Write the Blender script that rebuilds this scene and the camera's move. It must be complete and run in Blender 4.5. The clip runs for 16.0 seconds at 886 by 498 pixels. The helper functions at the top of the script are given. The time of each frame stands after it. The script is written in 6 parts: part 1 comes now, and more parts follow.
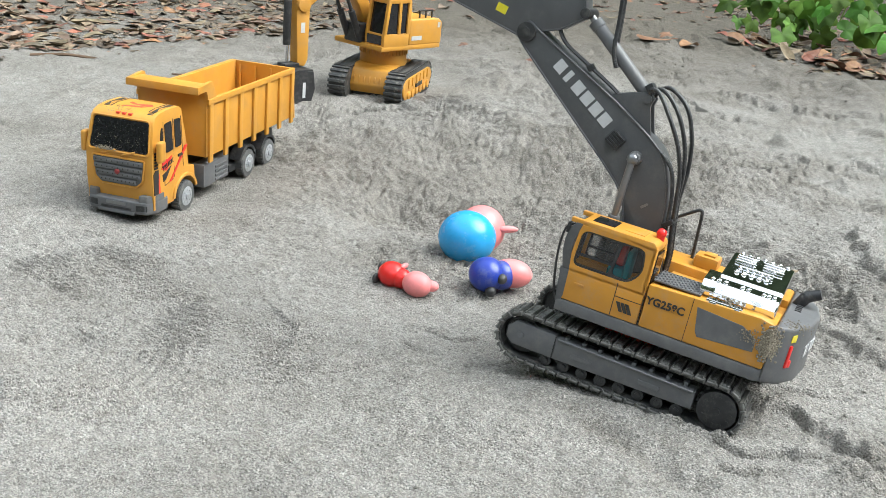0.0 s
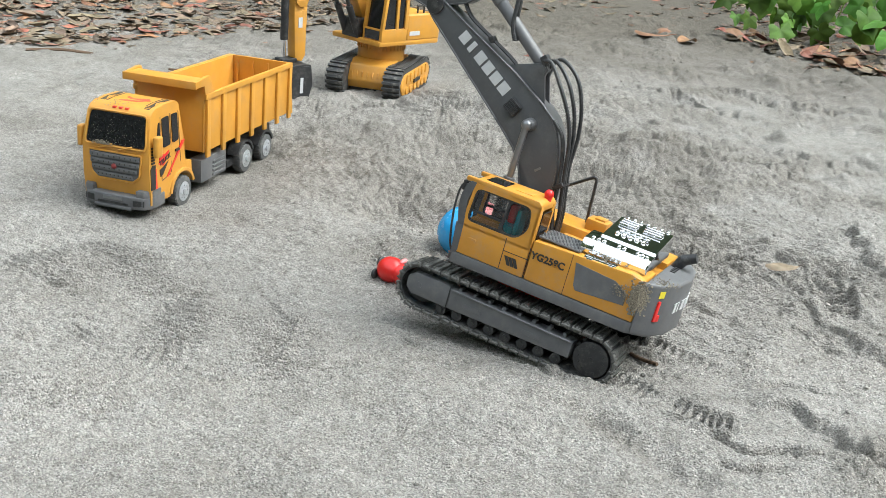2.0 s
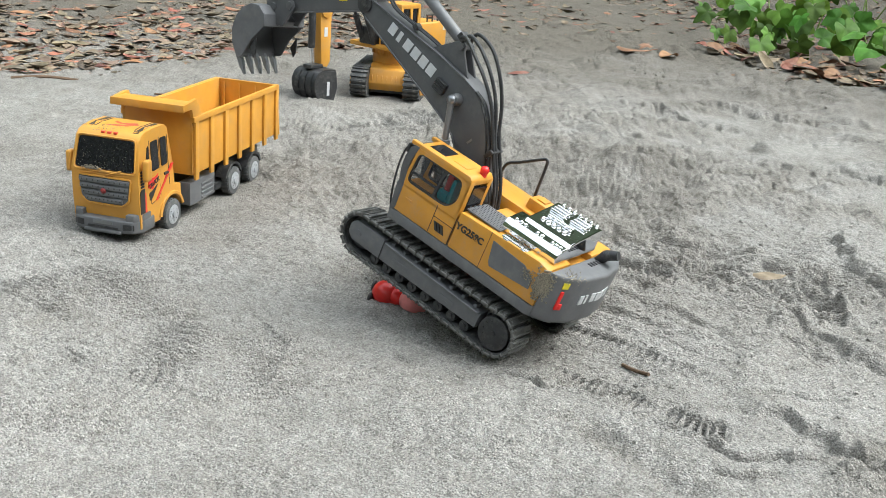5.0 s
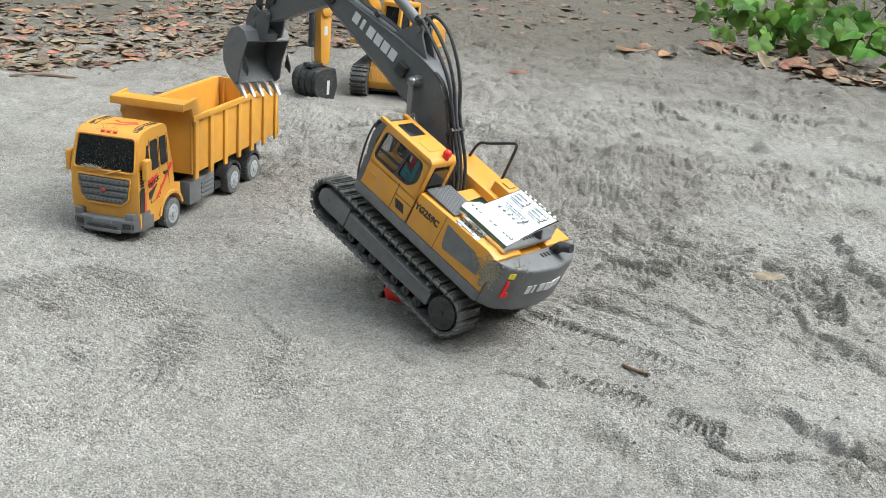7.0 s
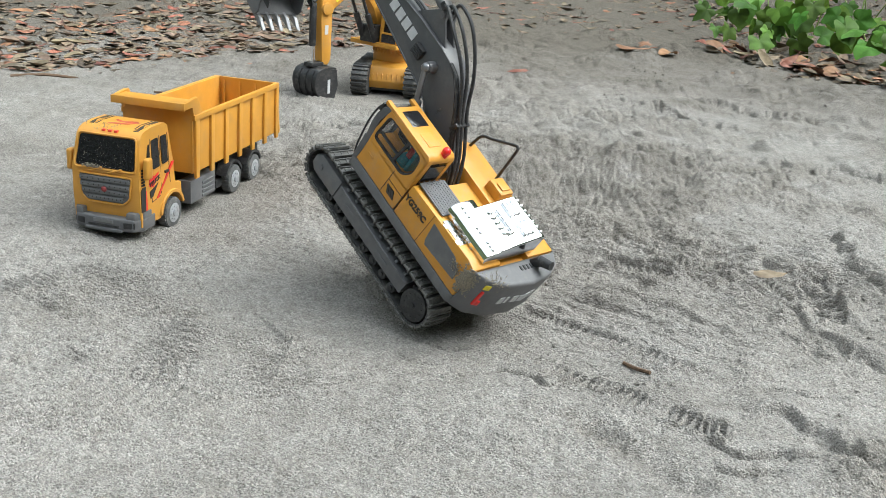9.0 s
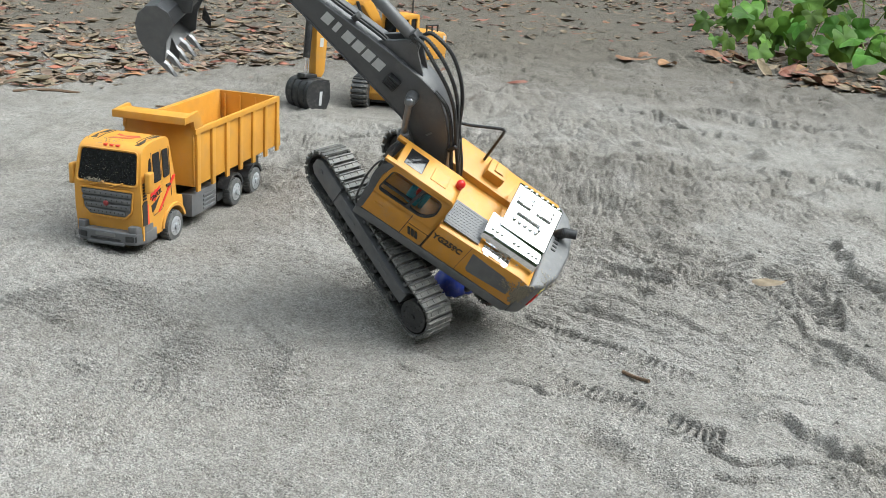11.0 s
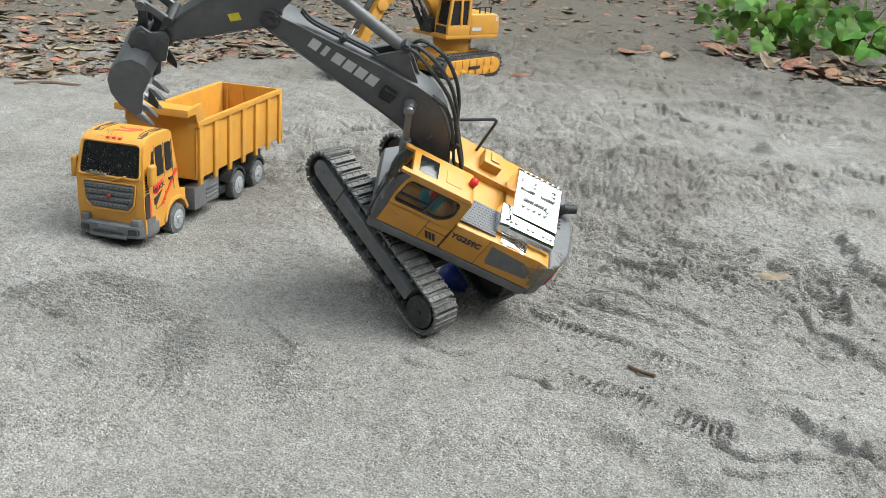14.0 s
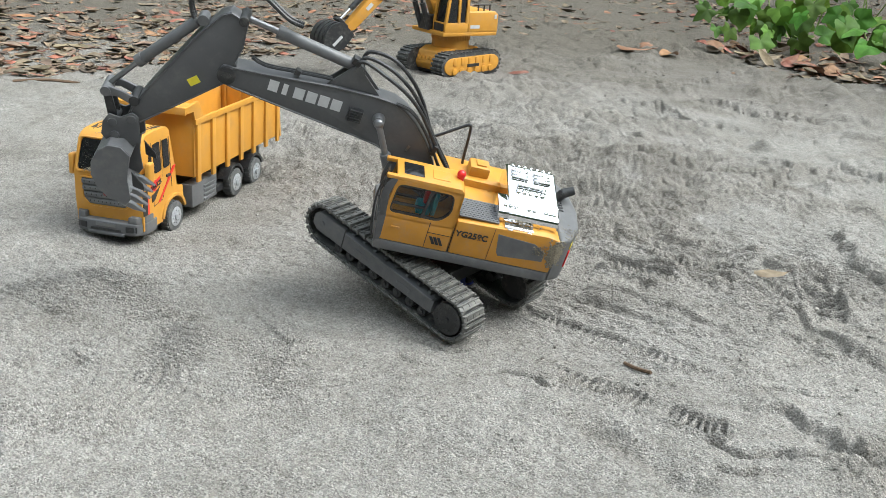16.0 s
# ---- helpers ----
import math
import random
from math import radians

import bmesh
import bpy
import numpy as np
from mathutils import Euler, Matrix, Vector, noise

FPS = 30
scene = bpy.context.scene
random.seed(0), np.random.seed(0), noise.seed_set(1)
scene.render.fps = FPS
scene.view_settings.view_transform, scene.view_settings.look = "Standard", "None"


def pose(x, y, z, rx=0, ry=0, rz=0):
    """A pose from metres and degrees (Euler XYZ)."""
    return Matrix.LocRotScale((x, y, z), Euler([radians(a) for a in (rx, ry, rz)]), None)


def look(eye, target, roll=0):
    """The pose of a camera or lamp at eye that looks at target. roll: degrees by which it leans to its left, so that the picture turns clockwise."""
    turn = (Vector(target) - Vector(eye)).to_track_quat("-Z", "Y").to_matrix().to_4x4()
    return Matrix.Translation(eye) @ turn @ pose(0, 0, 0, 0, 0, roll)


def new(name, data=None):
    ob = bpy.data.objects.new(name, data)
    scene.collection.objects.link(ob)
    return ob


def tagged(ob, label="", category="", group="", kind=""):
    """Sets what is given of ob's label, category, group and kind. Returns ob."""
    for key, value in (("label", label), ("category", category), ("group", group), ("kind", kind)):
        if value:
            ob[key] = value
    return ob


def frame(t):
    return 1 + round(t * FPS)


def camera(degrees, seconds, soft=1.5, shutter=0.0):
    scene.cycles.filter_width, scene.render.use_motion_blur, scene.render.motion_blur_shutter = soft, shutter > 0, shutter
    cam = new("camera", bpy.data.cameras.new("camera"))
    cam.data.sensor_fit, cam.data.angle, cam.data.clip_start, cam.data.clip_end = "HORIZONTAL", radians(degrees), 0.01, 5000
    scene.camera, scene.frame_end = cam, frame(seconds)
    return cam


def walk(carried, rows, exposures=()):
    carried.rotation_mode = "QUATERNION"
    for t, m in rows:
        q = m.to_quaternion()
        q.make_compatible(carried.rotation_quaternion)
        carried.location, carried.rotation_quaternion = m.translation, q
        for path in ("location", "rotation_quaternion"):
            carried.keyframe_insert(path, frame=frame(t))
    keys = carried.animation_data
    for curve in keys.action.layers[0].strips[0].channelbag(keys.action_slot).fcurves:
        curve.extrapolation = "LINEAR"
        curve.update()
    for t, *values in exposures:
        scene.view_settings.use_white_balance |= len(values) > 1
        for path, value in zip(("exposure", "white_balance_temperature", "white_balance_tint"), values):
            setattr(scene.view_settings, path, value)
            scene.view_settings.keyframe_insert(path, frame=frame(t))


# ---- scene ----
# ---- camera ----
cam = camera(46.6, 16.0, soft=0.55)
CAM_ROWS = [
    (0, 0.0000, 0.0000, 0.4806, 1.900, -20.400, -5.100),
    (0.5, -0.0012, 0.0061, 0.4768, 1.745, -20.312, -5.097),
    (1, -0.0017, 0.0057, 0.4757, 1.705, -20.385, -5.090),
    (1.5, -0.0032, 0.0069, 0.4757, 1.689, -20.456, -5.216),
    (2, -0.0031, 0.0070, 0.4757, 1.726, -20.549, -5.182),
    (2.5, 0.0019, -0.0010, 0.4763, 0.996, -20.654, -4.651),
    (3, -0.0031, -0.0102, 0.4782, 0.365, -19.701, -4.300),
    (3.5, -0.0055, -0.0071, 0.4773, 0.488, -19.145, -4.272),
    (4, -0.0066, -0.0058, 0.4764, 0.535, -18.993, -4.241),
    (4.2, -0.0060, -0.0044, 0.4748, 0.599, -19.109, -4.159),
    (6.5, -0.0092, -0.0007, 0.4752, 0.527, -19.480, -4.324),
    (7, -0.0099, -0.0007, 0.4754, 0.497, -19.438, -4.330),
    (7.5, -0.0113, -0.0001, 0.4747, 0.497, -19.427, -4.324),
    (8, -0.0107, 0.0011, 0.4732, 0.553, -19.495, -4.332),
    (8.5, -0.0103, 0.0002, 0.4739, 0.534, -19.540, -4.294),
    (11, -0.0061, -0.0097, 0.4775, 0.512, -18.857, -3.753),
    (11.5, -0.0066, -0.0075, 0.4765, 0.502, -18.792, -3.733),
    (12, -0.0112, -0.0013, 0.4738, 0.811, -18.810, -3.740),
    (12.5, -0.0132, -0.0003, 0.4735, 0.762, -19.059, -3.788),
    (13, -0.0123, -0.0015, 0.4729, 0.499, -19.146, -3.833),
    (13.5, -0.0109, -0.0024, 0.4745, 0.467, -19.262, -3.826),
    (14, -0.0115, -0.0034, 0.4754, 0.519, -19.234, -3.793),
    (14.5, -0.0094, -0.0045, 0.4746, 0.497, -19.313, -3.824),
    (15, -0.0086, -0.0052, 0.4753, 0.527, -19.359, -3.805),
    (15.5, -0.0081, -0.0052, 0.4753, 0.543, -19.316, -3.819),
    (16, -0.0068, -0.0057, 0.4761, 0.553, -19.374, -3.774),
]
walk(cam, [(t, pose(x, y, z, 90 + p, r, w)) for t, x, y, z, w, p, r in CAM_ROWS],
     exposures=[(0.0, 1.45, 5880, 0), (4.2, 1.47, 5880, 0), (6.5, 1.41, 5880, 0), (8.7, 1.33, 5880, 0), (10.8, 1.28, 5880, 0), (14.5, 1.28, 5880, 0), (16.0, 1.35, 5880, 0)])

# ---- light ----
world = bpy.data.worlds.new("world")
scene.world = world
world.use_nodes = True
_wn = world.node_tree.nodes
_sky = _wn.new("ShaderNodeTexSky")
_sky.sky_type = "NISHITA"
_sky.sun_disc = False
_sky.sun_elevation, _sky.sun_rotation = radians(50), radians(92)
_sky.air_density, _sky.dust_density, _sky.ozone_density = 0.55, 8.0, 1.0
_bg = _wn["Background"]
_bg.inputs[1].default_value = 0.148
# thin bright cloud over the whole sky
_veil = _wn.new("ShaderNodeMix")
_veil.data_type = "RGBA"
_veil.inputs["Factor"].default_value = 0.6
_veil.inputs[7].default_value = (6.2, 6.15, 6.15, 1)
world.node_tree.links.new(_sky.outputs[0], _veil.inputs[6])
world.node_tree.links.new(_veil.outputs[2], _bg.inputs[0])
_sl = bpy.data.lights.new("sun", "SUN")
_sl.energy, _sl.angle, _sl.color = 1.70, radians(52), (1.0, 0.97, 0.93)
sun = new("sun", _sl)
sun.matrix_world = look((3.0, 0.9, 3.6), (0, 1.0, 0))


# ---- materials ----
def mat(name, color, rough=0.5, metal=0.0, grain=0.0, grain_size=200.0, bump=0.0, bump_size=400.0, dust=0.0,
        dust_size=40.0, dust_color=(0.26, 0.245, 0.215), spec=0.5, coat=0.0, random_tint=0.0, alpha=1.0):
    m = bpy.data.materials.new(name)
    m.use_nodes = True
    n, l = m.node_tree.nodes, m.node_tree.links
    b = n["Principled BSDF"]
    b.inputs["Roughness"].default_value = rough
    b.inputs["Metallic"].default_value = metal
    b.inputs["Specular IOR Level"].default_value = spec
    b.inputs["Coat Weight"].default_value = coat
    b.inputs["Base Color"].default_value = (*color, 1)
    if alpha < 1:
        b.inputs["Alpha"].default_value = alpha
    co = n.new("ShaderNodeTexCoord")
    out = None
    if grain:
        t = n.new("ShaderNodeTexNoise")
        t.inputs["Scale"].default_value, t.inputs["Detail"].default_value = grain_size, 6
        l.new(co.outputs["Object"], t.inputs["Vector"])
        r = n.new("ShaderNodeMapRange")
        r.inputs["From Min"].default_value, r.inputs["From Max"].default_value = 0.3, 0.7
        r.inputs["To Min"].default_value, r.inputs["To Max"].default_value = 1 - grain, 1 + grain
        l.new(t.outputs["Fac"], r.inputs["Value"])
        mx = n.new("ShaderNodeMix")
        mx.data_type, mx.blend_type = "RGBA", "MULTIPLY"
        mx.inputs["Factor"].default_value = 1
        mx.inputs[6].default_value = (*color, 1)
        l.new(r.outputs["Result"], mx.inputs[7])
        out = mx.outputs[2]
    if random_tint:
        oi = n.new("ShaderNodeObjectInfo")
        geo = n.new("ShaderNodeNewGeometry")
        ad = n.new("ShaderNodeMath")
        ad.operation = "ADD"
        l.new(oi.outputs["Random"], ad.inputs[0])
        l.new(geo.outputs["Random Per Island"], ad.inputs[1])
        fr = n.new("ShaderNodeMath")
        fr.operation = "FRACT"
        l.new(ad.outputs[0], fr.inputs[0])
        hs = n.new("ShaderNodeHueSaturation")
        r1 = n.new("ShaderNodeMapRange")
        r1.inputs["To Min"].default_value, r1.inputs["To Max"].default_value = 1 - random_tint, 1 + random_tint
        l.new(fr.outputs[0], r1.inputs["Value"])
        l.new(r1.outputs["Result"], hs.inputs["Value"])
        ml = n.new("ShaderNodeMath")
        ml.operation = "MULTIPLY"
        ml.inputs[1].default_value = 7.31
        l.new(fr.outputs[0], ml.inputs[0])
        f2 = n.new("ShaderNodeMath")
        f2.operation = "FRACT"
        l.new(ml.outputs[0], f2.inputs[0])
        r2 = n.new("ShaderNodeMapRange")
        r2.inputs["To Min"].default_value, r2.inputs["To Max"].default_value = 0.478, 0.522
        l.new(f2.outputs[0], r2.inputs["Value"])
        l.new(r2.outputs["Result"], hs.inputs["Hue"])
        if out:
            l.new(out, hs.inputs["Color"])
        else:
            hs.inputs["Color"].default_value = (*color, 1)
        out = hs.outputs["Color"]
    if dust:
        t = n.new("ShaderNodeTexNoise")
        t.inputs["Scale"].default_value, t.inputs["Detail"].default_value, t.inputs["Roughness"].default_value = dust_size, 12, 0.75
        l.new(co.outputs["Object"], t.inputs["Vector"])
        r = n.new("ShaderNodeMapRange")
        r.inputs["From Min"].default_value, r.inputs["From Max"].default_value = 0.50, 0.72
        r.inputs["To Max"].default_value = dust
        l.new(t.outputs["Fac"], r.inputs["Value"])
        mx = n.new("ShaderNodeMix")
        mx.data_type = "RGBA"
        l.new(r.outputs["Result"], mx.inputs["Factor"])
        if out:
            l.new(out, mx.inputs[6])
        else:
            mx.inputs[6].default_value = (*color, 1)
        mx.inputs[7].default_value = (*dust_color, 1)
        out = mx.outputs[2]
        rr = n.new("ShaderNodeMapRange")
        rr.inputs["To Min"].default_value, rr.inputs["To Max"].default_value = rough, 0.9
        l.new(r.outputs["Result"], rr.inputs["Value"])
        l.new(rr.outputs["Result"], b.inputs["Roughness"])
    if out:
        l.new(out, b.inputs["Base Color"])
    if bump:
        t = n.new("ShaderNodeTexNoise")
        t.inputs["Scale"].default_value, t.inputs["Detail"].default_value = bump_size, 5
        l.new(co.outputs["Object"], t.inputs["Vector"])
        bp = n.new("ShaderNodeBump")
        bp.inputs["Strength"].default_value, bp.inputs["Distance"].default_value = bump, 0.002
        l.new(t.outputs["Fac"], bp.inputs["Height"])
        l.new(bp.outputs["Normal"], b.inputs["Normal"])
    return m


YELLOW = mat("yellow_plastic", (0.53, 0.245, 0.028), 0.42, grain=0.06, grain_size=60, dust=0.30, dust_size=55, bump=0.05)
YELLOW_B = mat("amber_plastic", (0.56, 0.270, 0.036), 0.45, grain=0.07, grain_size=40, dust=0.22, dust_size=30, bump=0.05)
GREY = mat("grey_plastic", (0.115, 0.115, 0.120), 0.45, grain=0.1, grain_size=80, dust=0.28, dust_size=60, bump=0.06)
BOOM_GREY = mat("boom_plastic", (0.082, 0.082, 0.087), 0.36, grain=0.1, grain_size=50, dust=0.20, dust_size=45, bump=0.05)
BLACK = mat("black_plastic", (0.022, 0.022, 0.024), 0.45, grain=0.15, grain_size=120, dust=0.30, dust_size=90, bump=0.1)
RUBBER = mat("black_rubber", (0.045, 0.045, 0.046), 0.5, grain=0.2, grain_size=150, dust=0.85, dust_size=90, bump=0.2)
SHOE = mat("dusty_track_shoe", (0.105, 0.102, 0.096), 0.42, metal=0.2, grain=0.25, grain_size=120, dust=0.9, dust_size=110, bump=0.15)
TYRE = mat("grey_tyre_rubber", (0.09, 0.09, 0.09), 0.7, grain=0.15, dust=0.7, dust_size=70, bump=0.15)
STEEL = mat("silver_plastic", (0.22, 0.22, 0.23), 0.3, metal=0.7, grain=0.06, dust=0.15)
CHROME = mat("chrome", (0.82, 0.82, 0.83), 0.06, metal=1.0, dust=0.25, dust_size=60)
HUB = mat("silver_hub", (0.45, 0.46, 0.48), 0.35, metal=0.5, grain=0.1, dust=0.5, dust_size=90)
GLASS = mat("smoked_glass", (0.05, 0.052, 0.055), 0.08, spec=0.6, alpha=0.24, dust=0.10, dust_size=120)
DARK_GLASS = mat("dark_glass", (0.010, 0.010, 0.012), 0.12, dust=0.10, dust_size=260)
RED = mat("red_plastic", (0.62, 0.016, 0.014), 0.28, grain=0.05, dust=0.15, dust_size=80)
ORANGE_RED = mat("orange_red_plastic", (0.68, 0.06, 0.03), 0.45, dust=0.2)
TEAL = mat("teal_plastic", (0.02, 0.33, 0.40), 0.4, grain=0.05)
WHITE = mat("white_print", (0.52, 0.52, 0.53), 0.5, grain=0.05)
DARK_PRINT = mat("dark_print", (0.03, 0.028, 0.026), 0.5)
LABEL_Y = mat("yellow_sticker", (0.72, 0.62, 0.03), 0.4, grain=0.05)
PINK = mat("pink_vinyl", (0.80, 0.25, 0.25), 0.35, grain=0.05, dust=0.22, dust_size=60)
SKY_BLUE = mat("sky_blue_vinyl", (0.045, 0.33, 0.68), 0.22, grain=0.04, dust=0.22, dust_size=45)
NAVY = mat("navy_vinyl", (0.02, 0.045, 0.33), 0.3, dust=0.45, dust_size=70)
SAND_CLUMP = mat("clinging_sand", (0.26, 0.225, 0.17), 0.95, grain=0.5, grain_size=700, bump=1.0, bump_size=900)
BARK = mat("dry_twig", (0.12, 0.075, 0.045), 0.8, grain=0.3)
LEAF_DRY = mat("dry_leaf", (0.160, 0.117, 0.077), 0.75, grain=0.35, grain_size=60, random_tint=0.5, dust=0.7, dust_size=18, dust_color=(0.17, 0.152, 0.128))
LEAF_RUST = mat("rust_leaf", (0.20, 0.085, 0.045), 0.7, grain=0.35, grain_size=50, random_tint=0.5, dust=0.4, dust_size=25)
LEAF_GREEN = mat("green_leaf", (0.062, 0.128, 0.014), 0.6, grain=0.3, grain_size=30, random_tint=0.5, spec=0.2)
STEM = mat("green_stem", (0.16, 0.24, 0.05), 0.5, grain=0.2)

WOODS = mat("shady_woods", (0.045, 0.062, 0.028), 0.9, grain=0.6, grain_size=1.3)


def sand_material():
    m = bpy.data.materials.new("sand")
    m.use_nodes = True
    n, l = m.node_tree.nodes, m.node_tree.links
    b = n["Principled BSDF"]
    b.inputs["Roughness"].default_value = 0.95
    b.inputs["Specular IOR Level"].default_value = 0.25
    co = n.new("ShaderNodeTexCoord")

    def tex(scale, detail, rough=0.6):
        t = n.new("ShaderNodeTexNoise")
        t.inputs["Scale"].default_value, t.inputs["Detail"].default_value, t.inputs["Roughness"].default_value = scale, detail, rough
        l.new(co.outputs["Object"], t.inputs["Vector"])
        return t.outputs["Fac"]

    def ramp(fac, lo, hi, c0, c1):
        r = n.new("ShaderNodeValToRGB")
        r.color_ramp.elements[0].position, r.color_ramp.elements[1].position = lo, hi
        r.color_ramp.elements[0].color, r.color_ramp.elements[1].color = (*c0, 1), (*c1, 1)
        l.new(fac, r.inputs[0])
        return r.outputs[0]

    def mul(a, c):
        x = n.new("ShaderNodeMix")
        x.data_type, x.blend_type = "RGBA", "MULTIPLY"
        x.inputs["Factor"].default_value = 1
        l.new(a, x.inputs[6])
        l.new(c, x.inputs[7])
        return x.outputs[2]

    dry = ramp(tex(3.2, 6), 0.38, 0.62, (0.262, 0.247, 0.229), (0.322, 0.304, 0.284))
    # colour of the damp turned sand, shared by the darkened far sand
    wet_and_far = ramp(tex(9.0, 6), 0.35, 0.65, (0.196, 0.180, 0.160), (0.262, 0.243, 0.220))
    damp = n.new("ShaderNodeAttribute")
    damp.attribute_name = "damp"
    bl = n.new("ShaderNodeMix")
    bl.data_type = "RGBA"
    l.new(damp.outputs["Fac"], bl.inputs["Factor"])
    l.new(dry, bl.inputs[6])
    l.new(wet_and_far, bl.inputs[7])
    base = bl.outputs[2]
    mid = ramp(tex(45, 6, 0.7), 0.3, 0.7, (0.82, 0.81, 0.79), (1.12, 1.12, 1.12))

    def grains(scale, lo, hi):
        g = n.new("ShaderNodeTexVoronoi")
        g.inputs["Scale"].default_value = scale
        l.new(co.outputs["Object"], g.inputs["Vector"])
        sp = n.new("ShaderNodeSeparateColor")
        l.new(g.outputs["Color"], sp.inputs[0])
        return ramp(sp.outputs[0], 0.0, 1.0, (lo, lo, lo), (hi, hi, hi))
    fine = mul(grains(760, 0.62, 1.38), grains(430, 0.86, 1.14))
    # humus-brown soil under the leaf litter, with weaker light at the back painted in
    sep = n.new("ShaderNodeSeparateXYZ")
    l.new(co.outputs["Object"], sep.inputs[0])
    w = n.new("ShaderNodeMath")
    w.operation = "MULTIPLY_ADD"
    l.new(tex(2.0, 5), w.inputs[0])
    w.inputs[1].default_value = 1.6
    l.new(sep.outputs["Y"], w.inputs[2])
    soil_dimming = n.new("ShaderNodeMapRange")
    soil_dimming.inputs["From Min"].default_value, soil_dimming.inputs["From Max"].default_value = 3.1, 4.2
    soil_dimming.inputs["To Max"].default_value = 0.9
    l.new(w.outputs[0], soil_dimming.inputs["Value"])
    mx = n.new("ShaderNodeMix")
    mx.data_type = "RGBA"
    l.new(soil_dimming.outputs["Result"], mx.inputs["Factor"])
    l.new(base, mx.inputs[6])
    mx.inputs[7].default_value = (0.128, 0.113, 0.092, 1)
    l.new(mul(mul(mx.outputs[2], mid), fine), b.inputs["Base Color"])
    h = n.new("ShaderNodeMath")
    h.operation = "MULTIPLY_ADD"
    l.new(tex(120, 5, 0.65), h.inputs[0])
    h.inputs[1].default_value = 1.7
    v = n.new("ShaderNodeTexVoronoi")
    v.inputs["Scale"].default_value = 420
    l.new(co.outputs["Object"], v.inputs["Vector"])
    h2 = n.new("ShaderNodeMath")
    h2.operation = "MULTIPLY_ADD"
    l.new(v.outputs["Distance"], h2.inputs[0])
    h2.inputs[1].default_value = -1.1
    l.new(tex(560, 4, 0.75), h2.inputs[2])
    l.new(h2.outputs[0], h.inputs[2])
    bp = n.new("ShaderNodeBump")
    bp.inputs["Strength"].default_value, bp.inputs["Distance"].default_value = 1.0, 0.0022
    l.new(h.outputs[0], bp.inputs["Height"])
    l.new(bp.outputs["Normal"], b.inputs["Normal"])
    return m


SAND = sand_material()


# ---- mesh helpers ----
def part(name, bm, material, parent=None, label="", smooth=False):
    me = bpy.data.meshes.new(name)
    bm.to_mesh(me)
    bm.free()
    for q in material if isinstance(material, (list, tuple)) else [material]:
        me.materials.append(q)
    if smooth:
        me.polygons.foreach_set("use_smooth", [True] * len(me.polygons))
        me.set_sharp_from_angle(angle=radians(38))
    ob = new(name, me)
    ob.parent = parent
    return tagged(ob, label)


def empty(name, m=None):
    e = new(name)
    e.empty_display_size = 0.02
    if m is not None:
        e.matrix_basis = m
    return e


def bevel(bm, w, seg=2, angle=30):
    if w <= 0:
        return bm
    ed = [e for e in bm.edges if len(e.link_faces) == 2 and e.calc_face_angle(0) > radians(angle)]
    bmesh.ops.bevel(bm, geom=ed, offset=w, segments=seg, affect="EDGES", profile=0.6, clamp_overlap=True)
    return bm


def box(x0, x1, y0, y1, z0, z1, b=0.0, seg=2, into=None):
    bm = bmesh.new()
    bmesh.ops.create_cube(bm, size=1)
    for v in bm.verts:
        v.co = Vector(((x0 + x1) / 2 + v.co.x * (x1 - x0), (y0 + y1) / 2 + v.co.y * (y1 - y0), (z0 + z1) / 2 + v.co.z * (z1 - z0)))
    return merge(into, bevel(bm, b, seg))


def merge(into, bm, m=None):
    if m is not None:
        bm.transform(m)
    if into is None:
        return bm
    me = bpy.data.meshes.new("tmp")
    bm.to_mesh(me)
    bm.free()
    into.from_mesh(me)
    bpy.data.meshes.remove(me)
    return into


def prism(pts, y0, y1, b=0.0, seg=2, into=None, axis="y"):
    """A flat outline in x and z, drawn out along y (axis 'z': x and y along z; axis 'x': y and z along x)."""
    def place(p, d):
        return {"y": (p[0], d, p[1]), "z": (p[0], p[1], d), "x": (d, p[0], p[1])}[axis]
    bm = bmesh.new()
    lo = [bm.verts.new(place(p, y0)) for p in pts]
    hi = [bm.verts.new(place(p, y1)) for p in pts]
    bm.faces.new(lo)
    bm.faces.new(hi[::-1])
    k = len(pts)
    for i in range(k):
        bm.faces.new((lo[i], hi[i], hi[(i + 1) % k], lo[(i + 1) % k]))
    bmesh.ops.recalc_face_normals(bm, faces=bm.faces)
    return merge(into, bevel(bm, b, seg))


def rod(a, b, r0, r1=None, n=14, bev=0.0, into=None):
    a, b = Vector(a), Vector(b)
    bm = bmesh.new()
    bmesh.ops.create_cone(bm, cap_ends=True, segments=n, radius1=r0, radius2=r0 if r1 is None else r1, depth=(b - a).length)
    bevel(bm, bev, 2, 50)
    q = (b - a).to_track_quat("Z", "Y").to_matrix().to_4x4()
    return merge(into, bm, Matrix.Translation((a + b) / 2) @ q)


def ball(c, r, s=(1, 1, 1), u=24, v=14, into=None, turn=None):
    bm = bmesh.new()
    bmesh.ops.create_uvsphere(bm, u_segments=u, v_segments=v, radius=r)
    m = Matrix.Translation(c) @ (turn or Matrix()) @ Matrix.Diagonal((*s, 1))
    return merge(into, bm, m)


def spline(pts, steps=6):
    p = [Vector(q) for q in pts]
    out = []
    for i in range(len(p) - 1):
        a, b, c, d = p[max(i - 1, 0)], p[i], p[i + 1], p[min(i + 2, len(p) - 1)]
        for k in range(steps):
            t = k / steps
            out.append(0.5 * ((2 * b) + (c - a) * t + (2 * a - 5 * b + 4 * c - d) * t * t + (3 * b - a - 3 * c + d) * t ** 3))
    return out + [p[-1]]


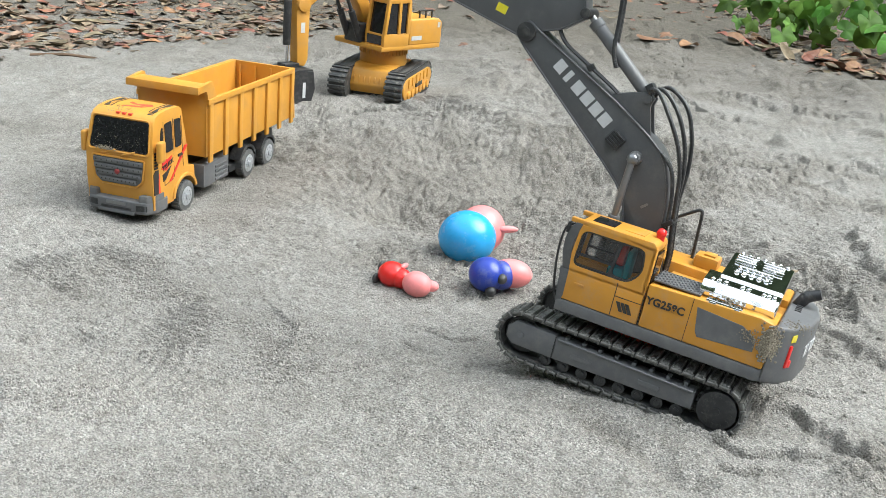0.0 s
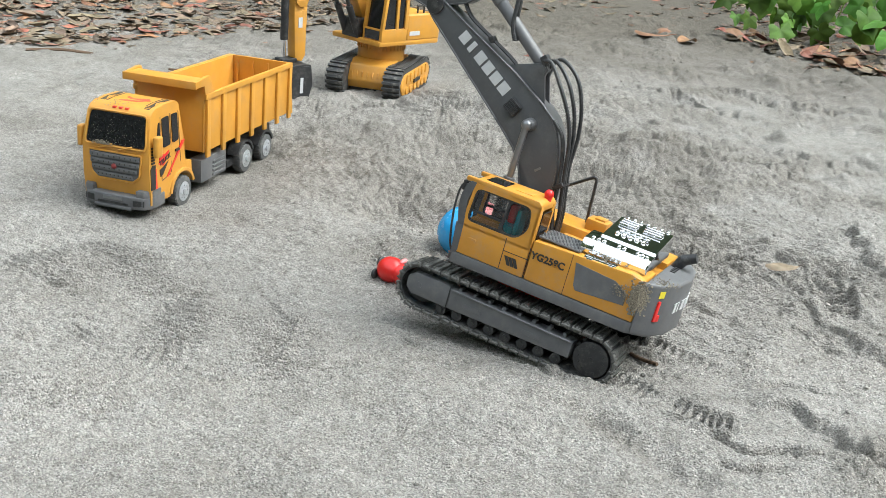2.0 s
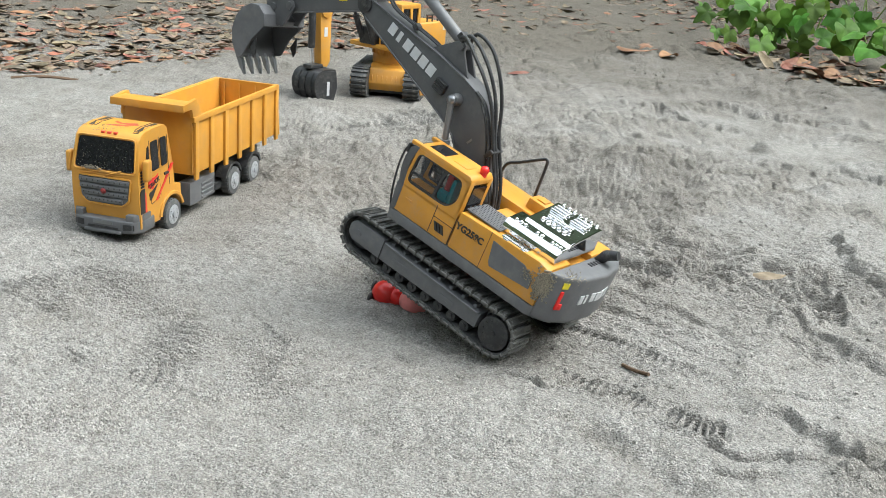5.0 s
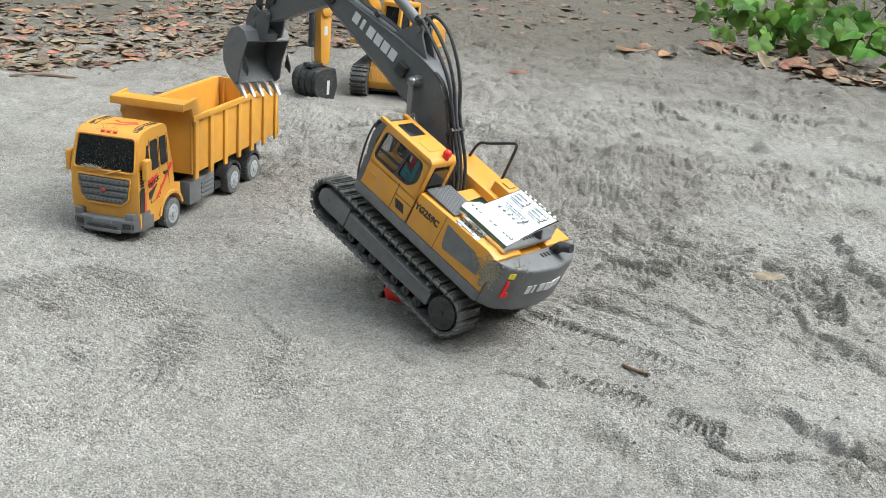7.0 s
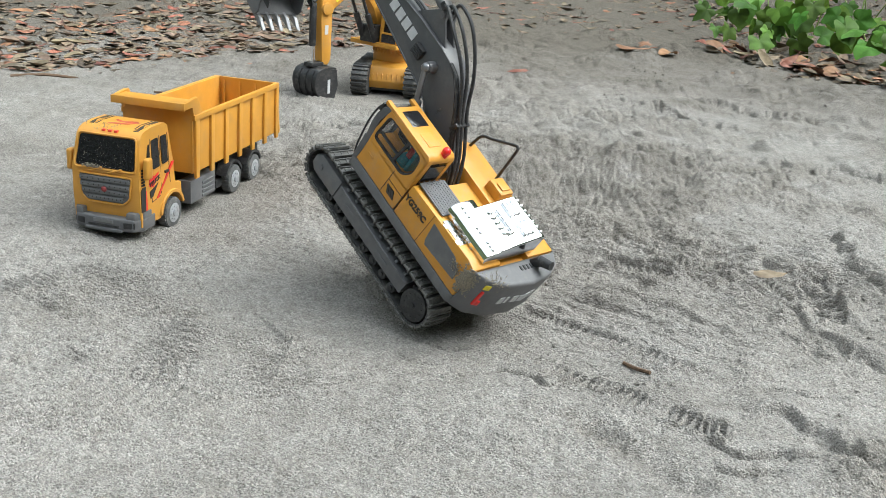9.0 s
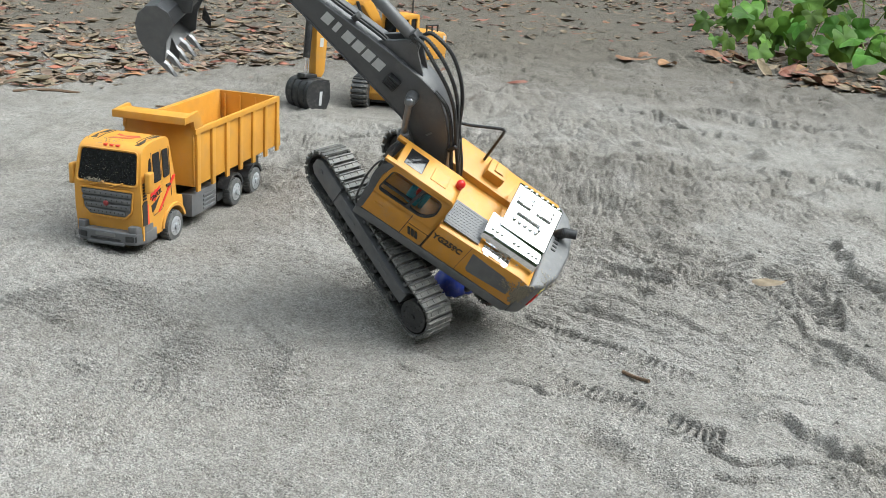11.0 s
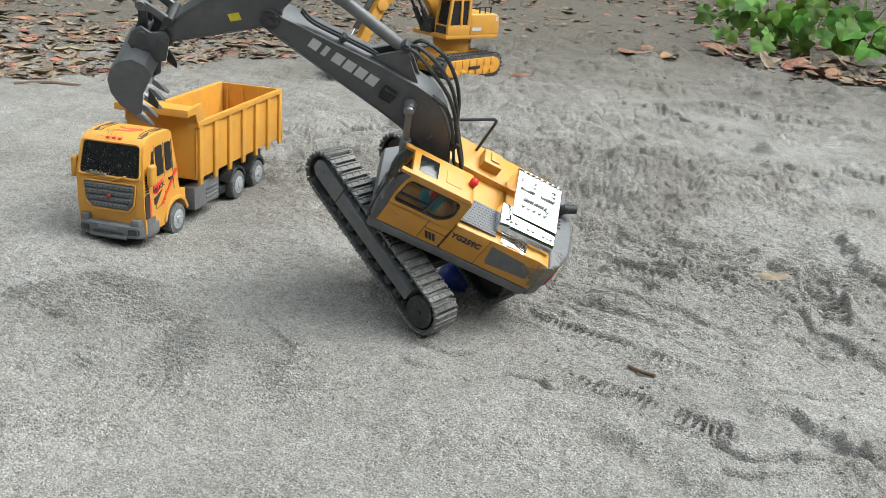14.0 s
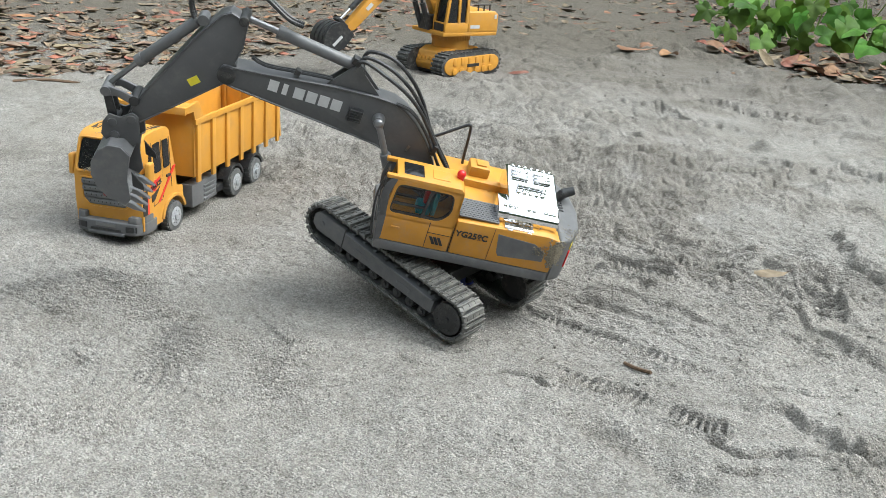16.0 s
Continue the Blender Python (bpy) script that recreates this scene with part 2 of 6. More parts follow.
def plate(outer, holes, y0, y1, b=0.0, into=None):
    """A flat plate in x and z with openings through it, from y0 to y1."""
    bm = bmesh.new()
    loops = [[bm.verts.new((x, y0, q)) for x, q in ring] for ring in [outer] + holes]
    edges = [bm.edges.new((r[i], r[(i + 1) % len(r)])) for r in loops for i in range(len(r))]
    bmesh.ops.triangle_fill(bm, edges=edges, use_beauty=True)
    made = bmesh.ops.extrude_face_region(bm, geom=list(bm.faces))
    bmesh.ops.translate(bm, vec=(0, y1 - y0, 0), verts=[g for g in made["geom"] if isinstance(g, bmesh.types.BMVert)])
    bmesh.ops.recalc_face_normals(bm, faces=bm.faces)
    return merge(into, bevel(bm, b, 1, 50))


def rounded(pts, r=0.004, n=4):
    """An outline with its corners rounded."""
    out = []
    for i, q in enumerate(pts):
        a, c, d = Vector(pts[i - 1]), Vector(q), Vector(pts[(i + 1) % len(pts)])
        e = min(r, 0.45 * (a - c).length, 0.45 * (d - c).length)
        u, v = c + (a - c).normalized() * e, c + (d - c).normalized() * e
        for k in range(n + 1):
            t = k / n
            w = (1 - t) ** 2 * u + 2 * t * (1 - t) * c + t * t * v
            out.append((w.x, w.y))
    return out


def inset(ring, d):
    """An outline drawn in towards its middle by d."""
    m = Vector((sum(q[0] for q in ring) / len(ring), sum(q[1] for q in ring) / len(ring)))
    out = []
    for q in ring:
        w = Vector(q) - m
        w = m + w * (1 - d / max(w.length, 1e-6))
        out.append((w.x, w.y))
    return out


def tube(pts, r, n=8, steps=6, rib=0.0, into=None):
    """A tube along a smooth line; rib: how far every second ring stands out."""
    c = spline(pts, steps)
    bm = bmesh.new()
    rings = []
    up = Vector((0.31, 0.83, 0.47))
    for i, q in enumerate(c):
        t = (c[min(i + 1, len(c) - 1)] - c[max(i - 1, 0)]).normalized()
        s = t.cross(up).normalized()
        w = s.cross(t)
        rr = r * (1 + (rib if i % 2 else 0))
        rings.append([bm.verts.new(q + rr * (math.cos(k * math.tau / n) * s + math.sin(k * math.tau / n) * w)) for k in range(n)])
    for a, b in zip(rings, rings[1:]):
        for k in range(n):
            bm.faces.new((a[k], a[(k + 1) % n], b[(k + 1) % n], b[k]))
    bm.faces.new(rings[0])
    bm.faces.new(rings[-1][::-1])
    bmesh.ops.recalc_face_normals(bm, faces=bm.faces)
    return merge(into, bm)


def lettering(text, size, depth=0.0004):
    """Text as a mesh in the x y plane, starting at the origin."""
    cu = bpy.data.curves.new("letters", "FONT")
    cu.body, cu.size, cu.extrude, cu.offset = text, size, depth, 0.028 * size
    ob = bpy.data.objects.new("letters", cu)
    scene.collection.objects.link(ob)
    me = bpy.data.meshes.new_from_object(ob.evaluated_get(bpy.context.evaluated_depsgraph_get()))
    bm = bmesh.new()
    bm.from_mesh(me)
    bpy.data.objects.remove(ob)
    bpy.data.curves.remove(cu)
    bpy.data.meshes.remove(me)
    return bm


def glyph_bars(widths, height, gap, depth=0.0005):
    """Plain bars standing in for a brand's letters, in the x y plane."""
    bm, x = bmesh.new(), 0.0
    for w in widths:
        box(x, x + w, 0, height, -depth, depth, into=bm)
        x += w + gap
    return bm


# ---- ground ----
def smooth_noise(shape_xy, scale, seed):
    """Value noise on the plane, from -1 to 1."""
    x, y = shape_xy
    rs = np.random.RandomState(seed)
    tab = rs.rand(256, 256) * 2 - 1
    u, v = x / scale + 1000.3, y / scale + 1000.7
    i, j = np.floor(u).astype(int), np.floor(v).astype(int)
    a, b = u - i, v - j
    a, b = a * a * (3 - 2 * a), b * b * (3 - 2 * b)
    g = lambda p, q: tab[p % 256, q % 256]
    return (g(i, j) * (1 - a) + g(i + 1, j) * a) * (1 - b) + (g(i, j + 1) * (1 - a) + g(i + 1, j + 1) * a) * b


def bump_at(x, y, cx, cy, rx, ry, turn, h, power=2.0):
    c, s = math.cos(radians(turn)), math.sin(radians(turn))
    u, v = ((x - cx) * c + (y - cy) * s) / rx, (-(x - cx) * s + (y - cy) * c) / ry
    return h * np.exp(-(u * u + v * v) ** (power / 2))


def lumps_at(x, y, size, seed, stretch=1.0, turn=0.0):
    """Rounded crumbs packed side by side: 1 on their tops, 0 in the crevices between."""
    c, s = math.cos(radians(turn)), math.sin(radians(turn))
    u, v = (x * c + y * s) / (size * stretch) + 500.0, (-x * s + y * c) / size + 500.0
    rs = np.random.RandomState(seed)
    jx, jy, jr = rs.rand(3, 128, 128)
    i, j = np.floor(u).astype(int), np.floor(v).astype(int)
    top = np.zeros_like(x)
    for p in (-1, 0, 1):
        for q in (-1, 0, 1):
            a, b = (i + p) % 128, (j + q) % 128
            r2 = (u - i - p - jx[a, b]) ** 2 + (v - j - q - jy[a, b]) ** 2
            top = np.maximum(top, (0.45 + 0.55 * jr[a, b]) * np.sqrt(np.clip(1 - r2 / 0.72, 0, 1)))
    return top


def along(x, y, pts):
    """Distance to a bent line (positive on its left), and how far along it, from 0 to 1."""
    best, sign, run = np.full_like(x, 9.0), np.ones_like(x), np.zeros_like(x)
    n = len(pts) - 1
    for k, ((ax, ay), (bx, by)) in enumerate(zip(pts, pts[1:])):
        L2 = (bx - ax) ** 2 + (by - ay) ** 2
        t = np.clip(((x - ax) * (bx - ax) + (y - ay) * (by - ay)) / L2, 0, 1)
        d = np.hypot(x - ax - t * (bx - ax), y - ay - t * (by - ay))
        near = d < best
        best = np.where(near, d, best)
        sign = np.where(near, np.sign((bx - ax) * (y - ay) - (by - ay) * (x - ax)), sign)
        run = np.where(near, (k + t) / n, run)
    return best * sign, run


def fade(run):
    return np.clip(run / 0.12, 0, 1) * np.clip((1 - run) / 0.12, 0, 1)


def cleat_print(x, y, pts, width, pitch, depth, wear=0.5):
    """The comb-like print of a crawler track along a bent line, with a raised lip on both sides."""
    L = sum(math.hypot(b[0] - a[0], b[1] - a[1]) for a, b in zip(pts, pts[1:]))
    v, run = along(x, y, pts)
    v = v + 0.0035 * smooth_noise((x, y), 0.022, 71)
    u = run * L + 0.0022 * smooth_noise((x, y), 0.018, 72)
    keep = np.clip(0.9 + wear * 1.6 * smooth_noise((x, y), 0.040, 73), 0.12, 1.3) * fade(run)
    inside = np.clip((width / 2 - np.abs(v)) / 0.003, 0, 1)
    comb = np.clip(0.5 + 1.3 * np.sin(u / pitch * math.tau), 0, 1)
    lip = np.exp(-((np.abs(v) - width / 2 - 0.003) / 0.0035) ** 2)
    return 1.9 * depth * keep * (0.35 * lip - inside * (0.25 + comb))


def ring_sweep(x, y, cx, cy, r0, r1, a0, a1, pitch, depth):
    """Fine concentric lines brushed into the surface, between two radii and two bearings."""
    r = np.hypot(x - cx, y - cy) + 0.002 * smooth_noise((x, y), 0.03, 81)
    th = np.degrees(np.arctan2(y - cy, x - cx))
    m = np.clip((r - r0) / 0.01, 0, 1) * np.clip((r1 - r) / 0.01, 0, 1) * np.clip((th - a0) / 12, 0, 1) * np.clip((a1 - th) / 12, 0, 1)
    return 3.6 * depth * m * np.sin(r / pitch * math.tau) * np.clip(0.7 + 0.8 * smooth_noise((x, y), 0.05, 82), 0, 1.2)


# places of the fine prints, cracks and scarps
PRINTS = [
    ([(0.10, 1.163), (0.126, 1.14), (0.179, 1.098), (0.24, 1.031), (0.296, 0.978)], 0.034, 0.0098, 0.0062, 0.35),
    ([(0.232, 0.892), (0.262, 0.874), (0.292, 0.862)], 0.034, 0.0092, 0.0080, 0.1),
    ([(0.09, 1.02), (0.162, 0.958), (0.22, 0.897)], 0.034, 0.0098, 0.0048, 0.6),
    ([(0.524, 1.345), (0.505, 1.25), (0.488, 1.155)], 0.040, 0.0135, 0.0062, 0.2),
    ([(0.235, 1.315), (0.275, 1.285), (0.32, 1.245)], 0.046, 0.0105, 0.0050, 0.3),
    ([(0.30, 1.36), (0.40, 1.32), (0.47, 1.25)], 0.034, 0.0098, 0.0040, 0.7),
    ([(-0.06, 2.10), (0.02, 2.02), (0.10, 1.97)], 0.060, 0.014, 0.0040, 0.3),
    ([(-0.22, 1.98), (-0.16, 2.02), (-0.09, 2.06)], 0.070, 0.016, 0.0040, 0.3),
    ([(-0.30, 2.02), (-0.20, 2.02), (-0.08, 2.00)], 0.050, 0.014, 0.0030, 0.5),
]
CRACKS = [
    ([(0.262, 0.846), (0.268, 0.84), (0.29, 0.821), (0.319, 0.831), (0.351, 0.819), (0.37, 0.822)], 0.0058),
    ([(0.258, 0.797), (0.267, 0.792), (0.29, 0.787), (0.322, 0.798)], 0.0048),
    ([(-0.251, 0.901), (-0.225, 0.886), (-0.197, 0.868)], 0.0030),
    ([(-0.414, 0.908), (-0.398, 0.911), (-0.390, 0.950)], 0.0030),
    ([(0.16, 0.955), (0.185, 0.935), (0.20, 0.94)], 0.0040), ([(0.07, 0.985), (0.11, 0.965), (0.125, 0.94)], 0.0045),
    ([(0.34, 0.955), (0.37, 0.96), (0.40, 0.95), (0.43, 0.955)], 0.004), ([(-0.02, 1.06), (0.02, 1.03), (0.05, 1.035)], 0.004),
    ([(-0.04, 1.01), (-0.01, 0.985), (0.015, 0.99)], 0.003),
]
SCARPS = [
    ([(0.325, 0.902), (0.345, 0.910), (0.359, 0.912), (0.372, 0.890), (0.390, 0.868), (0.394, 0.825), (0.412, 0.794), (0.43, 0.78)], 0.013, 0.030),
    ([(0.455, 1.26), (0.455, 1.12), (0.474, 1.065), (0.51, 1.02), (0.55, 1.00)], 0.010, 0.035),
    ([(0.64, 1.58), (0.625, 1.50), (0.604, 1.41), (0.603, 1.27), (0.63, 1.20)], 0.014, 0.05),
    ([(0.28, 1.83), (0.36, 1.86), (0.46, 1.80), (0.54, 1.82), (0.62, 1.76)], 0.018, 0.07),
    ([(0.40, 2.50), (0.52, 2.47), (0.60, 2.34), (0.72, 2.30)], 0.022, 0.08),
    ([(0.60, 1.97), (0.68, 1.93), (0.80, 1.98), (0.90, 1.90)], 0.018, 0.07),
    ([(0.62, 2.62), (0.76, 2.50), (0.92, 2.42), (1.05, 2.40)], 0.020, 0.08),
    ([(0.25, 1.18), (0.31, 1.155), (0.37, 1.11)], 0.006, 0.025), ([(0.16, 1.20), (0.24, 1.16), (0.30, 1.08)], 0.006, 0.02),
    ([(0.34, 1.44), (0.42, 1.46), (0.50, 1.42)], 0.010, 0.04),
]
# smooth pale pads left by a shovel or a shoe: x, y, half length, half width, turn
PADS = [(0.545, 1.60, 0.060, 0.085, 10), (0.69, 1.53, 0.05, 0.11, 12), (0.62, 2.37, 0.13, 0.10, -18), (0.33, 1.76, 0.035, 0.05, 0), (0.78, 2.16, 0.12, 0.07, 10),
        (0.45, 2.56, 0.09, 0.08, -20), (0.84, 1.80, 0.10, 0.07, -15), (0.40, 1.93, 0.06, 0.04, -20), (0.70, 1.80, 0.05, 0.06, 0), (0.45, 1.56, 0.035, 0.05, 20)]


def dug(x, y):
    """How freshly turned, and so damp, the sand is: 0 on the dry smooth flat, 1 in the pits; also raised farther back
    for tone.
    """
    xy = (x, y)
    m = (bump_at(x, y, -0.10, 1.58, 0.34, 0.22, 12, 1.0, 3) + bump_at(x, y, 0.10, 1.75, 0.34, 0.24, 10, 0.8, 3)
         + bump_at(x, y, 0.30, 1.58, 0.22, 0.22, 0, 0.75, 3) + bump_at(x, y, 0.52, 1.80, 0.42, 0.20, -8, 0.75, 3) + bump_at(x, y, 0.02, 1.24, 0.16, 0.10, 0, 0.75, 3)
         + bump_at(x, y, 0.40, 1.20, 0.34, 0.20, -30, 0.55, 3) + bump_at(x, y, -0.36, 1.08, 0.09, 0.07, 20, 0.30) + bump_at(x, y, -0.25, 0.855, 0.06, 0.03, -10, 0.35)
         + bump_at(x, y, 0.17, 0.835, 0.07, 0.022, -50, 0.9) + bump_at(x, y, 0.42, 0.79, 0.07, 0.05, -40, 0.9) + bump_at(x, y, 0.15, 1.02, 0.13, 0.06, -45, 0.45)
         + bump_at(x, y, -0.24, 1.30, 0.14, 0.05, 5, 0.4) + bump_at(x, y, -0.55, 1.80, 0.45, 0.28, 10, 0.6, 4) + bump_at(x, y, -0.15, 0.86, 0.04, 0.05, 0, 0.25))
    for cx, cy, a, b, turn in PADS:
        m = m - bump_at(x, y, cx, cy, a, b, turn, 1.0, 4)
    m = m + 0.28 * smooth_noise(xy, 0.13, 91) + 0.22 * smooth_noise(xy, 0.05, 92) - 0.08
    # the weaker light on the far sand is put into its colour here
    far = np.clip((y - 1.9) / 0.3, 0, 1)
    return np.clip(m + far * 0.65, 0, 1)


def ground_height(x, y):
    xy = (x, y)
    z = 0.008 * smooth_noise(xy, 0.42, 1) + 0.004 * smooth_noise(xy, 0.17, 2)
    wx = x + 0.006 * smooth_noise(xy, 0.021, 31)
    wy = y + 0.006 * smooth_noise(xy, 0.021, 32)
    d = dug(x, y)
    fine = np.clip((2.9 - y) / 0.9, 0.0, 1)
    # turned sand lies in crumbs of several sizes
    heap = np.clip(0.45 + smooth_noise(xy, 0.055, 94), 0, 1)
    crumb = (0.0105 * (lumps_at(wx, wy, 0.026, 14) - 0.45) * heap + 0.0062 * (lumps_at(wx, wy, 0.0125, 15) - 0.45)
             + 0.0040 * (lumps_at(wx, wy, 0.0074, 16) - 0.45) + 0.0022 * (lumps_at(wx, wy, 0.0046, 18) - 0.45) + 0.006 * smooth_noise(xy, 0.062, 3) + 0.0045 * smooth_noise((wx, wy), 0.03, 4))
    z = z + 1.45 * crumb * np.clip(d * 1.3, 0.12, 1) * (0.3 + 0.7 * fine)
    # the flat keeps a faint pebbly skin
    z = z + 2.8 * (1 - d) * fine * (0.0016 * lumps_at(wx, wy, 0.0075, 17) * np.clip(0.6 + smooth_noise(xy, 0.09, 95), 0, 1.3) + 0.0008 * lumps_at(wx, wy, 0.0044, 19) + 0.0006 * smooth_noise(xy, 0.0078, 7) + 0.0011 * smooth_noise(xy, 0.045, 8))
    # small rubble and broken crust beyond the machine
    back = np.clip((y - 1.72) / 0.2, 0, 1) * np.clip((x + 0.30) / 0.35, 0.35, 1) * np.clip((4.6 - y) / 1.2, 0, 1)
    for cx, cy, a, b, turn in PADS:
        back = back * (1 - 0.9 * bump_at(x, y, cx, cy, a, b, turn, 1.0, 4))
    rub = 0.020 * (lumps_at(wx, wy, 0.046, 20, 1.1, -12) - 0.3) * np.clip(smooth_noise(xy, 0.16, 96) + 0.25, 0, 1) + 0.009 * lumps_at(wx, wy, 0.022, 21, 1.3, -12) * np.clip(smooth_noise(xy, 0.10, 97) + 0.5, 0, 1)
    z = z + 2.0 * back * rub
    # dragged ridges running down to the near corner
    c, s = math.cos(radians(-34)), math.sin(radians(-34))
    du, dv = x * c + y * s, -x * s + y * c
    dv = dv + 0.010 * smooth_noise(xy, 0.09, 40)
    drag = smooth_noise((du / 9, dv), 0.0165, 41) + 0.7 * smooth_noise((du / 7, dv), 0.0080, 42) + 0.35 * smooth_noise((du / 4, dv), 0.0042, 44)
    where = np.clip(bump_at(x, y, 0.36, 1.22, 0.30, 0.17, -32, 1.2, 4) + bump_at(x, y, 0.56, 1.33, 0.20, 0.25, 0, 0.9, 3) + bump_at(x, y, 0.22, 1.12, 0.14, 0.10, -34, 0.6, 3), 0, 1)
    z = z + 0.0085 * drag * where * np.clip(0.55 + 0.9 * smooth_noise(xy, 0.11, 43), 0.05, 1)
    # lines brushed round by a swung bucket on the near flat
    z = z + ring_sweep(x, y, -0.215, 1.13, 0.10, 0.255, -135, -40, 0.0092, 0.0011) + ring_sweep(x, y, -0.40, 0.90, 0.05, 0.17, -120, 20, 0.0125, 0.0010)
    z = z + ring_sweep(x, y, -0.36, 1.22, 0.06, 0.20, -140, -50, 0.011, 0.0012)
    z = z + ring_sweep(x, y, 0.10, 2.25, 0.10, 0.36, -160, -60, 0.020, 0.0022) + ring_sweep(x, y, 0.55, 1.25, 0.05, 0.16, -60, 120, 0.012, 0.0018)
    scrape = smooth_noise((x / 3.0, y), 0.012, 46) + 0.6 * smooth_noise((x / 2.0, y), 0.006, 47)
    z = z + 0.0022 * scrape * np.clip(bump_at(x, y, -0.30, 1.00, 0.26, 0.26, 0, 1.0, 4), 0, 1) * np.clip(0.2 + 1.4 * smooth_noise(xy, 0.08, 48), 0, 1)
    rim, run = along(x, y, [(-0.262, 0.908), (-0.20, 0.876), (-0.155, 0.915), (-0.148, 1.015), (-0.20, 1.075)])
    z = z + 0.0055 * np.exp(-(np.clip(rim, 0, 1) / 0.06) ** 2) * (rim > 0) * fade(run) * -1 + 0.0040 * np.exp(-(rim / 0.006) ** 2) * fade(run)
    for pts, width, pitch, depth, wear in PRINTS:
        z = z + cleat_print(x, y, pts, width, pitch, depth, wear)
    for pts, depth in CRACKS:
        v, run = along(x, y, pts)
        v = v + 0.004 * smooth_noise(xy, 0.014, 51) + 0.002 * smooth_noise(xy, 0.006, 52)
        z = z - 2.4 * depth * np.exp(-(v / 0.0032) ** 2) * fade(run) + 0.8 * depth * np.exp(-np.abs(v) / 0.012) * (v > 0) * fade(run)
    for pts, h, tail in SCARPS:
        v, run = along(x, y, pts)
        k = 1.0 + 1.2 * np.clip(y - 1.2, 0, 2)
        v = v + k * (0.009 * smooth_noise(xy, 0.028, 53) + 0.006 * smooth_noise(xy, 0.011, 54))
        z = z + (0.95 if pts[0][1] < 1.6 else 0.7) * h * fade(run) * np.exp(-np.clip(v, 0, 9) / tail) / (1 + np.exp(np.clip(-v / (0.0018 * k), -30, 30))) - 0.35 * h * fade(run) * np.exp(-((v + 0.006 * k) / (0.006 * k)) ** 2)
    # the trench, pits, heaps and the dug bank
    v, run = along(x, y, [(0.145, 0.885), (0.177, 0.829), (0.199, 0.807), (0.218, 0.777), (0.25, 0.755)])
    z = z - 0.009 * np.exp(-(v / 0.014) ** 2) * fade(run)
    z = z + bump_at(x, y, -0.06, 1.46, 0.10, 0.085, 25, -0.038, 2.6) + bump_at(x, y, 0.17, 1.66, 0.15, 0.10, 20, -0.042, 2.4)
    z = z + bump_at(x, y, 0.035, 1.60, 0.09, 0.05, 40, 0.032) + bump_at(x, y, -0.22, 1.64, 0.12, 0.08, 30, 0.018) + bump_at(x, y, -0.13, 1.385, 0.09, 0.03, -25, 0.010)
    z = z + bump_at(x, y, 0.38, 1.82, 0.22, 0.09, -14, 0.034) + bump_at(x, y, 0.02, 1.93, 0.34, 0.10, 8, 0.022) + bump_at(x, y, 0.13, 1.50, 0.12, 0.035, 5, 0.016)
    z = z + bump_at(x, y, 0.385, 0.80, 0.05, 0.022, -30, 0.012) + bump_at(x, y, 0.43, 0.76, 0.04, 0.03, 0, -0.014) + bump_at(x, y, 0.705, 1.79, 0.022, 0.03, 0, 0.022) + bump_at(x, y, 0.68, 2.11, 0.022, 0.03, 0, 0.022)
    z = z + bump_at(x, y, -0.36, 1.08, 0.08, 0.06, 10, -0.009) + bump_at(x, y, 0.515, 1.24, 0.010, 0.10, 8, 0.010)
    # settle it flat under the truck and the yellow machine
    for cx, cy, r in ((-0.37, 1.50, 0.19), (-0.14, 2.40, 0.22)):
        k = np.clip(np.exp(-(((x - cx) / (r * 0.75)) ** 2 + ((y - cy) / r) ** 2) ** 2), 0, 1)
        z = z * (1 - 0.86 * k) - 0.002 * k
    # crawler ground under the machine
    k = np.exp(-(((x - 0.08) / 0.22) ** 2 + ((y - 1.08) / 0.15) ** 2) ** 2)
    z = z * (1 - 0.30 * k) - 0.004 * k
    # the bank towards the plants and far land
    z = z + 0.10 * np.clip((x - 0.75) / 1.4, 0, 1) ** 1.5 * np.clip((y - 2.0) / 1.5, 0, 1)
    return z


def axis_steps(a, b, fine, far_lo, far_hi, grow, grow_lo):
    mid = list(np.arange(a, b + fine / 2, fine))
    lo, hi, d = [a], [b], fine
    while lo[-1] > far_lo:
        d *= grow_lo
        lo.append(lo[-1] - d)
    d = fine
    while hi[-1] < far_hi:
        d *= grow if hi[-1] < 5 else 1.08
        hi.append(hi[-1] + d)
    return np.array(lo[:0:-1] + mid + hi[1:])


SHEET = []


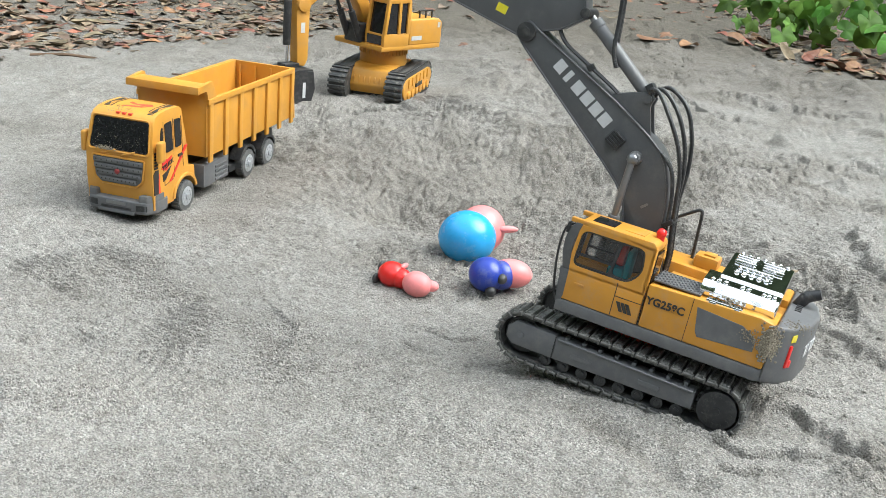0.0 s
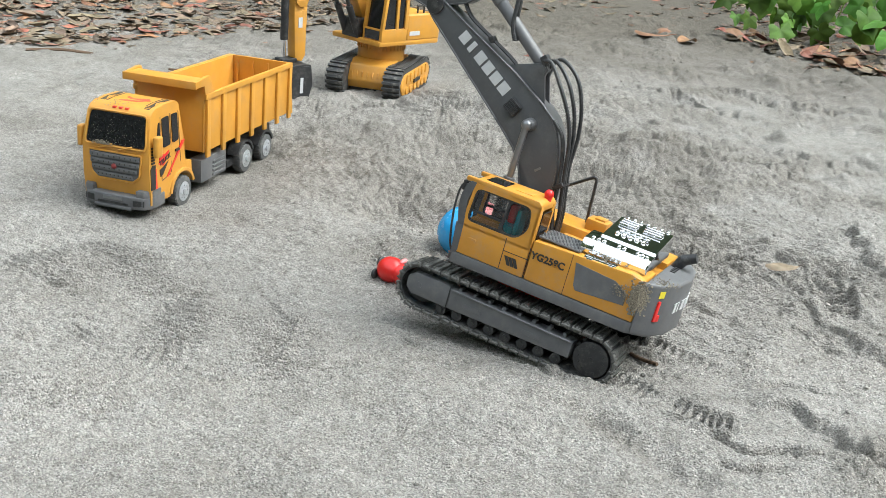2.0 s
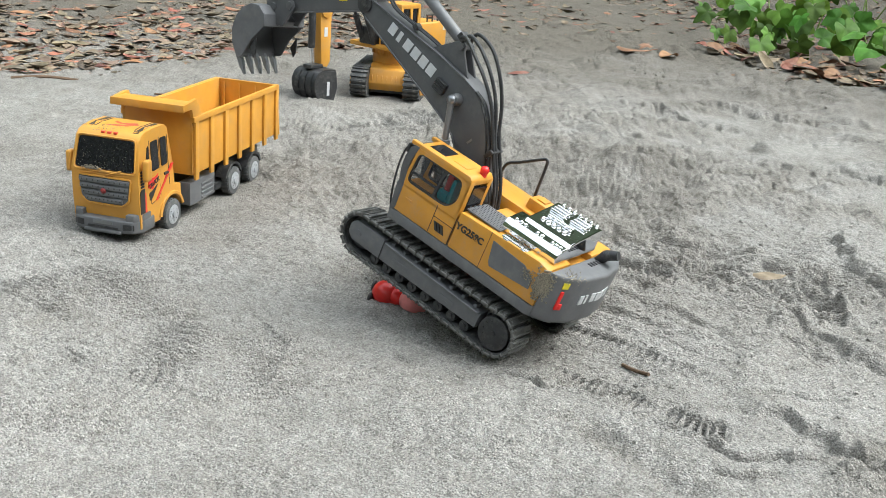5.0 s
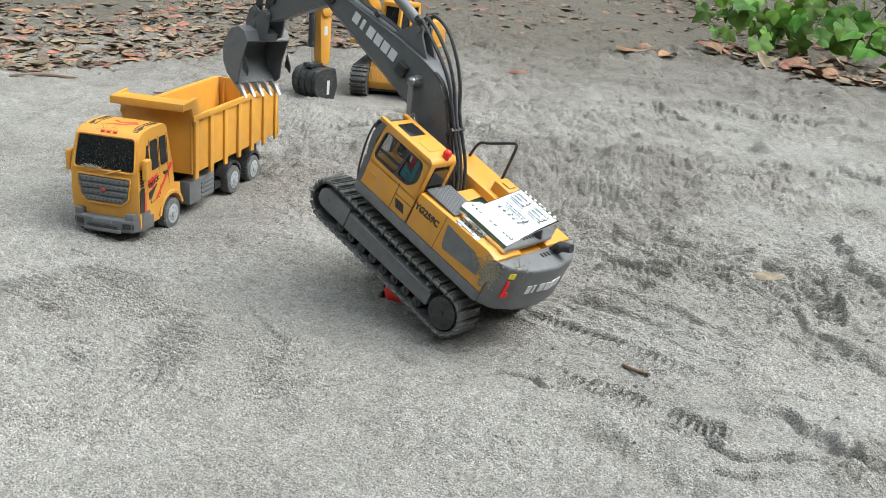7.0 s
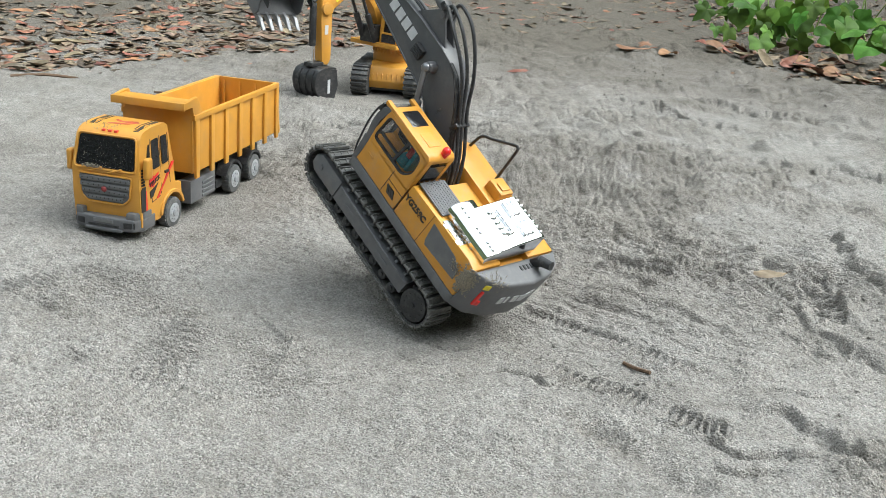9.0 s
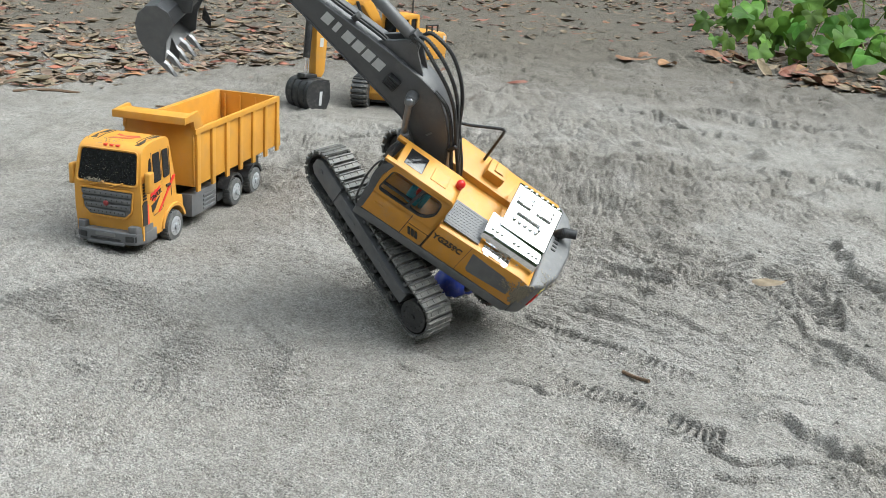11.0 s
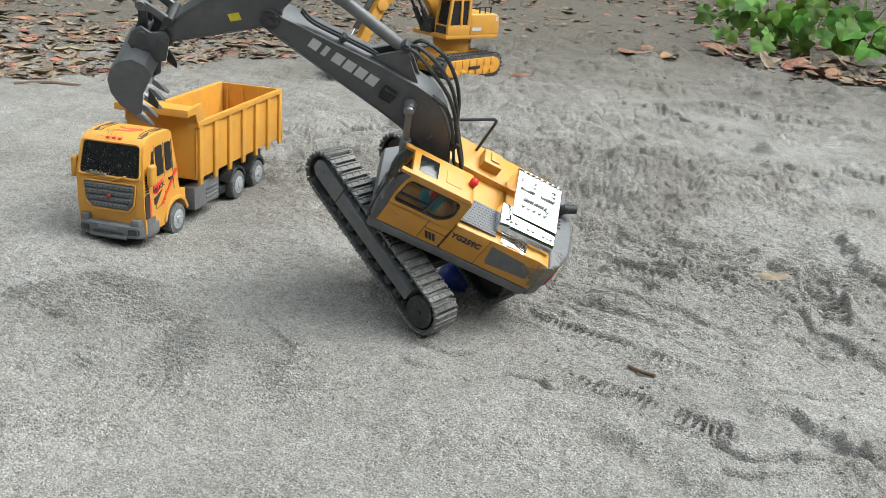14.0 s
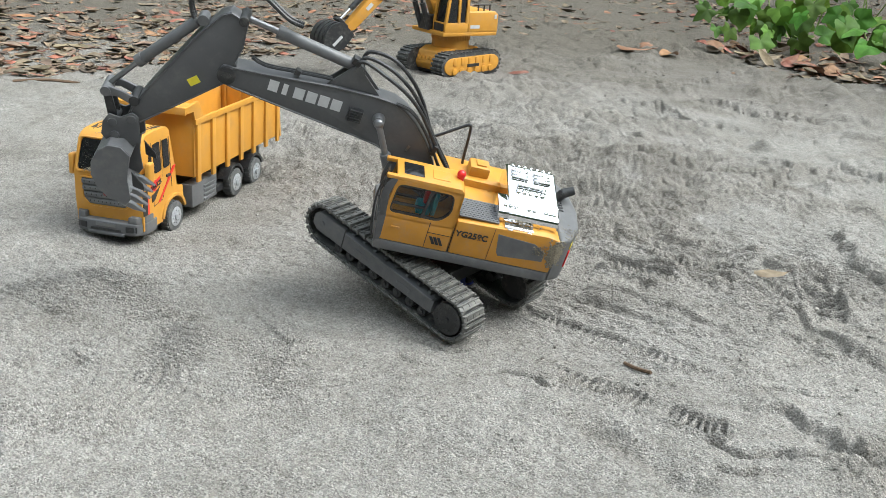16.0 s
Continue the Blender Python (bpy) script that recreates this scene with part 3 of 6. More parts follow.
def ground():
    gx = axis_steps(-0.54, 0.86, 0.0018, -70, 70, 1.035, 1.035)
    gy = axis_steps(0.68, 1.45, 0.0018, -40, 120, 1.0075, 1.12)
    x, y = np.meshgrid(gx, gy)
    z = ground_height(x, y)
    calm = np.clip((np.hypot(x, y - 1.5) - 6) / 10, 0, 1)
    z = z * (1 - calm)
    SHEET[:] = [gx, gy, z]
    nx, ny = len(gx), len(gy)
    verts = np.stack([x.ravel(), y.ravel(), z.ravel()], 1)
    i = np.arange(nx * ny).reshape(ny, nx)
    quads = np.stack([i[:-1, :-1], i[:-1, 1:], i[1:, 1:], i[1:, :-1]], -1).reshape(-1, 4)
    me = bpy.data.meshes.new("ground")
    me.vertices.add(len(verts))
    me.vertices.foreach_set("co", verts.ravel())
    me.loops.add(quads.size)
    me.loops.foreach_set("vertex_index", quads.ravel())
    me.polygons.add(len(quads))
    me.polygons.foreach_set("loop_start", np.arange(0, quads.size, 4))
    me.polygons.foreach_set("use_smooth", np.ones(len(quads), bool))
    me.update(calc_edges=True)
    wet_and_far = me.attributes.new("damp", "FLOAT", "POINT")
    wet_and_far.data.foreach_set("value", (dug(x, y) * (1 - calm)).ravel().astype(np.float32))
    me.materials.append(SAND)
    return tagged(new("ground", me), "pale grey damp sand, churned, with track prints and scooped pits", "sand", kind="structure")


ground()


def backdrop():
    """The shady trees that close the place all round, well outside the view."""
    bm = bmesh.new()
    n, rows = 96, []
    for h in range(9):
        ring = []
        for k in range(n):
            a = math.tau * k / n
            top = 9.0 + 7.5 * max(0.0, math.sin(a)) ** 0.8 + 2.0 * noise.noise(Vector((math.cos(a) * 3, math.sin(a) * 3, 1.7)))
            r = 15 + 1.2 * noise.noise(Vector((math.cos(a) * 9, math.sin(a) * 9, h * 0.8)))
            ring.append(bm.verts.new((r * math.cos(a), 1.5 + r * math.sin(a), -0.3 + top * h / 8)))
        rows.append(ring)
    for a, b in zip(rows, rows[1:]):
        for k in range(n):
            bm.faces.new((a[k], a[(k + 1) % n], b[(k + 1) % n], b[k]))
    tagged(part("backdrop", bm, WOODS), "dark green shady woodland closing the place", "trees", kind="structure")


backdrop()


def zat(x, y):
    """The sand's height at one place, or at many."""
    gx, gy, gz = SHEET
    i = np.clip(np.searchsorted(gx, x) - 1, 0, len(gx) - 2)
    j = np.clip(np.searchsorted(gy, y) - 1, 0, len(gy) - 2)
    a, b = (x - gx[i]) / (gx[i + 1] - gx[i]), (y - gy[j]) / (gy[j + 1] - gy[j])
    return (gz[j, i] * (1 - a) + gz[j, i + 1] * a) * (1 - b) + (gz[j + 1, i] * (1 - a) + gz[j + 1, i + 1] * a) * b


def specks(spots):
    """Many small uneven lumps, each (place, radius), as one mesh."""
    ico = bmesh.new()
    bmesh.ops.create_icosphere(ico, subdivisions=1, radius=1)
    v = np.array([q.co for q in ico.verts])
    f = np.array([[q.index for q in p.verts] for p in ico.faces])
    ico.free()
    rs = np.random.RandomState(3)
    n = len(spots)
    c, r = np.array([q[0] for q in spots]), np.array([q[1] for q in spots])
    verts = c[:, None] + r[:, None, None] * v[None] * rs.uniform(0.75, 1.25, (n, 1, 3)) * rs.uniform(0.8, 1.2, (n, len(v), 1))
    faces = f[None] + (np.arange(n) * len(v))[:, None, None]
    me = bpy.data.meshes.new("specks")
    me.from_pydata(verts.reshape(-1, 3).tolist(), [], faces.reshape(-1, 3).tolist())
    return me


# ---- large crawler excavator ----
# its own space: x ahead, y to its left, z up, the ground under its slew axis at the origin
SLEW_Z = 0.079
HINGE = Vector((0.0121, 0.0, SLEW_Z + 0.0358))
BOOM_L, ARM_L = 0.2654, 0.119
LIFT_BASE = Vector((0.052, 0.026, SLEW_Z + 0.018))
LIFT_PIN = (0.1029, 0.0453)
STICK_BASE, STICK_PIN = (0.1496, 0.080), (-0.047, 0.043)


def excavator_track(top, side):
    """One crawler with its frame; side +1 is the left one."""
    yo, yi = 0.0805 * side, 0.043 * side
    lo, hi = min(yo, yi), max(yo, yi)
    xs, xi, zc, R = -0.106, 0.097, 0.0265, 0.0235
    band = []
    n = 14
    for k in range(n + 1):
        a = radians(90 + 180 * k / n)
        band.append((xs + R * math.cos(a), zc + R * math.sin(a)))
    for k in range(n + 1):
        a = radians(-90 + 180 * k / n)
        band.append((xi + R * math.cos(a), zc + R * math.sin(a)))
    bm = bmesh.new()
    inner = [(xs + (p[0] - xs) * 0.9 if p[0] < xs else (xi + (p[0] - xi) * 0.9 if p[0] > xi else p[0]), zc + (p[1] - zc) * 0.9) for p in band]
    rows = [[bm.verts.new((p[0], y, p[1])) for p in q] for q, y in ((band, lo + 0.002), (band, hi - 0.002), (inner, hi - 0.002), (inner, lo + 0.002))]
    k = len(band)
    for a in range(4):
        for i in range(k):
            bm.faces.new((rows[a][i], rows[a][(i + 1) % k], rows[(a + 1) % 4][(i + 1) % k], rows[(a + 1) % 4][i]))
    bmesh.ops.recalc_face_normals(bm, faces=bm.faces)
    track = part("track", bm, RUBBER, top, "black rubber crawler track caked with sand")
    # shoes, one mesh shared by all
    sh = box(-0.0046, 0.0046, lo, hi, -0.0004, 0.0024, 0.0006, 1)
    for xx in (-0.0034, 0.0032):
        box(xx - 0.0009, xx + 0.0009, lo + 0.0005, hi - 0.0005, 0.0020, 0.0040, 0.0004, 1, into=sh)
    for yy in (lo + 0.008, (lo + hi) / 2, hi - 0.008):
        box(-0.0030, 0.0030, yy - 0.0022, yy + 0.0022, 0.0020, 0.0031, 0.0003, 1, into=sh)
    box(-0.0058, -0.0038, lo - 0.0006, lo + 0.004, -0.002, 0.0026, 0.0005, 1, into=sh)
    box(-0.0058, -0.0038, hi - 0.004, hi + 0.0006, -0.002, 0.0026, 0.0005, 1, into=sh)
    first = part("track_shoe", sh, SHOE, track)
    straight, arc = xi - xs, math.pi * R
    total, count = 2 * straight + 2 * arc, 47
    for i in range(count):
        d = total * i / count
        if d < straight:
            m = pose(xs + d, 0, zc + R)
        elif d < straight + arc:
            a = (d - straight) / R
            m = pose(xi + R * math.sin(a), 0, zc + R * math.cos(a), 0, math.degrees(a), 0)
        elif d < 2 * straight + arc:
            m = pose(xi - (d - straight - arc), 0, zc - R, 0, 180, 0)
        else:
            a = (d - 2 * straight - arc) / R
            m = pose(xs - R * math.sin(a), 0, zc - R * math.cos(a), 0, 180 + math.degrees(a), 0)
        ob = first if i == 0 else new("track_shoe", first.data)
        ob.parent = track
        ob.matrix_basis = m
    # side frame
    ys, ye = (0.060 * side, 0.0785 * side)
    fr = prism([(-0.083, 0.018), (-0.083, 0.036), (0.060, 0.038), (0.062, 0.041), (0.104, 0.041), (0.112, 0.034), (0.112, 0.022), (0.104, 0.016), (0.062, 0.016)],
               min(ys, ye), max(ys, ye), 0.0016)
    frame_ob = part("track_frame", fr, GREY, top, "dark grey plastic side frame", smooth=True)
    y1 = ye + 0.0008 * side
    for x0, x1 in ((-0.05, -0.028), (0.020, 0.042)):
        part("frame_step", box(x0, x1, min(y1, ye), max(y1, ye), 0.0235, 0.0285, 0.0003, 1), GREY, frame_ob)
    part("frame_joint", box(0.0600, 0.0612, min(y1, ye), max(y1, ye), 0.017, 0.040), BLACK, frame_ob)
    part("frame_bolt", rod((0.097, ye - 0.001 * side, 0.0285), (0.097, ye + 0.0012 * side, 0.0285), 0.0035), GREY, frame_ob, smooth=True)
    ledge = prism([(-0.081, 0.0350), (0.058, 0.0370), (0.058, 0.0392), (-0.081, 0.0372)], min(ye - .006 * side, ye + .0025 * side), max(ye - .006 * side, ye + .0025 * side), 0.0006, 1)
    part("frame_ledge", ledge, GREY, frame_ob, smooth=True)
    for k in range(8):
        tab = box(-0.074 + k * 0.0175, -0.070 + k * 0.0175, min(ye - .003 * side, ye - .012 * side), max(ye - .003 * side, ye - .012 * side), 0.036, 0.0415, 0.0004, 1)
        part("frame_tab", tab, GREY, frame_ob)
    for k in range(8):
        x = -0.070 + k * 0.0195
        r = rod((x, 0.055 * side, 0.0115), (x, 0.0765 * side, 0.0115), 0.0062, bev=0.0008)
        rod((x, 0.0765 * side, 0.0115), (x, 0.0785 * side, 0.0115), 0.0028, into=r)
        part("roller", r, BLACK, top, smooth=True)
    sp = rod((xs, 0.052 * side, zc), (xs, 0.0795 * side, zc), 0.0190, n=28, bev=0.001)
    rod((xs, 0.0795 * side, zc), (xs, 0.0812 * side, zc), 0.0035, n=6, into=sp)
    for k in range(12):
        a = k * math.tau / 12
        rod((xs + 0.0135 * math.cos(a), 0.079 * side, zc + 0.0135 * math.sin(a)), (xs + 0.0135 * math.cos(a), 0.0803 * side, zc + 0.0135 * math.sin(a)), 0.0012, n=6, into=sp)
    teeth = []
    for k in range(16):
        tooth = box(-0.002, 0.002, min(.056 * side, .068 * side), max(.056 * side, .068 * side), 0.017, 0.0215)
        tooth.transform(pose(xs, 0, zc, 0, k * 22.5, 0))
        teeth.append(tooth)
    sp = part("sprocket", sp, BLACK, top, "black sprocket with a ring of bolts", smooth=True)
    for tooth in teeth:
        part("sprocket_tooth", tooth, BLACK, sp)
    part("idler", rod((xi, 0.050 * side, zc), (xi, 0.070 * side, zc), 0.019, n=24, bev=0.001), BLACK, top, smooth=True)


def excavator_upper(top):
    z = SLEW_Z
    up = part("upper_body", prism([(0.072, -0.040), (0.072, 0.0775), (-0.128, 0.0775), (-0.150, 0.062), (-0.160, 0.02), (-0.160, -0.02), (-0.150, -0.055), (-0.128, -0.068), (0.02, -0.068), (0.05, -0.060)],
                                  z - 0.013, z - 0.0004, 0.002, axis="z"), GREY, top, "dark grey base deck of the turning upper body", smooth=True)
    # cab: shell with openings, roof, glass
    yl, yr = 0.0768, 0.034
    cab = bmesh.new()
    lower = [(0.0695, 0.0), (-0.0105, 0.0), (-0.0105, 0.034), (0.0705, 0.034)]
    prism([(x, z + q) for x, q in lower], yr, yl, 0.0015, into=cab)
    # roof slab with two front prongs
    prism([(x, z + q) for x, q in [(-0.0105, 0.072), (-0.0105, 0.079), (-0.006, 0.0825), (0.066, 0.0825), (0.066, 0.0765), (0.02, 0.0745)]], yr, yl, 0.0022, into=cab)
    for y0, y1 in ((yl - 0.006, yl), (yr, yr + 0.006)):
        box(0.060, 0.0770, y0, y1, z + 0.0775, z + 0.0822, 0.0012, into=cab)
    # side walls with one rounded opening each
    wall = [(-0.0105, 0.030), (0.0700, 0.030), (0.0690, 0.040), (0.0655, 0.0775), (-0.0105, 0.0775)]
    opening = rounded([(0.0655, 0.0365), (0.0625, 0.0735), (-0.0010, 0.0735), (-0.0035, 0.0500), (0.0075, 0.0365)], 0.0075)
    for y0, y1 in ((yl - 0.0050, yl), (yr, yr + 0.0050)):
        plate([(x, z + q) for x, q in wall], [[(x, z + q) for x, q in opening]], y0, y1, into=cab)
    for y0, y1 in ((yr, yr + 0.008), (yl - 0.008, yl)):
        box(-0.0108, -0.0070, y0, y1, z + 0.030, z + 0.077, 0.0008, into=cab)
    cab_ob = part("cab", cab, YELLOW, up, "yellow operator cab with rounded window openings", smooth=True)
    for y0, y1 in ((yl - 0.0042, yl - 0.0006), (yr + 0.0006, yr + 0.0042)):
        fr = plate([(x, z + q) for x, q in opening], [[(x, z + q) for x, q in rounded([(0.0635, 0.0385), (0.0605, 0.0718), (0.0250, 0.0718), (0.0290, 0.0385)], 0.003)],
                                                     [(x, z + q) for x, q in rounded([(0.0262, 0.0385), (0.0222, 0.0718), (0.0005, 0.0718), (-0.0018, 0.0505), (0.0085, 0.0385)], 0.006)]], y0, y1)
        part("window_frame", fr, BLACK, up, "black rounded window surround")
        part("window_bar", box(0.0275, 0.0635, y0, y1, z + 0.0475, z + 0.0497, 0.0004), BLACK, up)
    fr = bmesh.new()
    for y0, y1 in ((yl - 0.0045, yl + 0.0004), (yr - 0.0004, yr + 0.0045)):
        prism([(x, z + q) for x, q in [(0.0665, 0.030), (0.0735, 0.030), (0.0775, 0.047), (0.0782, 0.060), (0.0755, 0.0720), (0.0705, 0.0785), (0.0640, 0.0785), (0.0690, 0.058)]], y0, y1, 0.0008, into=fr)
        prism([(x, z + q) for x, q in [(0.0725, -0.004), (0.0680, -0.004), (0.0660, 0.004), (0.0665, 0.032), (0.0755, 0.032)]], y0, y1, 0.0005, into=fr)
    prism([(x, z + q) for x, q in [(0.070, -0.003), (0.076, 0.030), (0.0685, 0.030)]], yr, yl, 0.001, into=fr)
    part("front_frame", fr, BOOM_GREY, up, "dark grey curved front pillars", smooth=True)
    for y in (yl - 0.0026, yr + 0.0026):
        w = prism([(x, z + q) for x, q in inset(opening, 0.0008)], y - 0.0004, y + 0.0004)
        part("window", w, GLASS, up, "smoked clear plastic cab window")
    part("windscreen", prism([(x, z + q) for x, q in [(0.0725, 0.028), (0.0760, 0.060), (0.0735, 0.078), (0.0725, 0.078), (0.0748, 0.060), (0.0713, 0.028)]], yr + 0.003, yl - 0.003), GLASS, up)
    part("rear_window", box(-0.0118, -0.0100, yr + 0.008, yl - 0.008, z + 0.040, z + 0.070, 0.0006), DARK_GLASS, up)
    rw = box(0.0345 + 0.001, 0.0585, 0.0425, 0.0685, z + 0.0805, z + 0.0832, 0.0018)
    part("roof_window", rw, DARK_GLASS, up, "dark roof hatch glass", smooth=True)
    part("roof_panel", box(0.006, 0.026, 0.046, 0.066, z + 0.0815, z + 0.0833, 0.0008), YELLOW, up)
    # driver seat and figure shapes inside
    st = box(0.018, 0.034, 0.044, 0.064, z + 0.030, z + 0.044, 0.003)
    box(0.012, 0.018, 0.044, 0.064, z + 0.034, z + 0.064, 0.003, into=st)
    part("seat", st, TEAL, up, "teal plastic seat inside the cab", smooth=True)
    part("seat_cushion", box(0.020, 0.028, 0.048, 0.060, z + 0.045, z + 0.066, 0.003), RED, up, "red plastic block on the seat", smooth=True)
    # beacon
    bc = rod((-0.0055, 0.0507, z + 0.080), (-0.0055, 0.0507, z + 0.087), 0.0042, n=16)
    ball((-0.0055, 0.0507, z + 0.087), 0.0050, into=bc)
    part("beacon", bc, RED, up, "small red warning beacon", smooth=True)
    # door lines and handle
    dl = bmesh.new()
    for x in (0.0165, -0.0115):
        box(x - 0.0004, x + 0.0004, yl, yl + 0.0003, z + 0.001, z + 0.034, into=dl)
    box(-0.0115, 0.0165, yl, yl + 0.0003, z + 0.0205, z + 0.0212, into=dl)
    part("door_seam", dl, DARK_PRINT, up)
    part("door_handle", box(0.048, 0.058, yl, yl + 0.0015, z + 0.0180, z + 0.0205, 0.0006), YELLOW, up, smooth=True)
    vt = bmesh.new()
    for k in range(3):
        x = -0.004 + k * 0.0045
        prism([(x, z + 0.0075), (x + 0.0035, z + 0.0075), (x + 0.0085, z + 0.0165), (x + 0.005, z + 0.0165)], yl, yl + 0.0012, into=vt)
    part("door_vent", vt, DARK_PRINT, up)
    # engine housing, left and right
    eng = prism([(-0.0125, 0.0), (-0.132, 0.0), (-0.132, 0.044), (-0.118, 0.047), (-0.0125, 0.043)], 0.0305, 0.0770, 0.0022)
    eng.transform(Matrix.Translation((0, 0, z)))
    part("engine_housing", eng, YELLOW, up, "yellow side engine housing", smooth=True)
    eng = prism([(0.045, 0.0), (-0.132, 0.0), (-0.132, 0.044), (0.030, 0.046), (0.045, 0.036)], -0.066, -0.0185, 0.0025)
    eng.transform(Matrix.Translation((0, 0, z)))
    part("engine_housing", eng, YELLOW, up, "yellow side engine housing", smooth=True)
    part("engine_floor", box(-0.132, -0.015, -0.020, 0.032, z, z + 0.036, 0.001), YELLOW, up)
    cr = box(-0.055, -0.030, -0.052, -0.028, z + 0.044, z + 0.058, 0.003)
    box(-0.050, -0.038, -0.047, -0.033, z + 0.057, z + 0.060, 0.001, into=cr)
    part("tool_box", cr, YELLOW, up, smooth=True)
    gr = box(-0.060, -0.014, 0.030, 0.070, z + 0.0455, z + 0.0475, 0.0006)
    for i in range(11):
        for j in range(9):
            x, y = -0.0585 + i * 0.0041 + (j % 2) * .002, 0.0325 + j * 0.0042
            box(x, x + 0.0022, y, y + 0.0018, z + 0.0472, z + 0.0482, into=gr)
    part("tread_plate", gr, GREY, up, "grey non-slip deck plate")
    part("seam", box(-0.0565, -0.0560, 0.0768, 0.0773, z, z + 0.044), DARK_PRINT, up)
    pn = prism([(-0.0610, 0.0375), (-0.1050, 0.0345), (-0.1195, 0.026), (-0.1195, 0.0135), (-0.0680, 0.0095), (-0.0650, 0.014)], 0.0762, 0.0776, 0.0005)
    pn.transform(Matrix.Translation((0, 0, z)))
    part("side_panel", pn, GREY, up, "dark grey side panel")
    tx = lettering("YG258C", 0.0105)
    tx.transform(Matrix.Translation((-0.0140, 0.0774, z + 0.0245)) @ Euler((radians(90), 0, radians(180))).to_matrix().to_4x4())
    part("lettering", tx, DARK_PRINT, up, "dark printed model number")
    # chrome hood
    hood = bmesh.new()
    sec = [(0.0625, 0.046), (0.0632, 0.0520), (0.0612, 0.0575), (0.0575, 0.0605), (0.0440, 0.0625), (0.0415, 0.0650), (-0.020, 0.0745), (-0.0268, 0.0725), (-0.0285, 0.046)]
    prism([(y, z + q) for y, q in sec], -0.128, -0.068, 0.0028, 3, into=hood, axis="x")
    prism([(y, z + q) for y, q in sec[:5] + [(0.030, 0.0640), (0.030, 0.048)]], -0.070, -0.056, 0.002, 2, into=hood, axis="x")
    hood_ob = part("hood", hood, CHROME, up, "mirror-bright chrome engine hood", smooth=True)
    for q in hood_ob.data.polygons:
        q.use_smooth = q.area < 0.00015
    br = box(-0.100, -0.066, 0.0640, 0.0745, z + 0.0440, z + 0.0472, 0.0010)
    box(-0.098, -0.092, 0.0735, 0.0765, z + 0.0430, z + 0.0462, 0.0008, into=br)
    box(-0.076, -0.069, 0.0735, 0.0765, z + 0.0430, z + 0.0462, 0.0008, into=br)
    part("hood_bracket", br, CHROME, hood_ob, "chrome bracket strip below the hood", smooth=True)
    lv = bmesh.new()
    tilt = math.degrees(math.atan2(0.0095, 0.0615))

    def on_hood(bm, x, y):
        zz = z + (0.0650 + (0.0415 - y) * 0.1545 if y < 0.0415 else 0.0605 + (0.0575 - y) * 0.148)
        merge(lv, bm, pose(x, y, zz, -tilt, 0, 0))
    for k in range(3):
        for xx in (-0.0830, -0.1100):
            on_hood(box(-0.0100, 0.0100, -0.0018, 0.0018, -0.001, 0.0034, 0.0015, 3), xx, -0.0110 + k * 0.0062)
    for k in range(5):
        on_hood(ball((0, 0, 0), 0.0029, (1.0, 1.5, 1.0), 14, 10), -0.0800 - k * 0.0072, 0.0250)
    on_hood(box(-0.0170, 0.0170, -0.0022, 0.0022, -0.001, 0.0036, 0.0018, 3), -0.0960, 0.0150)
    on_hood(box(-0.0022, 0.0022, -0.0035, 0.0035, -0.001, 0.0034, 0.0016, 3), -0.1110, 0.0185)
    for k in range(7):
        on_hood(ball((0, 0, 0), 0.0024, (1, 1.2, 0.9), 12, 8), -0.0760 - k * 0.0075, -0.0215)
    for x in (-0.064, -0.070, -0.076, -0.092, -0.098, -0.112, -0.117, -0.122):
        on_hood(ball((0, 0, 0), 0.0024, (1, 1, 0.9), 12, 8), x, 0.052)
    part("hood_louvre", lv, CHROME, hood_ob, smooth=True)
    cl = []
    rs = random.Random(4)
    for k in range(46):
        x, y = -0.088 + rs.gauss(0, 0.010), 0.063 + rs.gauss(0, 0.0025)
        cl.append(((x, y, z + 0.048 + rs.random() * 0.003), rs.uniform(0.0006, 0.0016)))
    for k in range(1100):
        a, b = rs.gauss(0, 0.0042), rs.gauss(0, 0.0068)
        x = -0.131 + a
        y = 0.0775 if x > -0.131 else 0.0775 + (x + 0.131) * 0.75
        cl.append(((x, y, z + 0.026 + b), rs.uniform(0.0006, 0.0016)))
    for k in range(70):
        cl.append(((-0.112 + rs.gauss(0, .004), 0.0778, z + 0.028 + rs.gauss(0, .004)), rs.uniform(.0004, .0009)))
    for k in range(120):
        cl.append(((-0.150 + rs.gauss(0, .006), 0.055 + rs.gauss(0, .008), z + 0.0445), rs.uniform(.0003, .0007)))
    me = specks(cl)
    me.materials.append(SAND_CLUMP)
    sand = new("stuck_sand", me)
    sand.parent = up
    tagged(sand, "damp sand stuck to the bodywork")
    # counterweight
    cw = bmesh.new()
    prism([(-0.1325, 0.0770), (-0.1480, 0.0660), (-0.1600, 0.040), (-0.1645, 0.0), (-0.160, -0.035), (-0.1480, -0.058), (-0.1325, -0.068)], z - 0.013, z + 0.044, 0.004, 3, into=cw, axis="z")
    cw_ob = part("counterweight", cw, GREY, up, "dark grey rounded counterweight", smooth=True)
    for k in range(5):
        part("vent_slot", box(-0.146, -0.140, -0.02 + k * 0.006, -0.017 + k * 0.006, z + 0.0435, z + 0.0452, 0.0004, 1), BLACK, cw_ob)
    ex = rod((-0.139, -0.020, z + 0.040), (-0.146, -0.020, z + 0.054), 0.0055, 0.0062, bev=0.0008)
    rod((-0.145, -0.020, z + 0.053), (-0.158, -0.0205, z + 0.060), 0.0062, 0.0052, into=ex)
    part("exhaust", ex, BLACK, up, smooth=True)

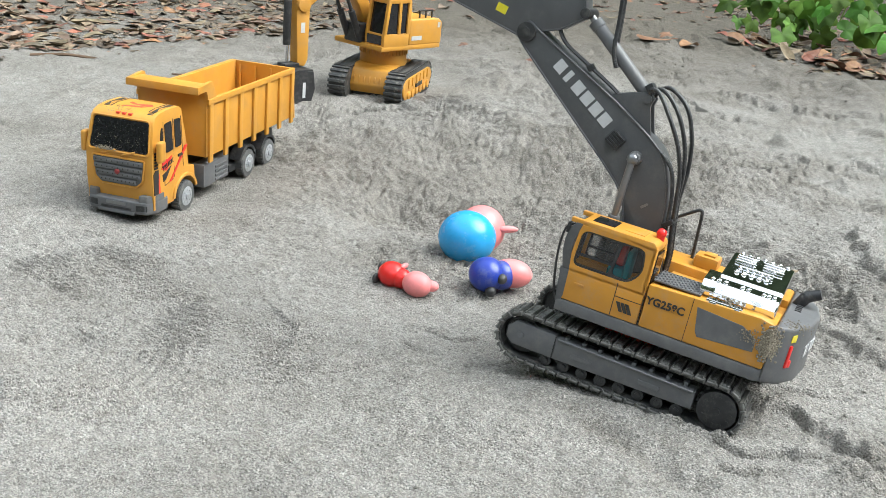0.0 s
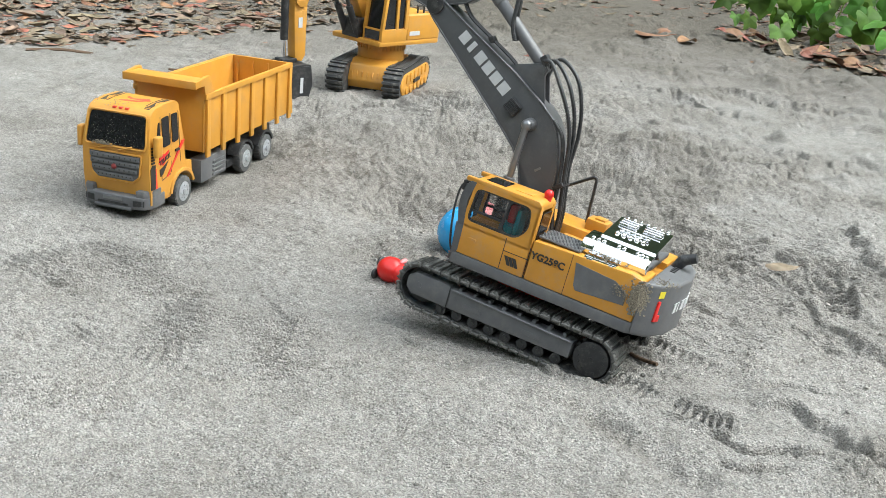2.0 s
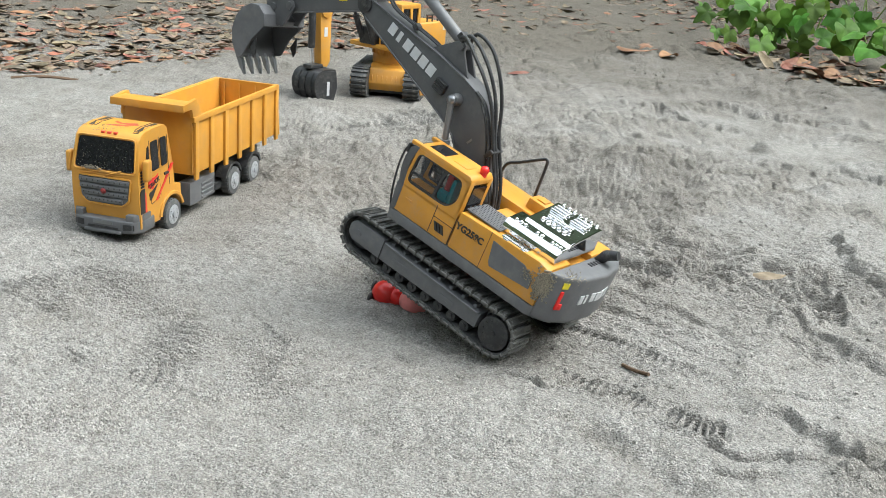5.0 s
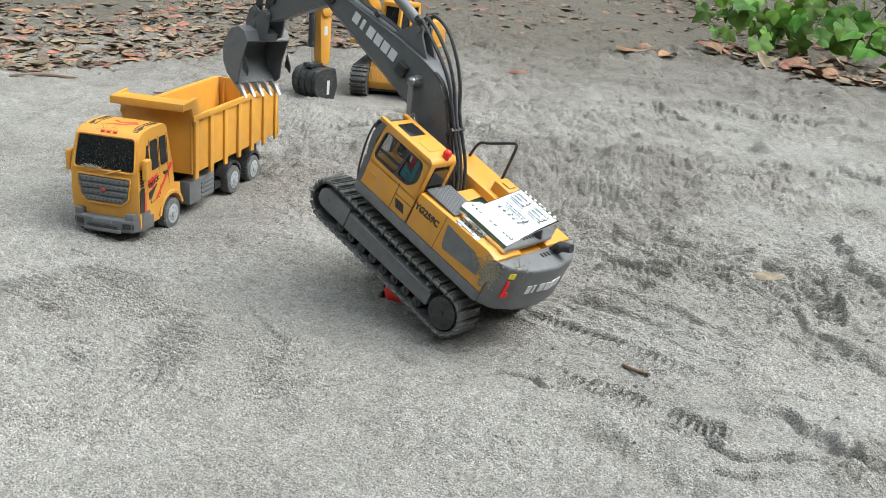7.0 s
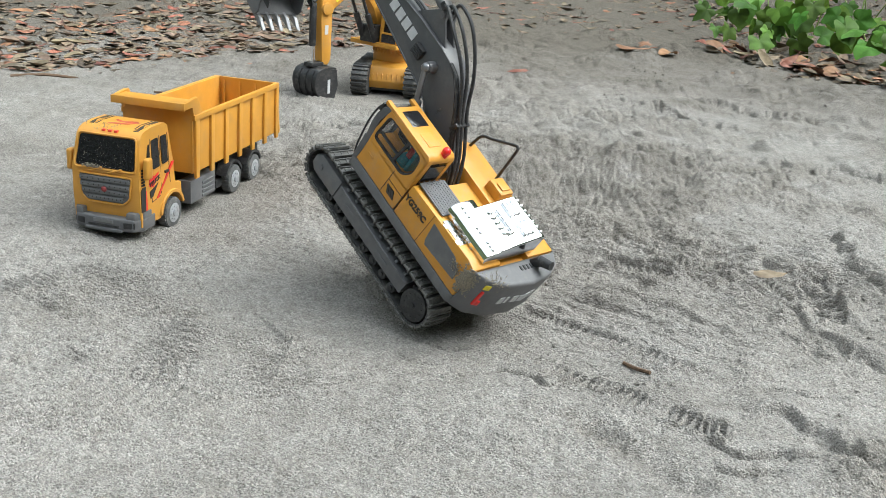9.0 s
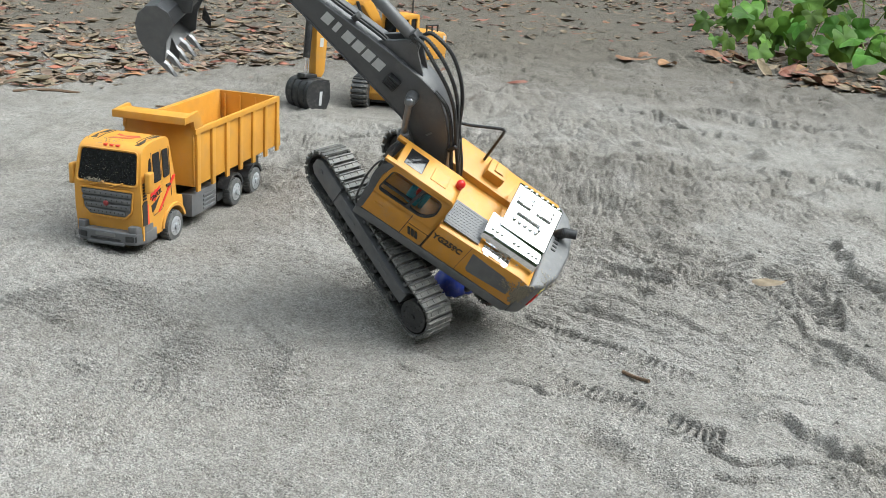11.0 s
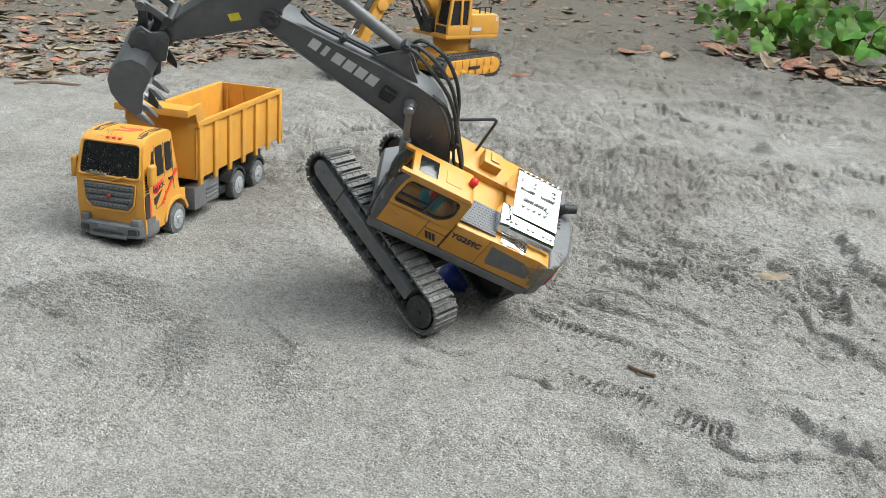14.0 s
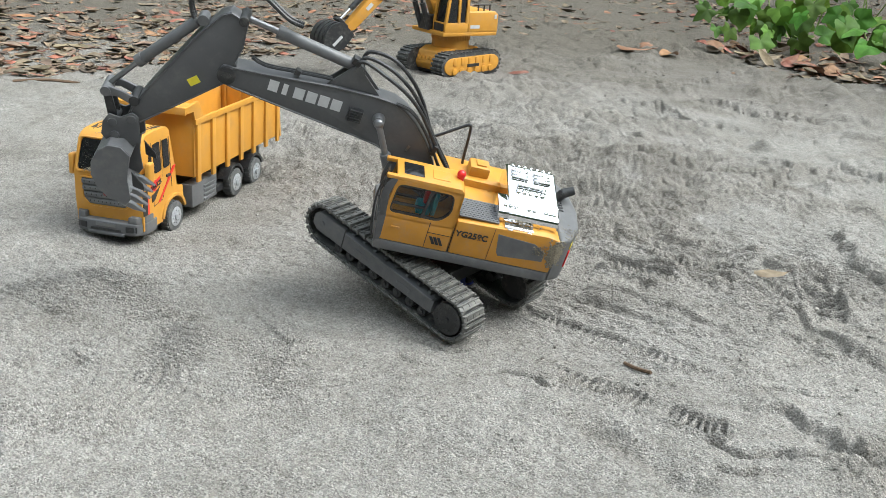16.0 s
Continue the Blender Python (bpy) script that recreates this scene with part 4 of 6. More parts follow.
    def on_back(bm, y, zz, lift=0.0006):
        pts = [(0.0770, -0.1325), (0.0660, -0.1480), (0.040, -0.1600), (0.0, -0.1645), (-0.035, -0.160), (-0.058, -0.148), (-0.068, -0.1325)]
        for (y0, x0), (y1, x1) in zip(pts, pts[1:]):
            if y0 >= y >= y1:
                f = (y - y0) / (y1 - y0)
                x, ang = x0 + f * (x1 - x0), math.degrees(math.atan2(x1 - x0, y0 - y1))
                bm.transform(pose(x - lift, y, z + zz, 90, 0, -90 + ang))
                return bm
    part("sticker", on_back(box(-0.004, 0.004, -0.0035, 0.0035, -0.0003, 0.0003), 0.0625, 0.034), LABEL_Y, cw_ob, "small yellow warning sticker")
    tl = box(-0.004, 0.0, -0.011, 0.011, -0.0012, 0.0012, 0.0006)
    box(-0.001, 0.0045, -0.011, -0.004, -0.0012, 0.0012, 0.0006, into=tl)
    part("tail_light", on_back(tl, 0.0615, 0.016), RED, cw_ob, "red tail light", smooth=True)
    for k, w in enumerate((0.0075, 0.004, 0.0085, 0.0085, 0.0085, 0.0085)):
        part("letter_bar", on_back(glyph_bars([w], 0.0105, 0), 0.038 - k * 0.0105, 0.012), WHITE, cw_ob)
    # handrail
    hr = tube([(0.030, -0.055, z + 0.040), (0.027, -0.055, z + 0.062), (0.022, -0.055, z + 0.070), (0.012, -0.055, z + 0.076), (-0.014, -0.055, z + 0.0945), (-0.019, -0.055, z + 0.0965), (-0.0215, -0.055, z + 0.092), (-0.0235, -0.055, z + 0.060), (-0.0245, -0.055, z + 0.043)], 0.0018)
    part("handrail", hr, BLACK, up, "thin black handrail hoop", smooth=True)
    hr = tube([(-0.080, -0.045, z + 0.045), (-0.081, -0.045, z + 0.052), (-0.084, -0.045, z + 0.055), (-0.100, -0.045, z + 0.055), (-0.103, -0.045, z + 0.052), (-0.104, -0.045, z + 0.045)], 0.0015)
    part("handrail", hr, BLACK, up, smooth=True)
    # mirror bracket, grab rail and hoses at the cab's front
    mr = tube([(0.072, 0.074, z + 0.076), (0.080, 0.076, z + 0.070), (0.082, 0.076, z + 0.045), (0.078, 0.074, z + 0.010), (0.073, 0.072, z - 0.004)], 0.0012)
    box(0.076, 0.079, 0.072, 0.078, z + 0.066, z + 0.077, 0.001, into=mr)
    part("mirror_rail", mr, BLACK, up, smooth=True)
    return up


def excavator_boom(top):
    """Its own space: the hinge at the origin, x towards the far pin."""
    out = [(0.262, 0.012), (0.225, 0.0265), (0.159, 0.053), (0.117, 0.0665), (0.098, 0.0705), (0.083, 0.0690), (0.066, 0.0630), (0.045, 0.051), (0.025, 0.035), (0.006, 0.016), (-0.011, 0.009), (-0.014, -0.002),
           (-0.009, -0.011), (0.004, -0.013), (0.022, -0.010), (0.040, -0.001), (0.058, 0.0085), (0.074, 0.0145), (0.090, 0.0150), (0.117, 0.0115), (0.191, -0.0005), (0.252, -0.010), (0.268, -0.011), (0.276, -0.003), (0.274, 0.008)]
    boom = part("boom", prism(out, -0.0135, 0.0135, 0.0016), BOOM_GREY, top, "dark grey curved boom with plain white letter bars", smooth=True)
    lip = bmesh.new()
    for a, b in zip(out[11:23], out[12:23]):
        rod((a[0], 0.0136, a[1] + 0.0008), (b[0], 0.0136, b[1] + 0.0008), 0.0011, n=6, into=lip)
    for a, b in zip(out[:10], out[1:10]):
        rod((a[0], 0.0136, a[1] - 0.0008), (b[0], 0.0136, b[1] - 0.0008), 0.0011, n=6, into=lip)
    part("edge_rib", lip, BOOM_GREY, boom, smooth=True)
    pn = rod((BOOM_L, -0.017, 0), (BOOM_L, 0.0165, 0), 0.0100, n=22, bev=0.001)
    rod((BOOM_L, 0.0165, 0), (BOOM_L, 0.0178, 0), 0.0052, n=6, into=pn)
    part("pivot_pin", pn, BLACK, boom, smooth=True)
    # letter bars slope with the boom
    a, b = Vector((0.2215, 0.0085)), Vector((0.1405, 0.0290))
    step = (b - a) / 6
    turn = math.atan2(b.y - a.y, -(b.x - a.x))
    for k, w in enumerate((0.0105, 0.0055, 0.0112, 0.0112, 0.0112, 0.0112)):
        p = a + step * (k + (0.1 if k == 1 else 0)) + Vector((0, 0.0005))
        bm = glyph_bars([w], 0.0125, 0, 0.0004)
        bm.transform(Matrix.Translation((p.x, 0.0140, p.y)) @ Euler((0, turn, 0)).to_matrix().to_4x4() @ Euler((radians(90), 0, radians(180))).to_matrix().to_4x4())
        part("letter_bar", bm, WHITE, boom)
    g = box(-0.008, 0.008, 0.013, 0.020, -0.0075, 0.0075, 0.002)
    for k in range(5):
        box(-0.0065, 0.0065, 0.0195, 0.0212, -0.0062 + k * 0.003, -0.0046 + k * 0.003, 0.0003, 1, into=g)
    g.transform(pose(0.1275, 0, 0.0355, 0, 15 + 0, 0))
    part("work_lamp", g, BLACK, boom, "black louvred lamp box", smooth=True)
    lp = rod((LIFT_PIN[0], 0.013, LIFT_PIN[1]), (LIFT_PIN[0], 0.0245, LIFT_PIN[1]), 0.0072, 0.0062, n=20, bev=0.0012)
    part("lift_bracket", lp, GREY, boom, smooth=True)
    part("slot", box(0.055, 0.0575, 0.0136, 0.0142, 0.028, 0.036, 0.0003), STEEL, boom)
    # stick cylinder bracket
    br = bmesh.new()
    for y in (-0.009, 0.006):
        prism([(0.172, 0.046), (0.158, 0.078), (0.1535, 0.0855), (0.1460, 0.0855), (0.1415, 0.079), (0.110, 0.064), (0.120, 0.055)], y, y + 0.0035, 0.0008, into=br)
    rod((STICK_BASE[0], -0.011, STICK_BASE[1]), (STICK_BASE[0], 0.0115, STICK_BASE[1]), 0.0045, n=12, into=br)
    part("cylinder_bracket", br, BOOM_GREY, boom, smooth=True)
    tr = bmesh.new()
    for y in (0.0045, 0.0085):
        tube([(0.252, y, 0.030), (0.235, y, 0.030), (0.205, y, 0.0415), (0.178, y, 0.052), (0.168, y, 0.055)], 0.0016, n=6, into=tr)
    box(0.2000, 0.2065, 0.002, 0.011, 0.0385, 0.0450, 0.001, into=tr)
    part("pipe_run", tr, BLACK, boom, smooth=True)
    hs = bmesh.new()
    for k, y in enumerate((0.009, 0.004, -0.004)):
        tube([(0.158 - k * .004, y, 0.084), (0.150, y + 0.006, 0.094 + 0.004 * k), (0.125, y + 0.010, 0.094 + 0.008 * k), (0.096, y + 0.009, 0.089 + 0.006 * k), (0.070, y + 0.006, 0.078 + .003 * k),
              (0.045, y + 0.004, 0.061), (0.022, y + 0.002, 0.045), (0.0, y, 0.030), (-0.020, y, 0.012), (-0.030, y, -0.002)], 0.0019, 8, 16, rib=0.25, into=hs)
    for k, y in enumerate((0.013, 0.010)):
        tube([(0.096, y, 0.070), (0.078, y + 0.003, 0.0725), (0.058, y + .003, 0.064), (0.036, y + .002, 0.049), (0.012, y, 0.030), (-0.012, y, 0.016), (-0.030, y, -0.004 - k * .004)], 0.0016, 8, 6, into=hs)
    box(0.028, 0.033, -0.006, 0.017, 0.040, 0.052, 0.001, into=hs)
    box(0.152, 0.162, 0.0, 0.012, 0.083, 0.091, 0.0012, into=hs)
    part("hose", hs, BLACK, boom, "black ribbed hydraulic hoses", smooth=True)
    return boom


def excavator_arm(top):
    """Its own space: the boom's far pin at the origin, x towards the bucket pin."""
    out = [(-0.040, 0.057), (-0.030, 0.0595), (0.004, 0.052), (0.084, 0.0235), (0.114, 0.0105), (0.1265, 0.001), (0.121, -0.0085), (0.108, -0.0085), (0.010, -0.0080), (-0.006, -0.0090), (-0.012, -0.001), (-0.014, 0.008), (-0.030, 0.018), (-0.049, 0.040)]
    arm = part("arm", prism(out, -0.0105, 0.0105, 0.0016), BOOM_GREY, top, "dark grey stick arm", smooth=True)
    lip = bmesh.new()
    for a, b in zip(out, out[1:] + out[:1]):
        rod((a[0] * .985, 0.0106, a[1] * .97), (b[0] * .985, 0.0106, b[1] * .97), 0.0010, n=6, into=lip)
    part("edge_rib", lip, BOOM_GREY, arm, smooth=True)
    part("sticker", box(0.030, 0.042, 0.0105, 0.0110, 0.004, 0.0125), LABEL_Y, arm, "small yellow warning sticker")
    for x, q, r in ((ARM_L, 0, 0.0062), (0.1045, 0.0165, 0.0060), (STICK_PIN[0], STICK_PIN[1], 0.0055)):
        part("pivot_pin", rod((x, -0.0145, q), (x, 0.0150, q), r, n=16, bev=0.001), BLACK, arm, smooth=True)
    bc = rod((0.000, 0, 0.0610), (0.078, 0, 0.0500), 0.0062, n=16, bev=0.001)
    rod((-0.008, -0.008, 0.0605), (-0.008, 0.008, 0.0605), 0.006, n=14, into=bc)
    rod((0.073, 0, 0.0507), (0.081, 0, 0.0496), 0.0072, n=16, into=bc)
    part("bucket_cylinder", bc, GREY, arm, smooth=True)
    part("piston_rod", rod((0.078, 0, 0.0500), (0.124, 0, 0.0410), 0.0032), STEEL, arm, "silver piston rod", smooth=True)
    lk = bmesh.new()
    for y in (-0.0145, 0.0105):
        prism([(0.099, 0.016), (0.1045, 0.0105), (0.110, 0.0155), (0.1185, 0.030), (0.129, 0.036), (0.130, 0.043), (0.1235, 0.046), (0.1175, 0.042), (0.108, 0.030)], y, y + 0.004, 0.0012, into=lk)
    rod((0.1245, -0.016, 0.0400), (0.1245, 0.016, 0.0400), 0.0055, n=14, into=lk)
    part("rocker", lk, GREY, arm, smooth=True)
    lk = bmesh.new()
    for y in (-0.010, 0.006):
        prism([(0.120, 0.042), (0.130, 0.040), (0.141, 0.014), (0.138, 0.004), (0.132, 0.010)], y, y + 0.004, 0.001, into=lk)
    part("bucket_link", lk, BLACK, arm, smooth=True)
    hs = bmesh.new()
    for k, y in enumerate((0.004, -0.004)):
        tube([(0.0, y, 0.066), (-0.006, y, 0.082), (-0.022, y, 0.098), (-0.046, y, 0.100), (-0.066, y, 0.082), (-0.078, y, 0.052), (-0.088, y + .004, 0.024), (-0.098, y + .004, 0.010)], 0.0021, 8, 14, rib=0.25, into=hs)
    part("hose", hs, BLACK, arm, "black ribbed hydraulic hoses", smooth=True)
    return arm


def excavator_bucket(top):
    """Its own space: the bucket pin at the origin, x ahead, the mouth facing back."""
    prof = [(-0.006, -0.036), (0.006, -0.026), (0.022, -0.026), (0.034, -0.036), (0.0405, -0.052), (0.0395, -0.068), (0.031, -0.084), (0.016, -0.096), (-0.006, -0.102)]
    hw = 0.0345
    prof = [(0.88 * a, 0.95 * b) for a, b in prof]
    sh = bmesh.new()
    inn = [(p[0] + (-0.008 - p[0]) * 0.05, p[1] + (-0.066 - p[1]) * 0.05) for p in prof]
    prism(prof + inn[::-1], -hw, hw, into=sh)
    bucket = part("bucket", sh, GREY, top, "dark grey toothed digging bucket", smooth=True)
    for y in (-hw - 0.002, hw):
        part("side_plate", prism(prof + [(-0.010, -0.089), (-0.004, -0.064)], y, y + 0.002, 0.0005, 1), GREY, bucket, smooth=True)
    br = bmesh.new()
    for y in (-0.015, 0.0125):
        prism([(-0.007, 0.004), (0.0, 0.008), (0.012, 0.0), (0.024, 0.002), (0.030, -0.008), (0.0305, -0.024), (0.024, -0.031), (-0.002, -0.034), (-0.012, -0.026)], y, y + 0.003, 0.0008, into=br)
    for x, q in ((0, 0), (0.0195, -0.007), (0.016, -0.022)):
        rod((x, -0.017, q), (x, 0.0170, q), 0.0050, n=14, bev=0.0008, into=br)
    box(-0.006, 0.026, -0.014, 0.014, -0.034, -0.024, 0.002, into=br)
    part("bracket", br, BOOM_GREY, bucket, smooth=True)
    for k in range(5):
        y = -0.0290 + k * 0.0145
        t = prism([(0.006, -0.0930), (0.004, -0.0990), (-0.014, -0.1045), (-0.027, -0.1055), (-0.012, -0.0960)], y - 0.0028, y + 0.0028, 0.0007, 1)
        part("tooth", t, STEEL, bucket, "worn grey bucket tooth", smooth=True)
    for y in (-hw - 0.003, hw + 0.001):
        t = prism([(-0.008, -0.052), (-0.011, -0.070), (-0.024, -0.074), (-0.022, -0.066)], y, y + 0.002, 0.0005, 1)
        part("side_cutter", t, BLACK, bucket)
    return bucket


def large_excavator():
    top = tagged(empty("toy_excavator"), "yellow and grey toy crawler excavator with a chrome hood", "toy excavator")
    ch = box(-0.065, 0.065, -0.045, 0.045, 0.024, 0.046, 0.004)
    rod((0, 0, 0.044), (0, 0, 0.0550), 0.040, n=32, into=ch)
    part("undercarriage", ch, BLACK, top, "black undercarriage", smooth=True)
    # added ring: stands in for the reddish toy figure lying under the body
    ring = rod((0, 0, 0.050), (0, 0, 0.0658), 0.043, n=36, bev=0.001)
    for k in range(24):
        a = k * math.tau / 24
        rod((0.0445 * math.cos(a), 0.0445 * math.sin(a), 0.051), (0.0445 * math.cos(a), 0.0445 * math.sin(a), 0.064), 0.0022, n=5, into=ring)
    part("red_ring", ring, ORANGE_RED, top, "orange-red toothed ring under the upper body")
    for s in (1, -1):
        excavator_track(top, s)
    up = excavator_upper(top)
    boom, arm, bucket = excavator_boom(top), excavator_arm(top), excavator_bucket(top)
    lift = []
    for s in (1, -1):
        b = part("lift_cylinder", rod((0, 0, 0), (0.066, 0, 0), 0.0062, n=16, bev=0.001), GREY, top, smooth=True)
        p = rod((-0.075, 0, 0), (0, 0, 0), 0.0036)
        ball((0, 0, 0), 0.0058, (1, 0.8, 1), 14, 10, into=p)
        p = part("piston_rod", p, STEEL, top, "silver piston rod", smooth=True)
        lift.append((s, b, p))
    bm = rod((0, 0, 0), (0.092, 0, 0), 0.0066, n=16, bev=0.001)
    rod((0.086, 0, 0), (0.094, 0, 0), 0.0076, n=16, into=bm)
    sb = part("stick_cylinder", bm, GREY, top, smooth=True)
    sp = part("piston_rod", rod((-0.075, 0, 0), (0, 0, 0), 0.0036), STEEL, top, "silver piston rod", smooth=True)
    return top, up, boom, arm, bucket, lift, sb, sp


EXCAVATOR = large_excavator()


# ---- dump truck ----
def wheel(parent, x, y, side, r=0.0215, w=0.017):
    t = rod((x, y - w / 2 * side, r), (x, y + w / 2 * side, r), r, n=28, bev=0.0035)
    for k in range(24):
        block = box(-0.0016, 0.0016, min(y - w / 2 * side + .002 * side, y + w / 2 * side - .002 * side), max(y - w / 2 * side + .002 * side, y + w / 2 * side - .002 * side), r - 0.001, r + 0.0007)
        block.transform(pose(x, 0, r, 0, k * 15, 0))
        merge(t, block)
    ty = part("wheel", t, TYRE, parent, "grey rubber wheel dusted with sand", smooth=True)
    yo = y + w / 2 * side
    h = rod((x, yo - 0.004 * side, r), (x, yo + 0.0006 * side, r), r * 0.64, n=24, bev=0.0008)
    rod((x, yo, r), (x, yo + 0.0030 * side, r), r * 0.22, n=12, bev=0.0006, into=h)
    for k in range(8):
        a = k * math.tau / 8
        rod((x + r * .42 * math.cos(a), yo, r + r * .42 * math.sin(a)), (x + r * .42 * math.cos(a), yo + 0.0016 * side, r + r * .42 * math.sin(a)), 0.0013, n=6, into=h)
    part("hub", h, HUB, ty, "silver hub", smooth=True)


def dump_truck():
    top = tagged(empty("dump_truck", pose(-0.412, 1.3671, 0.0, 0, 0, -104.0) @ Matrix.Diagonal((1.01, 0.89, 1, 1))), "yellow plastic toy dump truck with an empty ribbed tipping bed", "toy truck")
    ch = box(-0.330, 0.030, -0.030, 0.030, 0.026, 0.046, 0.002)
    box(-0.300, -0.150, -0.045, 0.045, 0.014, 0.026, 0.002, into=ch)
    part("chassis", ch, BLACK, top, smooth=True)
    for s in (1, -1):
        bx = box(-0.128, -0.052, min(.034 * s, .056 * s), max(.034 * s, .056 * s), 0.018, 0.052, 0.002)
        for k in range(4):
            box(-0.122, -0.086, min(.055 * s, .0575 * s), max(.055 * s, .0575 * s), 0.021 + k * 0.0065, 0.0245 + k * 0.0065, 0.0005, 1, into=bx)
        part("fuel_tank", bx, GREY, top, "grey moulded side tank", smooth=True)
        for x in (0.0, -0.1917, -0.2637):
            wheel(top, x, 0.0500 * s, s)
        mg = bmesh.new()
        for x in (-0.1917, -0.2637):
            pts = [(x + 0.030 * math.cos(a), 0.0215 + 0.030 * math.sin(a)) for a in [radians(20 + 14 * k) for k in range(11)]]
            pts += [(x + 0.026 * math.cos(a), 0.0215 + 0.026 * math.sin(a)) for a in [radians(160 - 14 * k) for k in range(11)]]
            prism(pts, min(.036 * s, .057 * s), max(.036 * s, .057 * s), into=mg)
        part("mudguard", mg, BLACK, top, smooth=True)
    # bed: floor, sides, ribs, tailgate, canopy
    bed = bmesh.new()
    x0, x1, w, zb, zt = -0.345, -0.052, 0.0598, 0.066, 0.147
    box(x0, x1, -w + 0.003, w - 0.003, zb, zb + 0.004, 0.001, into=bed)
    bed_ob = part("tipping_bed", bed, YELLOW_B, top, "yellow ribbed tipping bed", smooth=True)
    for s in (1, -1):
        sd = prism([(x0, zb - 0.002), (x1, zb - 0.002), (x1, zt), (x0, zt)], min(s * (w - 0.004), s * w), max(s * (w - 0.004), s * w), 0.0006)
        box(x0, x1, min(s * (w - 0.001), s * (w + 0.0045)), max(s * (w - 0.001), s * (w + 0.0045)), zt - 0.007, zt + 0.001, 0.001, into=sd)
        ribs = []
        for k in range(7):
            x = x1 - 0.004 - k * 0.0465
            ribs.append(box(max(x - 0.010, x0 - .004), x, min(s * w, s * (w + 0.0045)), max(s * w, s * (w + 0.0045)), zb - 0.010, zt - 0.005, 0.0009))
        sd = part("bed_side", sd, YELLOW_B, top, smooth=True)
        for q in ribs:
            part("rib", q, YELLOW_B, sd, smooth=True)
    fw = box(x1 - 0.004, x1, -w, w, zb - 0.002, zt + 0.020, 0.0008)
    part("bed_front", fw, YELLOW_B, bed_ob, smooth=True)
    tg = prism([(x0 + 0.002, zt), (x0 - 0.003, zt), (x0 - 0.016, zb - 0.006), (x0 - 0.011, zb - 0.006)], -w, w, 0.0008)
    for k in range(4):
        box(x0 + 0.0005, x0 + 0.003, -w + 0.012 + k * 0.031, -w + 0.015 + k * 0.031, zb + .004, zt - 0.006, into=tg)
    part("tailgate", tg, YELLOW_B, bed_ob, smooth=True)
    cn = box(-0.056, -0.024, -w - 0.003, w + 0.003, zt + 0.017, zt + 0.0225, 0.001)
    box(-0.027, -0.0235, -w - 0.003, w + 0.003, zt + 0.012, zt + 0.0225, 0.001, into=cn)
    for s in (1, -1):
        prism([(-0.027, zt + 0.022), (-0.056, zt + 0.0255), (-0.064, zt + 0.0255), (-0.078, zt), (-0.052, zt), (-0.048, zt + 0.013), (-0.027, zt + 0.013)], min(s * (w - .003), s * (w + .003)), max(s * (w - .003), s * (w + .003)), 0.0008, into=cn)
    part("canopy", cn, YELLOW_B, bed_ob, "yellow bed canopy lip", smooth=True)
    # cab: its sides lean in above the waist
    wc = 0.0547

    def lean(bm):
        for v in bm.verts:
            k = max(0.0, v.co.z - 0.090) / 0.060
            v.co.y *= 1 - 0.085 * k ** 1.2
        return bm
    prof = [(0.0790, 0.030), (0.0825, 0.060), (0.0835, 0.098), (0.0745, 0.1380), (0.0690, 0.1445), (0.0600, 0.1480), (0.040, 0.1500), (0.010, 0.1495), (0.003, 0.1450), (-0.006, 0.092), (-0.010, 0.062), (-0.026, 0.060), (-0.028, 0.040), (-0.024, 0.032)]
    arch = [(0.028 * math.cos(radians(a)), 0.0215 + 0.028 * math.sin(radians(a))) for a in range(158, 10, -18)]
    shell = prism(prof + arch + [(0.030, 0.022), (0.079, 0.022)], -wc, wc)
    bmesh.ops.subdivide_edges(shell, edges=[e for e in shell.edges if abs(e.verts[0].co.y - e.verts[1].co.y) > 0.05], cuts=1)
    cab = part("cab", lean(bevel(shell, 0.0060, 4, 40)), YELLOW_B, top, "yellow truck cab with dark glass", smooth=True)
    slope = [(0.0843, 0.0985), (0.0752, 0.1395)]

    def on_front(pts, d0, d1, b=0.0006):
        """A plate on the sloping windscreen, its outline in y and height."""
        bm = prism(pts, d0, d1, b, 1, axis="x")
        for v in bm.verts:
            k = (v.co.z - slope[0][1]) / (slope[1][1] - slope[0][1])
            v.co.x += slope[0][0] + k * (slope[1][0] - slope[0][0])
        return lean(bm)
    ws = on_front(rounded([(-0.0480, 0.0985), (0.0480, 0.0985), (0.0475, 0.1385), (-0.0475, 0.1385)], 0.005), -0.004, 0.0004)
    part("windscreen", ws, DARK_GLASS, cab, "dark dusty windscreen", smooth=True)
    ring = rounded([(-0.0500, 0.0965), (0.0500, 0.0965), (0.0495, 0.1405), (-0.0495, 0.1405)], 0.006)
    fr = bmesh.new()
    for a, b in zip(ring, ring[1:] + ring[:1]):
        xa, xb = [slope[0][0] + (q[1] - slope[0][1]) / (slope[1][1] - slope[0][1]) * (slope[1][0] - slope[0][0]) for q in (a, b)]
        rod((xa, a[0], a[1]), (xb, b[0], b[1]), 0.0013, n=6, into=fr)
    part("windscreen_frame", lean(fr), YELLOW_B, cab, smooth=True)
    for y in (-0.028, 0.004):
        wp = prism([(y, 0.0930), (y + 0.004, 0.0925), (y + 0.024, 0.0985), (y + 0.023, 0.1005)], 0.0838, 0.0868, 0.0006, 1, axis="x")
        part("wiper", wp, YELLOW_B, cab, smooth=True)
    for k in range(3):
        part("marker_light", box(0.066, 0.0705, -0.013 + k * 0.010, -0.007 + k * 0.010, 0.1430, 0.1462, 0.0008), ORANGE_RED, cab, "small orange roof light")
    gl = bmesh.new()
